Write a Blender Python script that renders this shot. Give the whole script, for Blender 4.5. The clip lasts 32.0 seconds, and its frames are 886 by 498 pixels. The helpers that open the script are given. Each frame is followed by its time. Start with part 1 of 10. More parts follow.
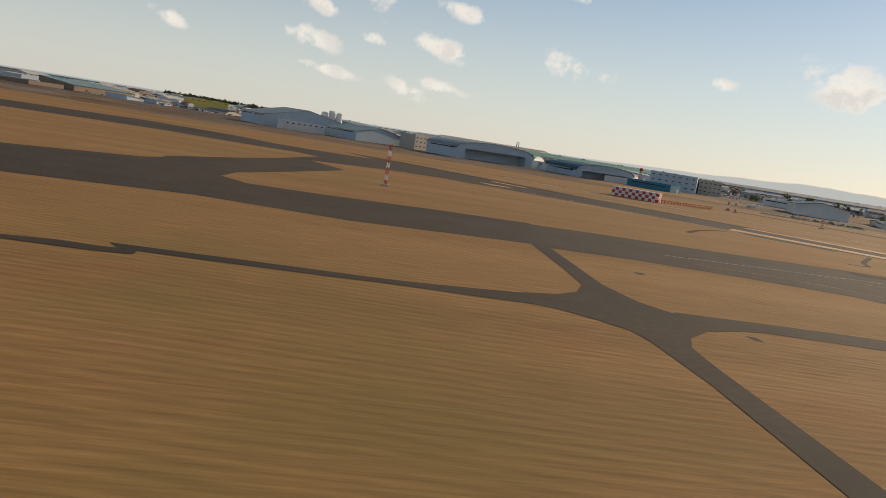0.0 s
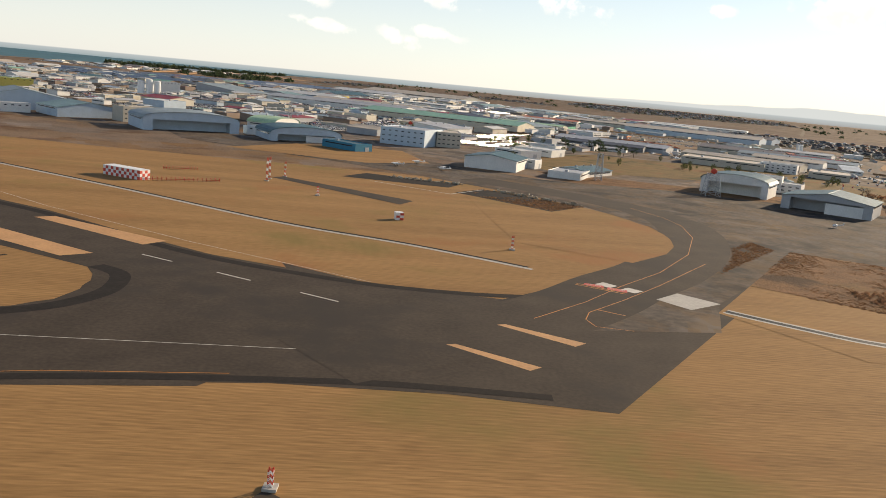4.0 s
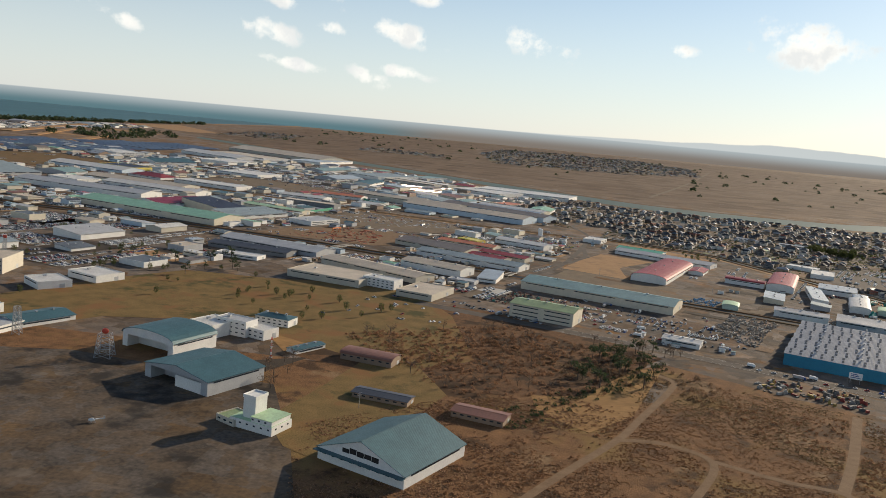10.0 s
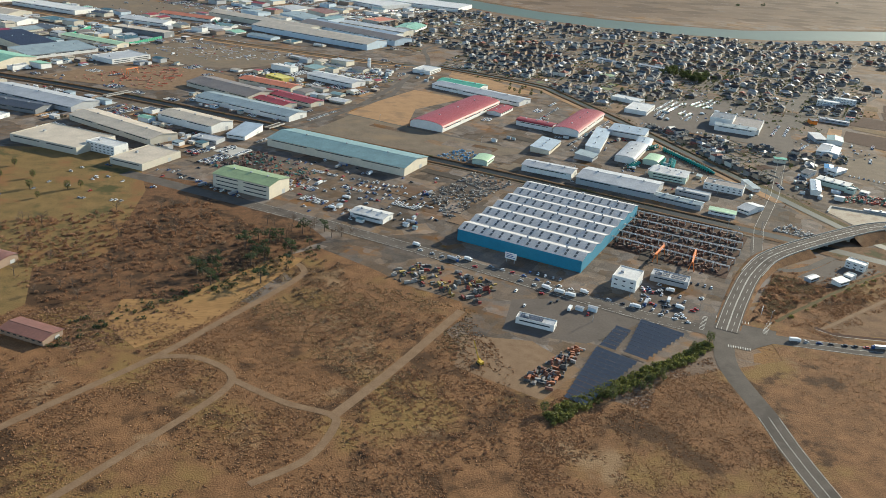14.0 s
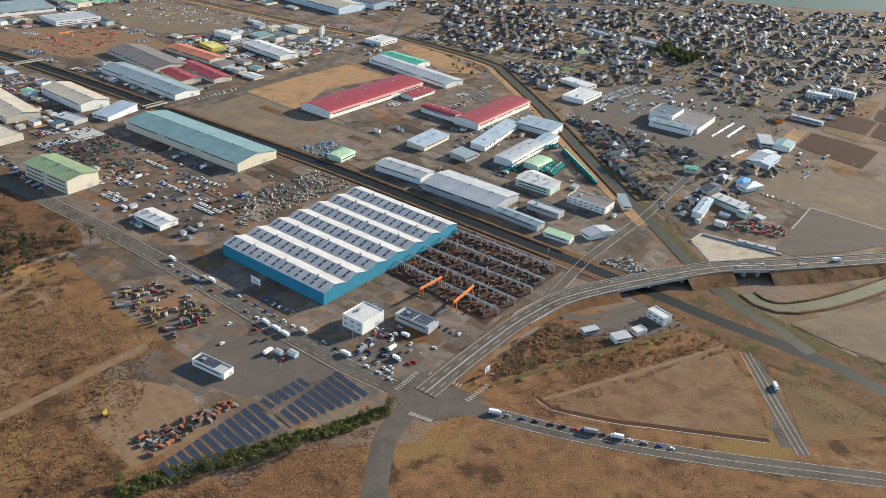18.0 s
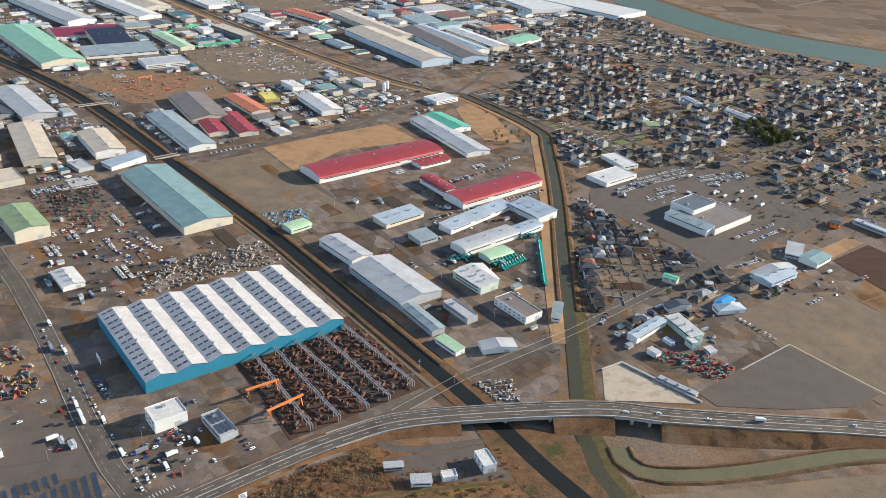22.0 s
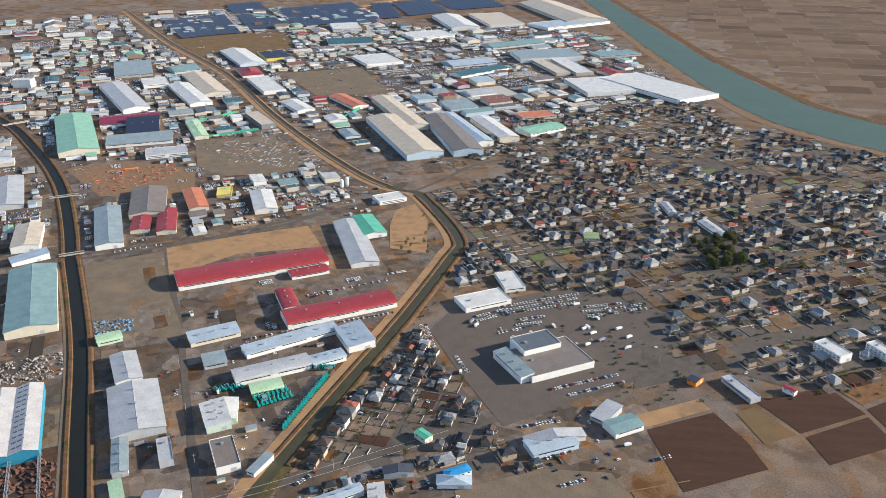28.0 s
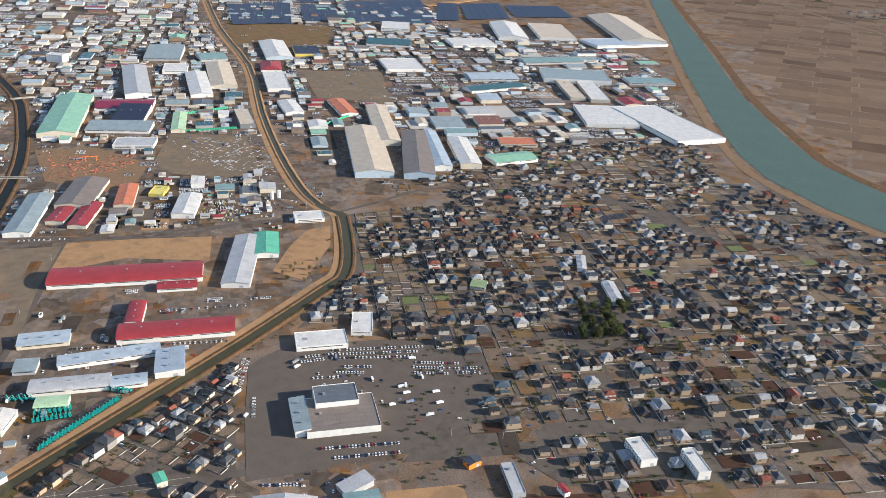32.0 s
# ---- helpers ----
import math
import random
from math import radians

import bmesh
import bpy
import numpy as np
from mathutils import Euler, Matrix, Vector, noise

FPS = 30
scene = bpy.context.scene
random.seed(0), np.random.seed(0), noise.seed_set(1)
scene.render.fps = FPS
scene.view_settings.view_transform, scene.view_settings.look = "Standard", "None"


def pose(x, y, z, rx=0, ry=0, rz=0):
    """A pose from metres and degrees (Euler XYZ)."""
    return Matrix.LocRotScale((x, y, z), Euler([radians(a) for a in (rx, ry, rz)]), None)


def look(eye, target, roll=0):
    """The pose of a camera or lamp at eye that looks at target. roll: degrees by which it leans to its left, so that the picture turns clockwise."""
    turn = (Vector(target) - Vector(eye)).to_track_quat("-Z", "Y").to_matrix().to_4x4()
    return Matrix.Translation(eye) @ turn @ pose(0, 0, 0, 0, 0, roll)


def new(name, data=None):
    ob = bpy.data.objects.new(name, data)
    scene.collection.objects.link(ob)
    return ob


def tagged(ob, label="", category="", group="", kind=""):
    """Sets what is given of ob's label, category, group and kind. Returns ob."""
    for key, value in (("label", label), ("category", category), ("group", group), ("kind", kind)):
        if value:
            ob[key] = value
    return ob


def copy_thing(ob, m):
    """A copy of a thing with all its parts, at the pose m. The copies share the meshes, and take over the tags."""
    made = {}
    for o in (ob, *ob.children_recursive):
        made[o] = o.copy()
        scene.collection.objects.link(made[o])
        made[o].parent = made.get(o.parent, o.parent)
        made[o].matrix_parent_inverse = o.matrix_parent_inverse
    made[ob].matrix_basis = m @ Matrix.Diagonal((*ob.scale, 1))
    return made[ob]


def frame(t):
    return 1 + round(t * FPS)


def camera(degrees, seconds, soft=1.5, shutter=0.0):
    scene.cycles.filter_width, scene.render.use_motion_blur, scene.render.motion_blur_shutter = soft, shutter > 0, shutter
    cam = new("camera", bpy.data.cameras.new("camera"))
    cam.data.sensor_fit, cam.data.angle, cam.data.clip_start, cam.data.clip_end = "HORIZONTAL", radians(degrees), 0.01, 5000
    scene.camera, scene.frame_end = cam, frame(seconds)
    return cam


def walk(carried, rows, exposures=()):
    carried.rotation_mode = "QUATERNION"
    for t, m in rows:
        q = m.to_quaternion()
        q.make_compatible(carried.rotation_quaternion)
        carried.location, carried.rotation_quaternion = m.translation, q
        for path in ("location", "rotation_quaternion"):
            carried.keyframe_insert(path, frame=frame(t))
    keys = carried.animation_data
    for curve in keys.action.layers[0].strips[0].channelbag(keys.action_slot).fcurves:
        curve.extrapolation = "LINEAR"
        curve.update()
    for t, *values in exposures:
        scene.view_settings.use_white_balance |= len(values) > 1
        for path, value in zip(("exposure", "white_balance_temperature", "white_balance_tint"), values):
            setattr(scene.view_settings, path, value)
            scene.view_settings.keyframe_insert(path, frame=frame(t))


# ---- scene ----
cam = camera(56.0, 32.0, soft=0.85)
PATH = [
    (0, (-74.219, -4.751, 7.573), (-73.926, 15.071, 4.926), 9.16),
    (0.5, (-59.414, -3.376, 9.617), (-59.024, 16.431, 6.868), 8.62),
    (1, (-45.110, -2.005, 11.841), (-44.608, 17.823, 9.276), 7.41),
    (1.5, (-30.650, -1.083, 14.261), (-30.210, 18.743, 11.667), 5.42),
    (2, (-15.349, -0.637, 16.608), (-15.084, 19.154, 13.733), 3.63),
    (2.5, (0.000, 0.000, 19.195), (0.208, 19.723, 15.885), 3.25),
    (3, (15.465, 0.759, 22.186), (15.591, 20.422, 18.532), 3.22),
    (3.5, (31.182, 1.780, 25.195), (31.372, 21.397, 21.303), 4.34),
    (5.5, (92.773, 12.521, 39.871), (93.098, 32.264, 36.689), 6.41),
    (6, (107.988, 14.670, 44.503), (108.208, 34.504, 41.936), 6.31),
    (6.5, (123.325, 16.505, 49.059), (123.486, 36.416, 47.184), 6.43),
    (7, (138.481, 17.917, 53.387), (138.557, 37.883, 52.225), 6.96),
    (7.5, (153.641, 19.178, 57.697), (153.769, 39.157, 56.788), 6.92),
    (8, (168.705, 20.346, 62.165), (169.141, 40.252, 60.278), 6.42),
    (8.5, (183.736, 21.276, 66.935), (184.388, 41.136, 64.666), 5.22),
    (9, (198.827, 22.200, 71.920), (199.606, 42.044, 69.547), 4.36),
    (9.5, (214.048, 22.942, 76.643), (214.910, 42.763, 74.116), 4.51),
    (10, (229.332, 23.642, 81.387), (230.250, 43.405, 78.457), 5.28),
    (10.5, (244.704, 24.368, 86.170), (245.757, 44.043, 82.739), 6.22),
    (11, (260.229, 25.360, 91.166), (261.387, 44.950, 87.306), 6.80),
    (11.5, (275.841, 26.480, 96.417), (277.011, 45.972, 92.091), 6.79),
    (12, (291.507, 27.600, 101.785), (292.667, 46.922, 96.755), 5.83),
    (12.5, (307.100, 29.129, 107.187), (308.296, 48.227, 101.371), 5.45),
    (13, (322.522, 31.179, 112.564), (323.828, 50.024, 105.994), 5.27),
    (13.5, (337.935, 33.377, 117.979), (339.336, 51.981, 110.772), 5.04),
    (14, (353.405, 35.761, 123.282), (354.868, 54.155, 115.567), 4.74),
    (14.5, (368.998, 38.522, 128.266), (370.429, 56.791, 120.254), 4.02),
    (15, (384.798, 41.648, 132.847), (386.026, 59.886, 124.730), 2.72),
    (15.5, (400.799, 45.122, 137.052), (401.815, 63.294, 128.760), 2.35),
    (17.5, (468.116, 68.841, 147.775), (467.470, 86.607, 138.613), 4.85),
    (18, (483.477, 75.120, 150.865), (482.189, 92.832, 141.665), 4.92),
    (18.5, (498.477, 81.573, 154.006), (496.493, 99.219, 144.804), 4.98),
    (19, (513.166, 88.207, 157.173), (510.513, 105.725, 147.893), 4.93),
    (19.5, (527.739, 95.139, 160.358), (524.499, 112.475, 150.926), 5.19),
    (20, (542.264, 102.601, 163.597), (538.428, 119.780, 154.101), 5.44),
    (20.5, (556.637, 110.787, 166.835), (552.098, 127.913, 157.555), 5.50),
    (21, (570.880, 119.403, 170.060), (565.554, 136.473, 161.101), 4.96),
    (21.5, (584.985, 128.040, 173.180), (579.043, 144.927, 164.263), 4.05),
    (22, (598.587, 136.939, 176.074), (592.196, 153.611, 167.063), 3.64),
    (22.5, (611.538, 146.270, 178.739), (604.786, 162.766, 169.668), 3.69),
    (23, (623.995, 155.765, 181.412), (616.896, 172.139, 172.386), 3.61),
    (23.5, (636.251, 165.423, 184.175), (628.831, 181.686, 175.205), 3.02),
    (24, (648.519, 175.270, 187.050), (640.758, 191.366, 178.068), 1.87),
    (24.5, (660.889, 185.409, 189.939), (652.830, 201.319, 180.889), 0.49),
    (25, (673.485, 195.915, 192.746), (665.164, 211.622, 183.578), -0.23),
    (25.5, (686.459, 206.663, 195.498), (677.900, 222.171, 186.211), -0.23),
    (27.5, (743.698, 257.041, 203.471), (733.096, 271.686, 194.921), 0.02),
    (28, (755.250, 270.258, 205.960), (743.868, 284.596, 197.904), -0.38),
    (28.5, (766.723, 283.440, 208.500), (754.689, 297.414, 200.761), -0.52),
    (29, (778.280, 296.617, 211.115), (765.736, 310.218, 203.522), -0.35),
    (29.5, (789.603, 309.921, 213.834), (776.713, 323.155, 206.173), 0.13),
    (30, (800.399, 323.510, 216.669), (787.353, 336.417, 208.719), 0.98),
    (30.5, (810.852, 337.453, 219.716), (797.824, 350.087, 211.311), 1.90),
    (31, (821.133, 351.996, 223.094), (808.208, 364.497, 214.339), 2.91),
    (31.5, (831.515, 366.988, 226.675), (818.558, 379.399, 217.839), 3.50),
    (32, (841.910, 382.188, 230.309), (828.617, 394.590, 221.975), 3.17),
]
EXPOSURES = [(0.0, 0.05, 7300, 10), (2.0, 0.22, 7300, 10), (3.0, 0.6, 7300, 10), (3.6, 0.6, 7300, 10), (5.5, 0.5, 6900, 8), (6.0, 0.4, 6900, 7), (7.0, -0.1, 7000, 7), (8.0, 0.0, 6900, 7), (9.0, 0.2, 6900, 7), (10.0, 0.34, 6800, 7), (11.0, 0.58, 6700, 6),
             (13.0, 0.90, 6200, 0), (16.0, 1.09, 6100, -2), (19.0, 1.14, 6100, 4), (23.0, 1.19, 6050, 5), (28.0, 1.12, 5950, 6), (32.0, 1.14, 5980, 7)]
walk(cam, [(t, look(eye, target, roll)) for t, eye, target, roll in PATH], EXPOSURES)

# ---- light ----
SUN_AZIMUTH, SUN_ELEVATION = 42.0, 19.0
world = bpy.data.worlds.new("sky")
scene.world = world
world.use_nodes = True
wn = world.node_tree
sky = wn.nodes.new("ShaderNodeTexSky")
sky.sky_type, sky.sun_disc = "NISHITA", False
sky.sun_elevation, sky.sun_rotation = radians(SUN_ELEVATION), radians(90 - SUN_AZIMUTH)
sky.air_density, sky.dust_density, sky.ozone_density = 0.9, 0.25, 3.0
# fair-weather cloud puffs and a pale band of haze, all round the sky
way = wn.nodes.new("ShaderNodeTexCoord")
axes = wn.nodes.new("ShaderNodeSeparateXYZ")
wn.links.new(way.outputs["Generated"], axes.inputs["Vector"])


def sum_node(op, a, b=None, c=None):
    n = wn.nodes.new("ShaderNodeMath")
    n.operation = op
    for k, v in enumerate((a, b, c)):
        if isinstance(v, (int, float)):
            n.inputs[k].default_value = v
        elif v is not None:
            wn.links.new(v, n.inputs[k])
    return n.outputs[0]


def ramp_node(value, lo, hi, to_lo=0.0, to_hi=1.0):
    n = wn.nodes.new("ShaderNodeMapRange")
    n.interpolation_type = "SMOOTHSTEP"
    for key, v in (("From Min", lo), ("From Max", hi), ("To Min", to_lo), ("To Max", to_hi)):
        n.inputs[key].default_value = v
    wn.links.new(value, n.inputs["Value"])
    return n.outputs["Result"]


def mix_node(fac, a, b):
    n = wn.nodes.new("ShaderNodeMix")
    n.data_type = "RGBA"
    wn.links.new(fac, n.inputs["Factor"])
    for key, v in (("A", a), ("B", b)):
        if isinstance(v, tuple):
            n.inputs[key].default_value = v
        else:
            wn.links.new(v, n.inputs[key])
    return n.outputs["Result"]


lift = sum_node("ADD", axes.outputs["Z"], 0.42)
flat = wn.nodes.new("ShaderNodeCombineXYZ")
wn.links.new(sum_node("DIVIDE", axes.outputs["X"], lift), flat.inputs["X"])
wn.links.new(sum_node("DIVIDE", axes.outputs["Y"], lift), flat.inputs["Y"])
puff = wn.nodes.new("ShaderNodeTexNoise")
puff.inputs["Scale"].default_value, puff.inputs["Detail"].default_value, puff.inputs["Roughness"].default_value = 5.4, 7.0, 0.56
wn.links.new(flat.outputs["Vector"], puff.inputs["Vector"])
# the single clouds over the sea: bearing, height, half length, half depth and slant, in degrees
CLOUDS = [(112.1, 7.33, 3.09, 1.06, -8), (109.0, 4.7, 1.27, 0.41, -22), (102.9, 8.63, 2.06, 0.9, -18), (99.5, 7.23, 1.02, 0.37, -23), (97.4, 9.15, 2.28, 0.82, -23), (90.1, 8.25, 1.6, 0.45, -17), (100.2, 5.09, 1.65, 0.53, -15), (96.2, 5.67, 0.9, 0.33, -9), (91.5, 5.78, 2.75, 0.53, -12), (82.5, 5.87, 2.12, 0.65, -11), (98.7, 3.15, 1.87, 0.29, -7), (93.3, 2.65, 1.14, 0.49, -24), (91.1, 3.24, 1.46, 0.33, -7), (83.0, 10.31, 0.75, 0.24, -11), (65.3, 6.86, 2.62, 1.22, -15), (73.0, 6.07, 1.07, 0.33, -8)]
bearing = sum_node("MULTIPLY", sum_node("ARCTAN2", axes.outputs["Y"], axes.outputs["X"]), 57.2958)
height = sum_node("MULTIPLY", sum_node("ARCSINE", axes.outputs["Z"]), 57.2958)
wisp = wn.nodes.new("ShaderNodeTexNoise")
wisp.inputs["Scale"].default_value, wisp.inputs["Detail"].default_value, wisp.inputs["Roughness"].default_value = 24.0, 8.0, 0.62
wn.links.new(way.outputs["Generated"], wisp.inputs["Vector"])
field = None
for at, up, half, deep, slant in CLOUDS:
    half, deep = half * 1.25, deep * 1.3
    c, q = math.cos(radians(slant)), math.sin(radians(slant))
    du, dv = sum_node("SUBTRACT", at, bearing), sum_node("SUBTRACT", height, up)
    along = sum_node("ADD", sum_node("MULTIPLY", du, c / half), sum_node("MULTIPLY", dv, q / half))
    across = sum_node("SUBTRACT", sum_node("MULTIPLY", dv, c / deep), sum_node("MULTIPLY", du, q / deep))
    one = sum_node("SUBTRACT", 1.0, sum_node("ADD", sum_node("MULTIPLY", along, along), sum_node("MULTIPLY", across, across)))
    field = one if field is None else sum_node("MAXIMUM", field, one)
shaped = ramp_node(sum_node("ADD", sum_node("MAXIMUM", field, -2.0), sum_node("MULTIPLY", sum_node("SUBTRACT", wisp.outputs["Fac"], 0.5), 7.5)), -0.1, 1.5)
around = ramp_node(axes.outputs["Y"], 0.45, 0.62, 1.0, 0.0)
cloud_fac = sum_node("MAXIMUM", shaped, sum_node("MULTIPLY", around, sum_node("MULTIPLY", ramp_node(puff.outputs["Fac"], 0.56, 0.63), ramp_node(axes.outputs["Z"], 0.01, 0.06))))
haze_fac = ramp_node(axes.outputs["Z"], -0.02, 0.30, 0.70, 0.0)
hazy = mix_node(haze_fac, sky.outputs["Color"], (6.9, 7.3, 7.8, 1))
cloud_tone = mix_node(ramp_node(wisp.outputs["Fac"], 0.46, 0.66), (9.9, 9.7, 9.5, 1), (7.4, 7.6, 7.9, 1))
cloudy = mix_node(cloud_fac, hazy, cloud_tone)
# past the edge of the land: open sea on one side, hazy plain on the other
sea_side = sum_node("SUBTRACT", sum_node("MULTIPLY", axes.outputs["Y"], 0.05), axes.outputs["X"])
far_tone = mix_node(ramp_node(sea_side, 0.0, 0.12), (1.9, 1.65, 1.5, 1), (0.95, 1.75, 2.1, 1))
# distance haze painted over the far sea and plain, paler towards the horizon
far_haze = mix_node(ramp_node(axes.outputs["Z"], -0.014, 0.002), far_tone, (3.6, 4.1, 4.5, 1))
ridge = wn.nodes.new("ShaderNodeTexNoise")
ridge.inputs["Scale"].default_value, ridge.inputs["Detail"].default_value = 5.0, 5.0
level = wn.nodes.new("ShaderNodeCombineXYZ")
wn.links.new(axes.outputs["X"], level.inputs["X"])
wn.links.new(axes.outputs["Y"], level.inputs["Y"])
wn.links.new(level.outputs["Vector"], ridge.inputs["Vector"])
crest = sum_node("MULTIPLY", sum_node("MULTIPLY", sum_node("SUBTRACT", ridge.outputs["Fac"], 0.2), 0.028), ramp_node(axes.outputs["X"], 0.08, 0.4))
# hills in one flat pale blue, with the distance haze in the colour
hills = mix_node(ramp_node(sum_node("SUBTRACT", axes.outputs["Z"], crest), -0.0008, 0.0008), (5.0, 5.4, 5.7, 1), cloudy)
cloudy = mix_node(ramp_node(axes.outputs["Z"], -0.0008, 0.0008), far_haze, hills)
wn.nodes["Background"].inputs["Strength"].default_value = 0.09
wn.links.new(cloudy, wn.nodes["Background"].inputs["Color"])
sun = new("sun", bpy.data.lights.new("sun", "SUN"))
sun.data.energy, sun.data.angle, sun.data.color = 4.6, radians(0.5), (1.0, 0.84, 0.66)
_a, _e = radians(SUN_AZIMUTH), radians(SUN_ELEVATION)
sun.matrix_world = look((math.cos(_a) * math.cos(_e) * 100, math.sin(_a) * math.cos(_e) * 100, math.sin(_e) * 100), (0, 0, 0))

# ---- materials ----
MATS = {}


def mat(name, rgb, rough=0.8, metal=0.0, vary=0.18, size=4.0, grain=0.5, bump=0.0, stripe=0.0, island=0.0, tint=None, leaf=False, patch=0.0, odd=0.3, turn=0.0, streak=None, spec=0.5, broad=None, rows=0.0):
    """A surface with colour varied at two scales; stripe: the pitch of fine ribs along the object's x axis."""
    if name in MATS:
        return MATS[name]
    m = bpy.data.materials.new(name)
    m.use_nodes = True
    n, l = m.node_tree.nodes, m.node_tree.links
    b = n["Principled BSDF"]
    b.inputs["Roughness"].default_value, b.inputs["Metallic"].default_value = rough, metal
    b.inputs["Specular IOR Level"].default_value = spec
    co = n.new("ShaderNodeTexCoord")
    noises = []
    for s, d in ((1.0 / size, 5.0), (1.0 / grain, 2.0)):
        t = n.new("ShaderNodeTexNoise")
        t.inputs["Scale"].default_value, t.inputs["Detail"].default_value = s, d
        if streak is None:
            l.new(co.outputs["Object"], t.inputs["Vector"])
        else:
            drawn = n.new("ShaderNodeMapping")
            drawn.vector_type = "TEXTURE"
            drawn.inputs["Rotation"].default_value, drawn.inputs["Scale"].default_value = (0, 0, radians(streak)), (9.0, 1.0, 1.0)
            l.new(co.outputs["Object"], drawn.inputs["Vector"])
            l.new(drawn.outputs["Vector"], t.inputs["Vector"])
        noises.append(t)
    add = n.new("ShaderNodeMath")
    add.operation = "ADD"
    l.new(noises[0].outputs["Fac"], add.inputs[0])
    l.new(noises[1].outputs["Fac"], add.inputs[1])
    ramp = n.new("ShaderNodeMapRange")
    ramp.inputs["From Min"].default_value, ramp.inputs["From Max"].default_value = 0.55, 1.45
    l.new(add.outputs[0], ramp.inputs["Value"])
    mix = n.new("ShaderNodeMix")
    mix.data_type = "RGBA"
    other = tint or tuple(c * (1 - 1.6 * vary) for c in rgb)
    light = tuple(min(1, c * (1 + vary)) for c in rgb)
    mix.inputs["A"].default_value, mix.inputs["B"].default_value = (*other, 1), (*light, 1)
    l.new(ramp.outputs["Result"], mix.inputs["Factor"])
    out = mix.outputs["Result"]
    for k, (colour, scale, lo, hi) in enumerate(broad or ()):
        # drifts of another growth or soil, tens of metres wide
        drift = n.new("ShaderNodeTexNoise")
        drift.inputs["Scale"].default_value, drift.inputs["Detail"].default_value, drift.inputs["Roughness"].default_value = 1.0 / scale, 6.0, 0.62
        away = n.new("ShaderNodeVectorMath")
        away.inputs[1].default_value = (37.0 * (k + 1), 11.0 * k, 5.0 * k)
        l.new(co.outputs["Object"], away.inputs[0])
        l.new(away.outputs[0], drift.inputs["Vector"])
        edge = n.new("ShaderNodeMapRange")
        edge.interpolation_type = "SMOOTHSTEP"
        edge.inputs["From Min"].default_value, edge.inputs["From Max"].default_value = lo, hi
        l.new(drift.outputs["Fac"], edge.inputs["Value"])
        over = n.new("ShaderNodeMix")
        over.data_type = "RGBA"
        over.inputs["B"].default_value = (*colour, 1)
        l.new(edge.outputs["Result"], over.inputs["Factor"])
        l.new(out, over.inputs["A"])
        out = over.outputs["Result"]
    if rows:
        # mowing lines
        mown = n.new("ShaderNodeTexWave")
        mown.bands_direction = "Y"
        mown.inputs["Scale"].default_value, mown.inputs["Distortion"].default_value = 0.314 / rows, 3.5
        mown.inputs["Detail"].default_value, mown.inputs["Detail Scale"].default_value = 4.0, 0.6
        l.new(co.outputs["Object"], mown.inputs["Vector"])
        depth = n.new("ShaderNodeMapRange")
        depth.inputs["To Min"].default_value, depth.inputs["To Max"].default_value = 0.90, 1.04
        l.new(mown.outputs["Fac"], depth.inputs["Value"])
        cut_tone = n.new("ShaderNodeHueSaturation")
        l.new(depth.outputs["Result"], cut_tone.inputs["Value"])
        l.new(out, cut_tone.inputs["Color"])
        out = cut_tone.outputs["Color"]
    if patch:
        # squarish patches laid at different times, each with a tone of its own
        turned = n.new("ShaderNodeMapping")
        turned.inputs["Rotation"].default_value = (0, 0, radians(turn))
        l.new(co.outputs["Object"], turned.inputs["Vector"])
        for scale, share_of in ((1.0 / patch, odd), (3.1 / patch, odd * 0.55)):
            cells = n.new("ShaderNodeTexVoronoi")
            cells.distance = "CHEBYCHEV"
            cells.inputs["Scale"].default_value = scale
            l.new(turned.outputs["Vector"], cells.inputs["Vector"])
            tone = n.new("ShaderNodeSeparateColor")
            l.new(cells.outputs["Color"], tone.inputs["Color"])
            span = n.new("ShaderNodeMapRange")
            span.inputs["To Min"].default_value, span.inputs["To Max"].default_value = 1 - share_of, 1 + share_of
            l.new(tone.outputs["Red"], span.inputs["Value"])
            warm = n.new("ShaderNodeMapRange")
            warm.inputs["To Min"].default_value, warm.inputs["To Max"].default_value = 0.75, 1.2
            l.new(tone.outputs["Green"], warm.inputs["Value"])
            shift = n.new("ShaderNodeHueSaturation")
            l.new(span.outputs["Result"], shift.inputs["Value"])
            l.new(warm.outputs["Result"], shift.inputs["Saturation"])
            l.new(out, shift.inputs["Color"])
            out = shift.outputs["Color"]
    if island:
        info = n.new("ShaderNodeObjectInfo")
        geo = n.new("ShaderNodeNewGeometry")
        both = n.new("ShaderNodeMath")
        both.operation = "ADD"
        l.new(info.outputs["Random"], both.inputs[0])
        l.new(geo.outputs["Random Per Island"], both.inputs[1])
        frac = n.new("ShaderNodeMath")
        frac.operation = "FRACT"
        l.new(both.outputs[0], frac.inputs[0])
        rng = n.new("ShaderNodeMapRange")
        rng.inputs["To Min"].default_value, rng.inputs["To Max"].default_value = 1 - island, 1 + island
        l.new(frac.outputs[0], rng.inputs["Value"])
        hsv = n.new("ShaderNodeHueSaturation")
        l.new(rng.outputs["Result"], hsv.inputs["Value"])
        l.new(out, hsv.inputs["Color"])
        out = hsv.outputs["Color"]
    l.new(out, b.inputs["Base Color"])
    height = None
    if stripe:
        w = n.new("ShaderNodeTexWave")
        w.inputs["Scale"].default_value = 0.314 / stripe
        l.new(co.outputs["Object"], w.inputs["Vector"])
        height = w.outputs["Fac"]
    elif bump:
        height = noises[1].outputs["Fac"]
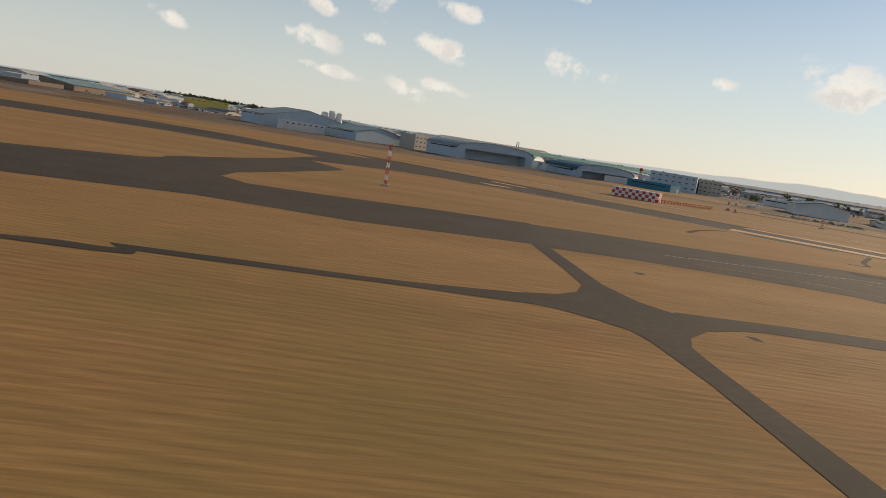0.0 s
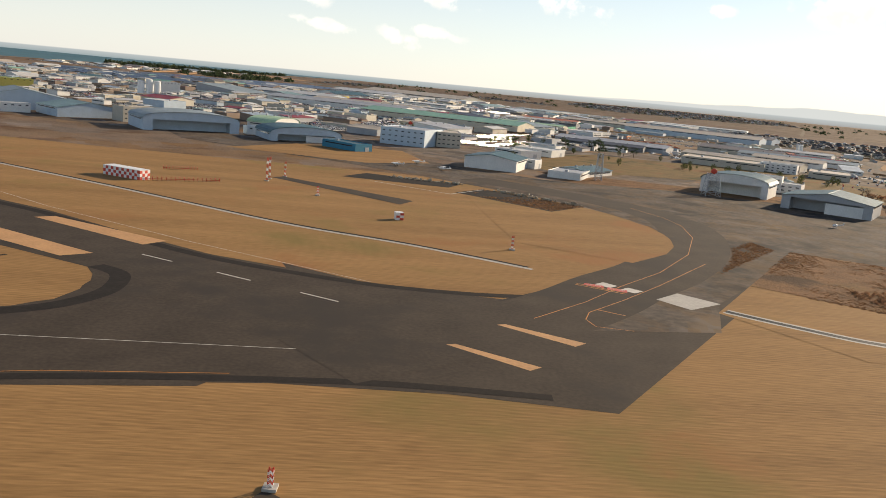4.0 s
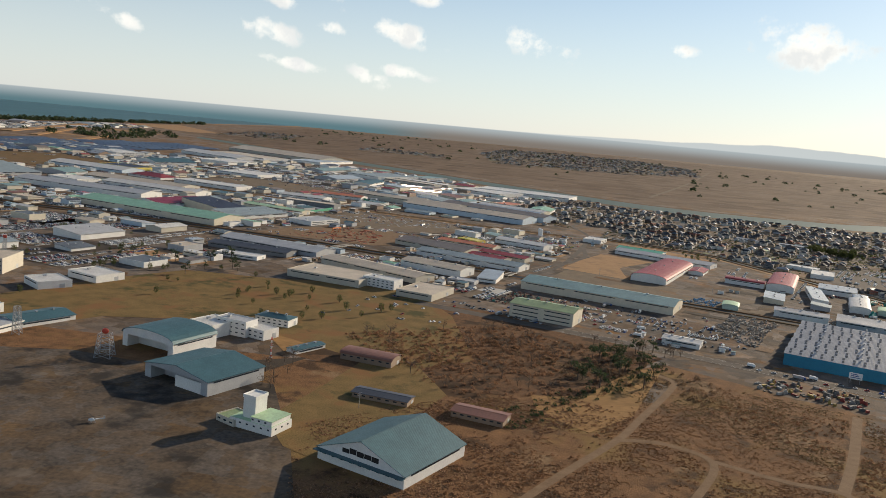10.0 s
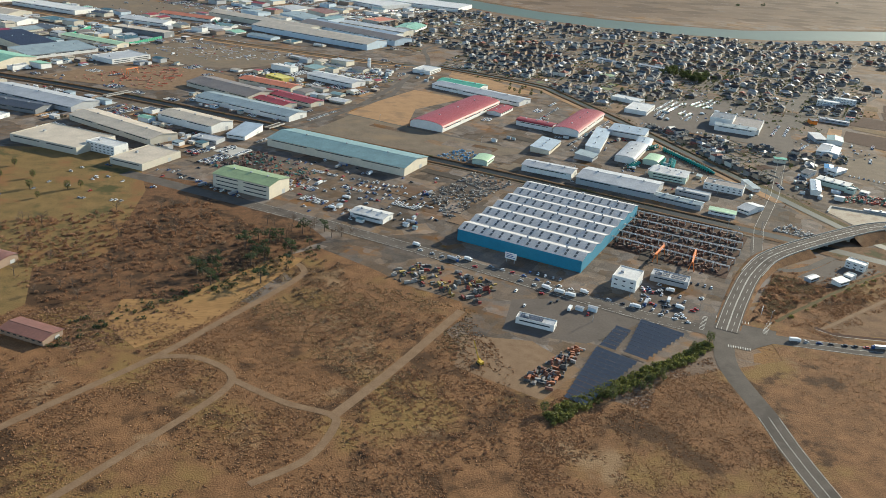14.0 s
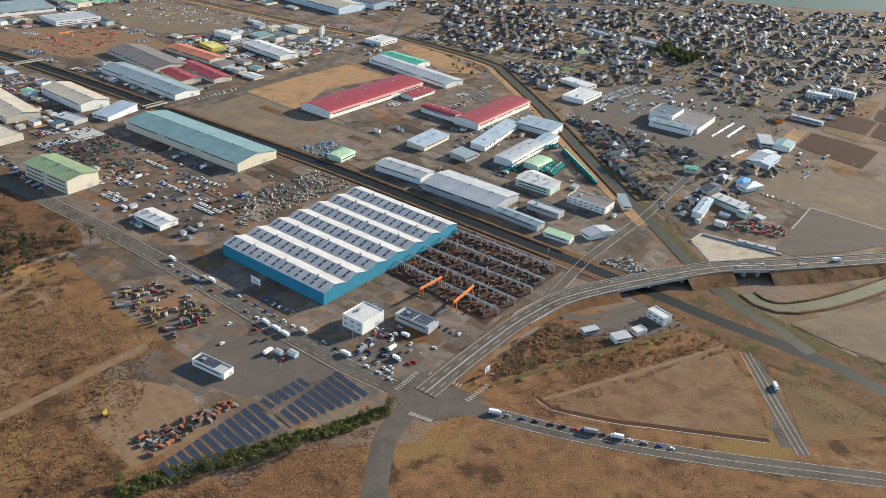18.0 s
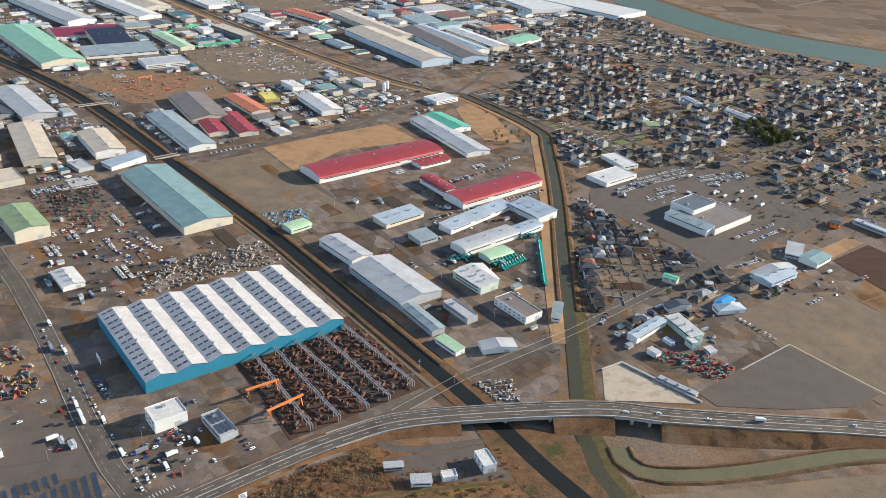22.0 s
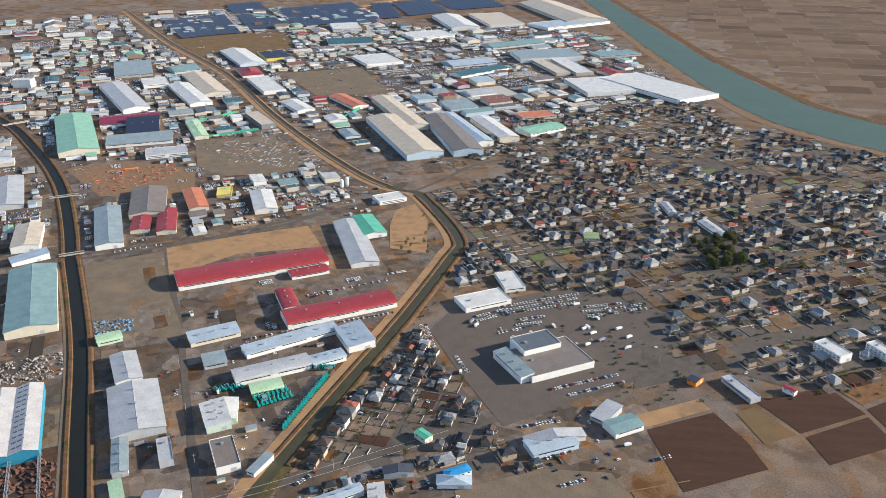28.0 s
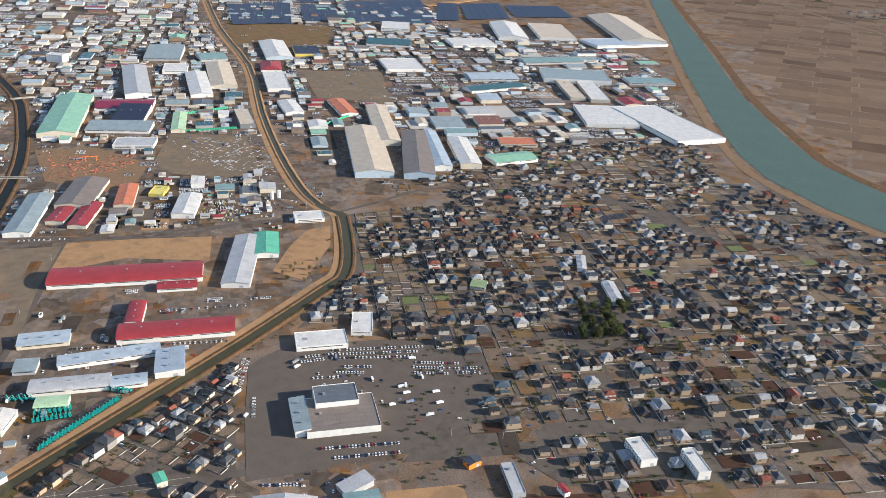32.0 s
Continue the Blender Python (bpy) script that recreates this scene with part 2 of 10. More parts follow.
    if height:
        bp = n.new("ShaderNodeBump")
        bp.inputs["Strength"].default_value, bp.inputs["Distance"].default_value = (bump or 0.5), grain * 0.4
        l.new(height, bp.inputs["Height"])
        l.new(bp.outputs["Normal"], b.inputs["Normal"])
    if leaf:
        tr = n.new("ShaderNodeBsdfTranslucent")
        ms = n.new("ShaderNodeMixShader")
        ms.inputs[0].default_value = 0.45
        l.new(out, tr.inputs["Color"])
        l.new(b.outputs["BSDF"], ms.inputs[1])
        l.new(tr.outputs["BSDF"], ms.inputs[2])
        l.new(ms.outputs["Shader"], n["Material Output"].inputs["Surface"])
    MATS[name] = m
    return m


WALLS = {
    "white": (0.72, 0.71, 0.67), "cream": (0.62, 0.56, 0.44), "grey": (0.38, 0.39, 0.40), "beige": (0.50, 0.46, 0.38),
    "teal": (0.025, 0.20, 0.31), "palegreen": (0.50, 0.60, 0.50), "brown": (0.25, 0.18, 0.13), "yellow": (0.65, 0.52, 0.12),
    "darkgrey": (0.17, 0.18, 0.19), "green": (0.03, 0.33, 0.20), "pale_blue": (0.46, 0.55, 0.62), "red": (0.45, 0.08, 0.06),
    "orange": (0.80, 0.22, 0.02),
}
ROOFS = {
    "white": (0.60, 0.58, 0.54), "hall": (0.50, 0.475, 0.45), "grey": (0.26, 0.31, 0.32), "lightgrey": (0.42, 0.42, 0.42), "tan": (0.54, 0.45, 0.34), "slate": (0.12, 0.135, 0.15), "tarp": (0.04, 0.26, 0.52),
    "brown": (0.20, 0.165, 0.14), "teal": (0.20, 0.30, 0.295), "blue": (0.052, 0.122, 0.142), "lightblue": (0.37, 0.43, 0.48),
    "green": (0.25, 0.45, 0.32), "olive": (0.26, 0.33, 0.17), "red": (0.30, 0.04, 0.045), "maroon": (0.22, 0.03, 0.06),
    "orange": (0.52, 0.17, 0.08), "dark": (0.06, 0.065, 0.08), "yellow": (0.66, 0.56, 0.14), "palegreen": (0.42, 0.58, 0.36),
    "emerald": (0.12, 0.42, 0.28), "solar": (0.02, 0.025, 0.05), "rust": (0.22, 0.10, 0.07),
}
WORDS = {"pale_blue": "pale blue", "palegreen": "pale green", "darkgrey": "dark grey", "lightgrey": "light grey", "lightblue": "light blue",
         "slate": "slate grey", "tarp": "blue tarpaulin", "solar": "solar-panelled dark", "dark": "dark grey"}


def wall_mat(c):
    return mat("wall_" + c, WALLS[c], 0.75, vary=0.10, size=3.0, grain=0.4)


def roof_mat(c):
    return mat("roof_" + c, ROOFS[c], 0.55, 0.1, vary=0.2, size=5.0, grain=0.7, stripe=0.45, bump=0.1, spec=0.35)


GLASS = mat("window_glass", (0.035, 0.045, 0.055), 0.12, vary=0.2)
DOOR = mat("shutter_paint", (0.42, 0.44, 0.45), 0.6, vary=0.1)
ROOF_PANEL = mat("roof_solar_glass", (0.055, 0.062, 0.085), 0.4, vary=0.2, size=1.0, spec=0.35)
CONCRETE = mat("concrete", (0.40, 0.38, 0.34), 0.85, vary=0.15, size=2.0)
# near-black colour for the shade inside holes in a gable
HOLE_SHADE = mat("hole_shade", (0.02, 0.018, 0.016), 0.9)
STEEL = mat("galvanised_steel", (0.42, 0.43, 0.44), 0.45, 0.6, vary=0.1)


# ---- mesh helpers ----
from mathutils.geometry import tessellate_polygon

def obj(name, bm, material=None, parent=None, label="", m=None):
    me = bpy.data.meshes.new(name)
    bm.to_mesh(me)
    bm.free()
    for one in (material if isinstance(material, (list, tuple)) else [material]):
        if one:
            me.materials.append(one)
    ob = new(name, me)
    if parent:
        ob.parent = parent
    if m:
        ob.matrix_basis = m
    if label:
        ob["label"] = label
    return ob


def part(name, bm, material, parent, label=""):
    return obj(name, bm, material, parent, label)


def share(name, mesh, parent, m):
    ob = new(name, mesh)
    ob.parent, ob.matrix_basis = parent, m
    return ob


def prism(bm, outline, z0, z1, mi=0):
    """An upright prism over a plan outline."""
    lo = [bm.verts.new((x, y, z0)) for x, y in outline]
    hi = [bm.verts.new((x, y, z1)) for x, y in outline]
    n = len(outline)
    fs = [bm.faces.new(hi), bm.faces.new(lo[::-1])]
    fs += [bm.faces.new((lo[i], lo[(i + 1) % n], hi[(i + 1) % n], hi[i])) for i in range(n)]
    for f in fs:
        f.material_index = mi
    return bm


def box(bm, x0, x1, y0, y1, z0, z1, mi=0):
    return prism(bm, [(x0, y0), (x1, y0), (x1, y1), (x0, y1)], z0, z1, mi)


def extrude_profile(bm, prof, x0, x1, mi=0):
    """A profile in y, z swept along x."""
    a = [bm.verts.new((x0, y, z)) for y, z in prof]
    b = [bm.verts.new((x1, y, z)) for y, z in prof]
    n = len(prof)
    fs = [bm.faces.new(a[::-1]), bm.faces.new(b)]
    fs += [bm.faces.new((a[i], b[i], b[(i + 1) % n], a[(i + 1) % n])) for i in range(n)]
    for f in fs:
        f.material_index = mi
    return bm


def beam(bm, p, q, w):
    """A square bar from p to q."""
    p, q = Vector(p), Vector(q)
    d = (q - p).normalized()
    s = d.cross(Vector((0, 0, 1)))
    s = s.normalized() if s.length > 1e-3 else Vector((1, 0, 0))
    u = s.cross(d)
    ring = [(s + u) * w / 2, (s - u) * w / 2, (-s - u) * w / 2, (u - s) * w / 2]
    a, b = [bm.verts.new(p + r) for r in ring], [bm.verts.new(q + r) for r in ring]
    for i in range(4):
        bm.faces.new((a[i], a[(i + 1) % 4], b[(i + 1) % 4], b[i]))
    bm.faces.new(a[::-1]), bm.faces.new(b)


TAKEN = {}
CELL = 10.0


def take(x, y, rot, L, W, pad=0.6):
    """Marks ground as built on, in a coarse grid of cells."""
    c, s = math.cos(radians(rot)), math.sin(radians(rot))
    a, b = L / 2 + pad, W / 2 + pad
    ex, ey = abs(c) * a + abs(s) * b + 4, abs(s) * a + abs(c) * b + 4
    for i in range(math.floor((x - ex) / CELL), math.floor((x + ex) / CELL) + 1):
        for j in range(math.floor((y - ey) / CELL), math.floor((y + ey) / CELL) + 1):
            TAKEN.setdefault((i, j), []).append((x, y, c, s, a, b))


def free(x, y, r=0.0):
    for tx, ty, c, s, a, b in TAKEN.get((math.floor(x / CELL), math.floor(y / CELL)), ()):
        dx, dy = x - tx, y - ty
        if abs(dx * c + dy * s) < a + r and abs(dy * c - dx * s) < b + r:
            return False
    return True


def inside(x, y, outline):
    hit = False
    for (x0, y0), (x1, y1) in zip(outline, outline[1:] + outline[:1]):
        if (y0 > y) != (y1 > y) and x < x0 + (y - y0) * (x1 - x0) / (y1 - y0):
            hit = not hit
    return hit


def roof_profile(kind, W, h, rise, over):
    w = W / 2 + over
    if kind == "arch":
        return [(w * -math.cos(math.pi * i / 10), h + rise * math.sin(math.pi * i / 10) ** 0.9) for i in range(11)]
    if kind == "mono":
        return [(-w, h), (w, h + rise)]
    return [(-w, h), (0, h + rise), (w, h)]


def shed(x, y, rot, L, W, h, kind="gable", wall="white", roof="grey", rise=None, doors=1, wins=1, name="warehouse", front=0):
    """A building with its ridge along its own x axis; wins: rows of windows along its long sides."""
    rise = rise if rise is not None else W * {"gable": 0.075, "arch": 0.12, "hip": 0.12, "mono": 0.08, "flat": 0.0}[kind]
    shape = {"gable": "gabled", "arch": "arched", "hip": "hipped", "mono": "sloping", "flat": "flat"}[kind]
    top = new(name)
    top.matrix_basis = pose(x, y, 0, 0, 0, rot)
    tagged(top, f"{WORDS.get(wall, wall)} walled {name.replace('_', ' ')} with {shape} {WORDS.get(roof, roof)} roof", name.replace("_", " ").split()[-1], "buildings of the district")
    t = 0.12
    take(x, y, rot, L, W)
    bm = bmesh.new()
    if kind == "flat":
        box(bm, -L / 2, L / 2, -W / 2, W / 2, 0, h)
    elif kind == "hip":
        box(bm, -L / 2, L / 2, -W / 2, W / 2, 0, h)
    else:
        over = [(py, pz - 0.02) for py, pz in roof_profile(kind, W, h, rise, 0)]
        deep = 5.0 if front in (1, 2) else 0.0
        extrude_profile(bm, ([(-W / 2, 0)] + over + [(W / 2, 0)])[::-1], -L / 2 + deep, L / 2)
        if deep:
            dh = h * 0.9
            extrude_profile(bm, ([(-W / 2, dh)] + over + [(W / 2, dh)])[::-1], -L / 2, -L / 2 + 0.5)
            extrude_profile(bm, ([(-W / 2, h - 0.1)] + over + [(W / 2, h - 0.1)])[::-1], -L / 2 + 0.5, -L / 2 + deep)
            for s in (-1, 1):
                box(bm, -L / 2, -L / 2 + deep, s * (W / 2 - W * 0.05) - W * 0.05, s * (W / 2 - W * 0.05) + W * 0.05, 0, dh)
    part("wall", bm, wall_mat(wall), top)
    bm = bmesh.new()
    o = min(0.35, 0.04 * W + 0.08)
    if kind == "flat":
        box(bm, -L / 2 + 0.14, L / 2 - 0.14, -W / 2 + 0.14, W / 2 - 0.14, h, h + 0.05)
    elif kind == "hip":
        w, e = W / 2 + o, L / 2 + o
        r = max(0.3, e - w)
        lo = [bm.verts.new(p) for p in ((-e, -w, h), (e, -w, h), (e, w, h), (-e, w, h))]
        a, b = bm.verts.new((-r, 0, h + rise)), bm.verts.new((r, 0, h + rise))
        for f in ((lo[0], lo[1], b, a), (lo[1], lo[2], b), (lo[2], lo[3], a, b), (lo[3], lo[0], a), (lo[3], lo[2], lo[1], lo[0])):
            bm.faces.new(f)
    else:
        prof = roof_profile(kind, W, h, rise, o)
        if kind != "arch":
            prof = [(py, pz - (o * rise / (W / 2) if abs(py) > W / 2 and kind == "gable" else 0)) for py, pz in prof]
        extrude_profile(bm, (prof + [(py, pz + t) for py, pz in prof[::-1]]), -L / 2 - o, L / 2 + o)
    part("roof", bm, roof_mat(roof), top)
    if front == 2:
        bm = bmesh.new()
        box(bm, -L / 2 + 0.1, -L / 2 + 0.3, -W * 0.4, 0.2, 0.02, h * 0.78)
        part("sliding_door", bm, wall_mat("white"), top, "white sliding hangar door")
    if front == 3:
        bm = bmesh.new()
        extrude_profile(bm, [(W / 2 + 0.3, h - 0.5), (W / 2 + 0.3, h - 0.3), (-W / 2 - 0.3, h - 0.3), (-W / 2 - 0.3, h - 0.5)], -L / 2 - 1.6, -L / 2)
        part("door_canopy", bm, roof_mat("blue"), top)
        # missing cladding: dark panels on the gable carry the shade of the holes
        for k in range(5):
            bm = bmesh.new()
            y = (k - 2) * W * 0.085
            box(bm, -L / 2 - 0.03, -L / 2 + 0.01, y - W * 0.04, y + W * 0.04, h + 0.7 + 0.15 * (k % 2), h + rise * (0.52 - 0.05 * abs(k - 2)) - 0.2 * (k % 3))
            part("missing_cladding", bm, HOLE_SHADE, top, "dark panel painted as the shade in a gable cladding hole")
        for k in range(9):
            bm = bmesh.new()
            y = (k - 4) * W / 9.5
            box(bm, -L / 2 - 0.04, -L / 2 + 0.01, y - W * 0.02, y + W * 0.02, h * 0.55, h * 0.75)
            part("door_window", bm, GLASS, top)
    if kind == "flat":
        bm = bmesh.new()
        p = 0.14
        for a in ((-L / 2, L / 2, -W / 2, -W / 2 + p), (-L / 2, L / 2, W / 2 - p, W / 2), (-L / 2, -L / 2 + p, -W / 2 + p, W / 2 - p), (L / 2 - p, L / 2, -W / 2 + p, W / 2 - p)):
            box(bm, *a, h + 0.003, h + 0.32)
        part("parapet", bm, wall_mat(wall), top)
        if L > 8:
            bm = bmesh.new()
            box(bm, -L * 0.3, -L * 0.3 + 1.1, -0.6, 0.6, h + 0.05, h + 0.75)
            part("roof_unit", bm, STEEL, top)
    else:
        if kind in ("gable", "hip"):
            bm = bmesh.new()
            r = L / 2 if kind == "gable" else max(0.3, L / 2 - W / 2)
            extrude_profile(bm, [(-0.22, h + rise + t - 0.03), (0.22, h + rise + t - 0.03), (0, h + rise + t + 0.07)], -r, r)
            part("ridge_cap", bm, roof_mat(roof), top)
        if L > 14 and name not in ("hangar", "old_barrack"):
            bm = bmesh.new()
            box(bm, -0.35, 0.35, -0.3, 0.3, h + rise, h + rise + 0.5)
            box(bm, -0.5, 0.5, -0.42, 0.42, h + rise + 0.5, h + rise + 0.6)
            first = part("roof_vent", bm, STEEL, top)
            first.matrix_basis = pose(-L * 0.3, 0, 0)
            for f in (0.0, 0.3):
                share("roof_vent", first.data, top, pose(L * f, 0, 0))
    if wins and h > 1.2:
        many = name not in ("warehouse", "hangar")
        n = max(2, min(7, int(L / 2.2))) if many else max(1, min(3, int(L / 14)))
        wide = min(1.1, L / n * 0.5) if many else L / n * 0.8
        bm = bmesh.new()
        box(bm, -wide / 2, wide / 2, -0.03, 0.03, 0, 0.42)
        mesh = bpy.data.meshes.new("window")
        bm.to_mesh(mesh)
        bm.free()
        mesh.materials.append(GLASS)
        for row in range(wins):
            z = h * (row + 1) / (wins + 0.35) - 0.55 if wins > 1 else h - 0.85
            for i in range(n):
                for s in (-1, 1):
                    share("window", mesh, top, pose((i + 0.5) * L / n - L / 2, s * (W / 2 + 0.012), z, 0, 0, 0))
    for d in range(0 if front else doors):
        bm = bmesh.new()
        dw = min(2.2, W * 0.22)
        box(bm, -0.04, 0.04, -dw / 2, dw / 2, 0.02, min(2.0, h * 0.62))
        ob = part("shutter_door", bm, DOOR, top)
        ob.matrix_basis = pose((1 if d % 2 == 0 else -1) * (L / 2 + 0.02), W * (0.2 if d < 2 else -0.2), 0)
    return top


def roof_solar(x, y, rot, h, spans, rows):
    """Dark panels in rows on a flat roof."""
    top = new("roof_solar_array")
    top.matrix_basis = pose(x, y, h + 0.3, 0, 0, rot)
    for a, b in spans:
        for v in rows:
            bm = bmesh.new()
            box(bm, a, b, v - 0.45, v + 0.45, 0, 0.06)
            box(bm, a + 0.1, a + 0.2, v - 0.4, v + 0.4, -0.3, 0)
            box(bm, b - 0.2, b - 0.1, v - 0.4, v + 0.4, -0.3, 0)
            part("panel", bm, ROOF_PANEL, top)
    tagged(top, "rows of dark solar panels on a flat roof", "solar panel")


def sheet(name, outline, z, material, label, category, thick=0.0, kind="structure"):
    """A flat patch of ground cover with a plan outline."""
    bm = bmesh.new()
    vs = [bm.verts.new((x, y, z)) for x, y in outline]
    for tri in tessellate_polygon([[Vector((x, y, 0)) for x, y in outline]]):
        f = bm.faces.new([vs[i] for i in tri])
        f.normal_update()
        if f.normal.z < 0:
            f.normal_flip()
    return tagged(obj(name, bm, material), label, category, kind=kind)


def strip(name, line, width, z, material, label, category, kind="structure"):
    """A road, path or water course of even width along a line."""
    bm = bmesh.new()
    pts = [Vector((x, y, 0)) for x, y in line]
    fine = []
    for i in range(len(pts) - 1):
        a, b, c, d = pts[max(i - 1, 0)], pts[i], pts[i + 1], pts[min(i + 2, len(pts) - 1)]
        for k in range(6):
            s = k / 6
            fine.append(0.5 * ((2 * b) + (c - a) * s + (2 * a - 5 * b + 4 * c - d) * s * s + (3 * b - a - 3 * c + d) * s ** 3))
    fine.append(pts[-1])
    for p, q in zip(fine, fine[1:]):
        d = q - p
        take((p.x + q.x) / 2, (p.y + q.y) / 2, math.degrees(math.atan2(d.y, d.x)), d.length, width, 0.5)
    rows = []
    for i, p in enumerate(fine):
        d = (fine[min(i + 1, len(fine) - 1)] - fine[max(i - 1, 0)]).normalized()
        nrm = Vector((-d.y, d.x, 0)) * width / 2
        rows.append((bm.verts.new((p.x + nrm.x, p.y + nrm.y, z)), bm.verts.new((p.x - nrm.x, p.y - nrm.y, z))))
    for (a, b), (c, d) in zip(rows, rows[1:]):
        bm.faces.new((b, d, c, a))
    return tagged(obj(name, bm, material), label, category, kind=kind)


def berms(line, gap, width, height, material, label):
    """A raised bank on each side of a water course."""
    pts = [Vector((x, y, 0)) for x, y in line]
    for side in (-1, 1):
        bm = bmesh.new()
        rows = []
        for i, p in enumerate(pts):
            d = (pts[min(i + 1, len(pts) - 1)] - pts[max(i - 1, 0)]).normalized()
            n = Vector((-d.y, d.x, 0)) * side
            rows.append([bm.verts.new(p + n * o + Vector((0, 0, z))) for o, z in ((gap, 0.0), (gap + 0.5, height), (gap + width * 0.6, height), (gap + width, 0.0))])
        for a, b in zip(rows, rows[1:]):
            for k in range(3):
                bm.faces.new((a[k], b[k], b[k + 1], a[k + 1]) if side > 0 else (a[k + 1], b[k + 1], b[k], a[k]))
        tagged(obj("canal_bank", bm, material), label, "bank", kind="structure")


# ---- ground ----
EARTH = mat("dry_earth", (0.20, 0.13, 0.082), 0.95, vary=0.25, size=14.0, grain=0.9, bump=0.4, tint=(0.095, 0.072, 0.052), patch=48.0, odd=0.14, turn=-24, spec=0.12, broad=[((0.11, 0.062, 0.034), 26.0, 0.5, 0.66)])
GRASS = mat("dry_lawn", (0.33, 0.190, 0.078), 0.95, vary=0.2, size=9.0, grain=0.3, bump=0.3, tint=(0.185, 0.104, 0.042), streak=8, spec=0.1, rows=0.8, broad=[((0.215, 0.150, 0.052), 46.0, 0.52, 0.70), ((0.30, 0.145, 0.058), 30.0, 0.55, 0.72)])
SCRUB = mat("dry_scrub", (0.212, 0.112, 0.053), 0.95, vary=0.35, size=4.5, grain=0.45, bump=0.8, tint=(0.062, 0.034, 0.018), spec=0.08, broad=[((0.20, 0.125, 0.048), 34.0, 0.5, 0.64), ((0.070, 0.040, 0.022), 13.0, 0.53, 0.64), ((0.24, 0.155, 0.085), 22.0, 0.58, 0.70)])
FIELD = mat("winter_field", (0.158, 0.108, 0.056), 0.95, vary=0.25, size=12.0, grain=0.5, bump=0.4, tint=(0.10, 0.066, 0.034), spec=0.08, broad=[((0.18, 0.105, 0.05), 18.0, 0.5, 0.66)])
ASPHALT = mat("asphalt", (0.062, 0.048, 0.036), 0.95, vary=0.25, size=6.0, grain=0.5, spec=0.15, broad=[((0.042, 0.035, 0.029), 22.0, 0.5, 0.66)])
ROAD = mat("road_asphalt", (0.112, 0.094, 0.078), 0.95, vary=0.2, size=5.0, grain=0.5, spec=0.15, broad=[((0.075, 0.062, 0.052), 14.0, 0.52, 0.66)])
SHOULDER = mat("dark_shoulder", (0.026, 0.022, 0.019), 0.95, vary=0.25, size=3.0, grain=0.5, spec=0.12)
APRON = mat("old_apron", (0.122, 0.088, 0.060), 0.95, vary=0.3, size=9.0, grain=1.2, tint=(0.042, 0.034, 0.027), patch=11.0, odd=0.12, turn=12, spec=0.12, broad=[((0.15, 0.112, 0.078), 17.0, 0.55, 0.66), ((0.036, 0.030, 0.025), 24.0, 0.52, 0.64)])
YARD = mat("yard_asphalt", (0.150, 0.110, 0.080), 0.95, vary=0.3, size=5.0, grain=0.6, tint=(0.070, 0.056, 0.044), patch=15.0, odd=0.38, turn=28, spec=0.12, broad=[((0.165, 0.095, 0.052), 24.0, 0.53, 0.64)])
LOT_ASPHALT = mat("lot_asphalt", (0.115, 0.094, 0.078), 0.95, vary=0.15, size=7.0, grain=0.8, spec=0.15)
THICKET = mat("thicket_floor", (0.165, 0.085, 0.042), 0.95, vary=0.3, size=3.0, grain=0.5, bump=0.8, tint=(0.055, 0.034, 0.020), spec=0.08, broad=[((0.06, 0.037, 0.022), 12.0, 0.48, 0.6)])
SOIL = mat("ploughed_soil", (0.070, 0.038, 0.026), 0.95, vary=0.2, size=4.0, grain=0.3, bump=0.5, streak=32, spec=0.08)
MEADOW = mat("winter_meadow", (0.200, 0.124, 0.052), 0.95, vary=0.25, size=6.0, grain=0.5, bump=0.4, tint=(0.095, 0.075, 0.030), spec=0.08, broad=[((0.20, 0.105, 0.046), 20.0, 0.5, 0.64), ((0.075, 0.068, 0.028), 16.0, 0.54, 0.66)])
BANK = mat("brown_bank", (0.155, 0.088, 0.046), 0.95, vary=0.3, size=3.0, grain=0.5, bump=0.7, tint=(0.065, 0.040, 0.023), spec=0.08, broad=[((0.07, 0.062, 0.026), 9.0, 0.52, 0.64)])
OLIVE_BANK = mat("olive_bank", (0.105, 0.080, 0.036), 0.95, vary=0.3, size=3.0, grain=0.5, bump=0.7, tint=(0.05, 0.045, 0.02), spec=0.08)
RUSTY = mat("rusty_yard", (0.085, 0.046, 0.030), 0.95, vary=0.3, size=3.0, grain=0.6, tint=(0.04, 0.027, 0.02), spec=0.1)
SAND = mat("bare_sand", (0.34, 0.205, 0.105), 0.95, vary=0.15, size=6.0, grain=0.6, spec=0.1, broad=[((0.24, 0.15, 0.085), 14.0, 0.5, 0.64)])
TRACK = mat("worn_track", (0.215, 0.145, 0.088), 0.95, vary=0.2, size=3.0, grain=0.4, spec=0.1, tint=(0.14, 0.085, 0.048))
LOT = mat("grey_field", (0.175, 0.135, 0.095), 0.95, vary=0.2, size=7.0, grain=0.6, bump=0.3, tint=(0.115, 0.090, 0.064), spec=0.1, broad=[((0.21, 0.15, 0.095), 20.0, 0.5, 0.68)])
PAINT = mat("white_paint", (0.55, 0.52, 0.46), 0.8, vary=0.15)
FADED = mat("faded_yellow_paint", (0.50, 0.27, 0.11), 0.8, vary=0.15)
YELLOW = mat("yellow_paint", (0.55, 0.22, 0.035), 0.7, vary=0.15)
WATER = mat("canal_water", (0.014, 0.016, 0.015), 0.6, vary=0.2, size=8.0, grain=0.8, bump=0.05, spec=0.12)
POND = mat("shallow_water", (0.125, 0.112, 0.058), 0.5, vary=0.15, size=6.0, grain=0.8, spec=0.2)
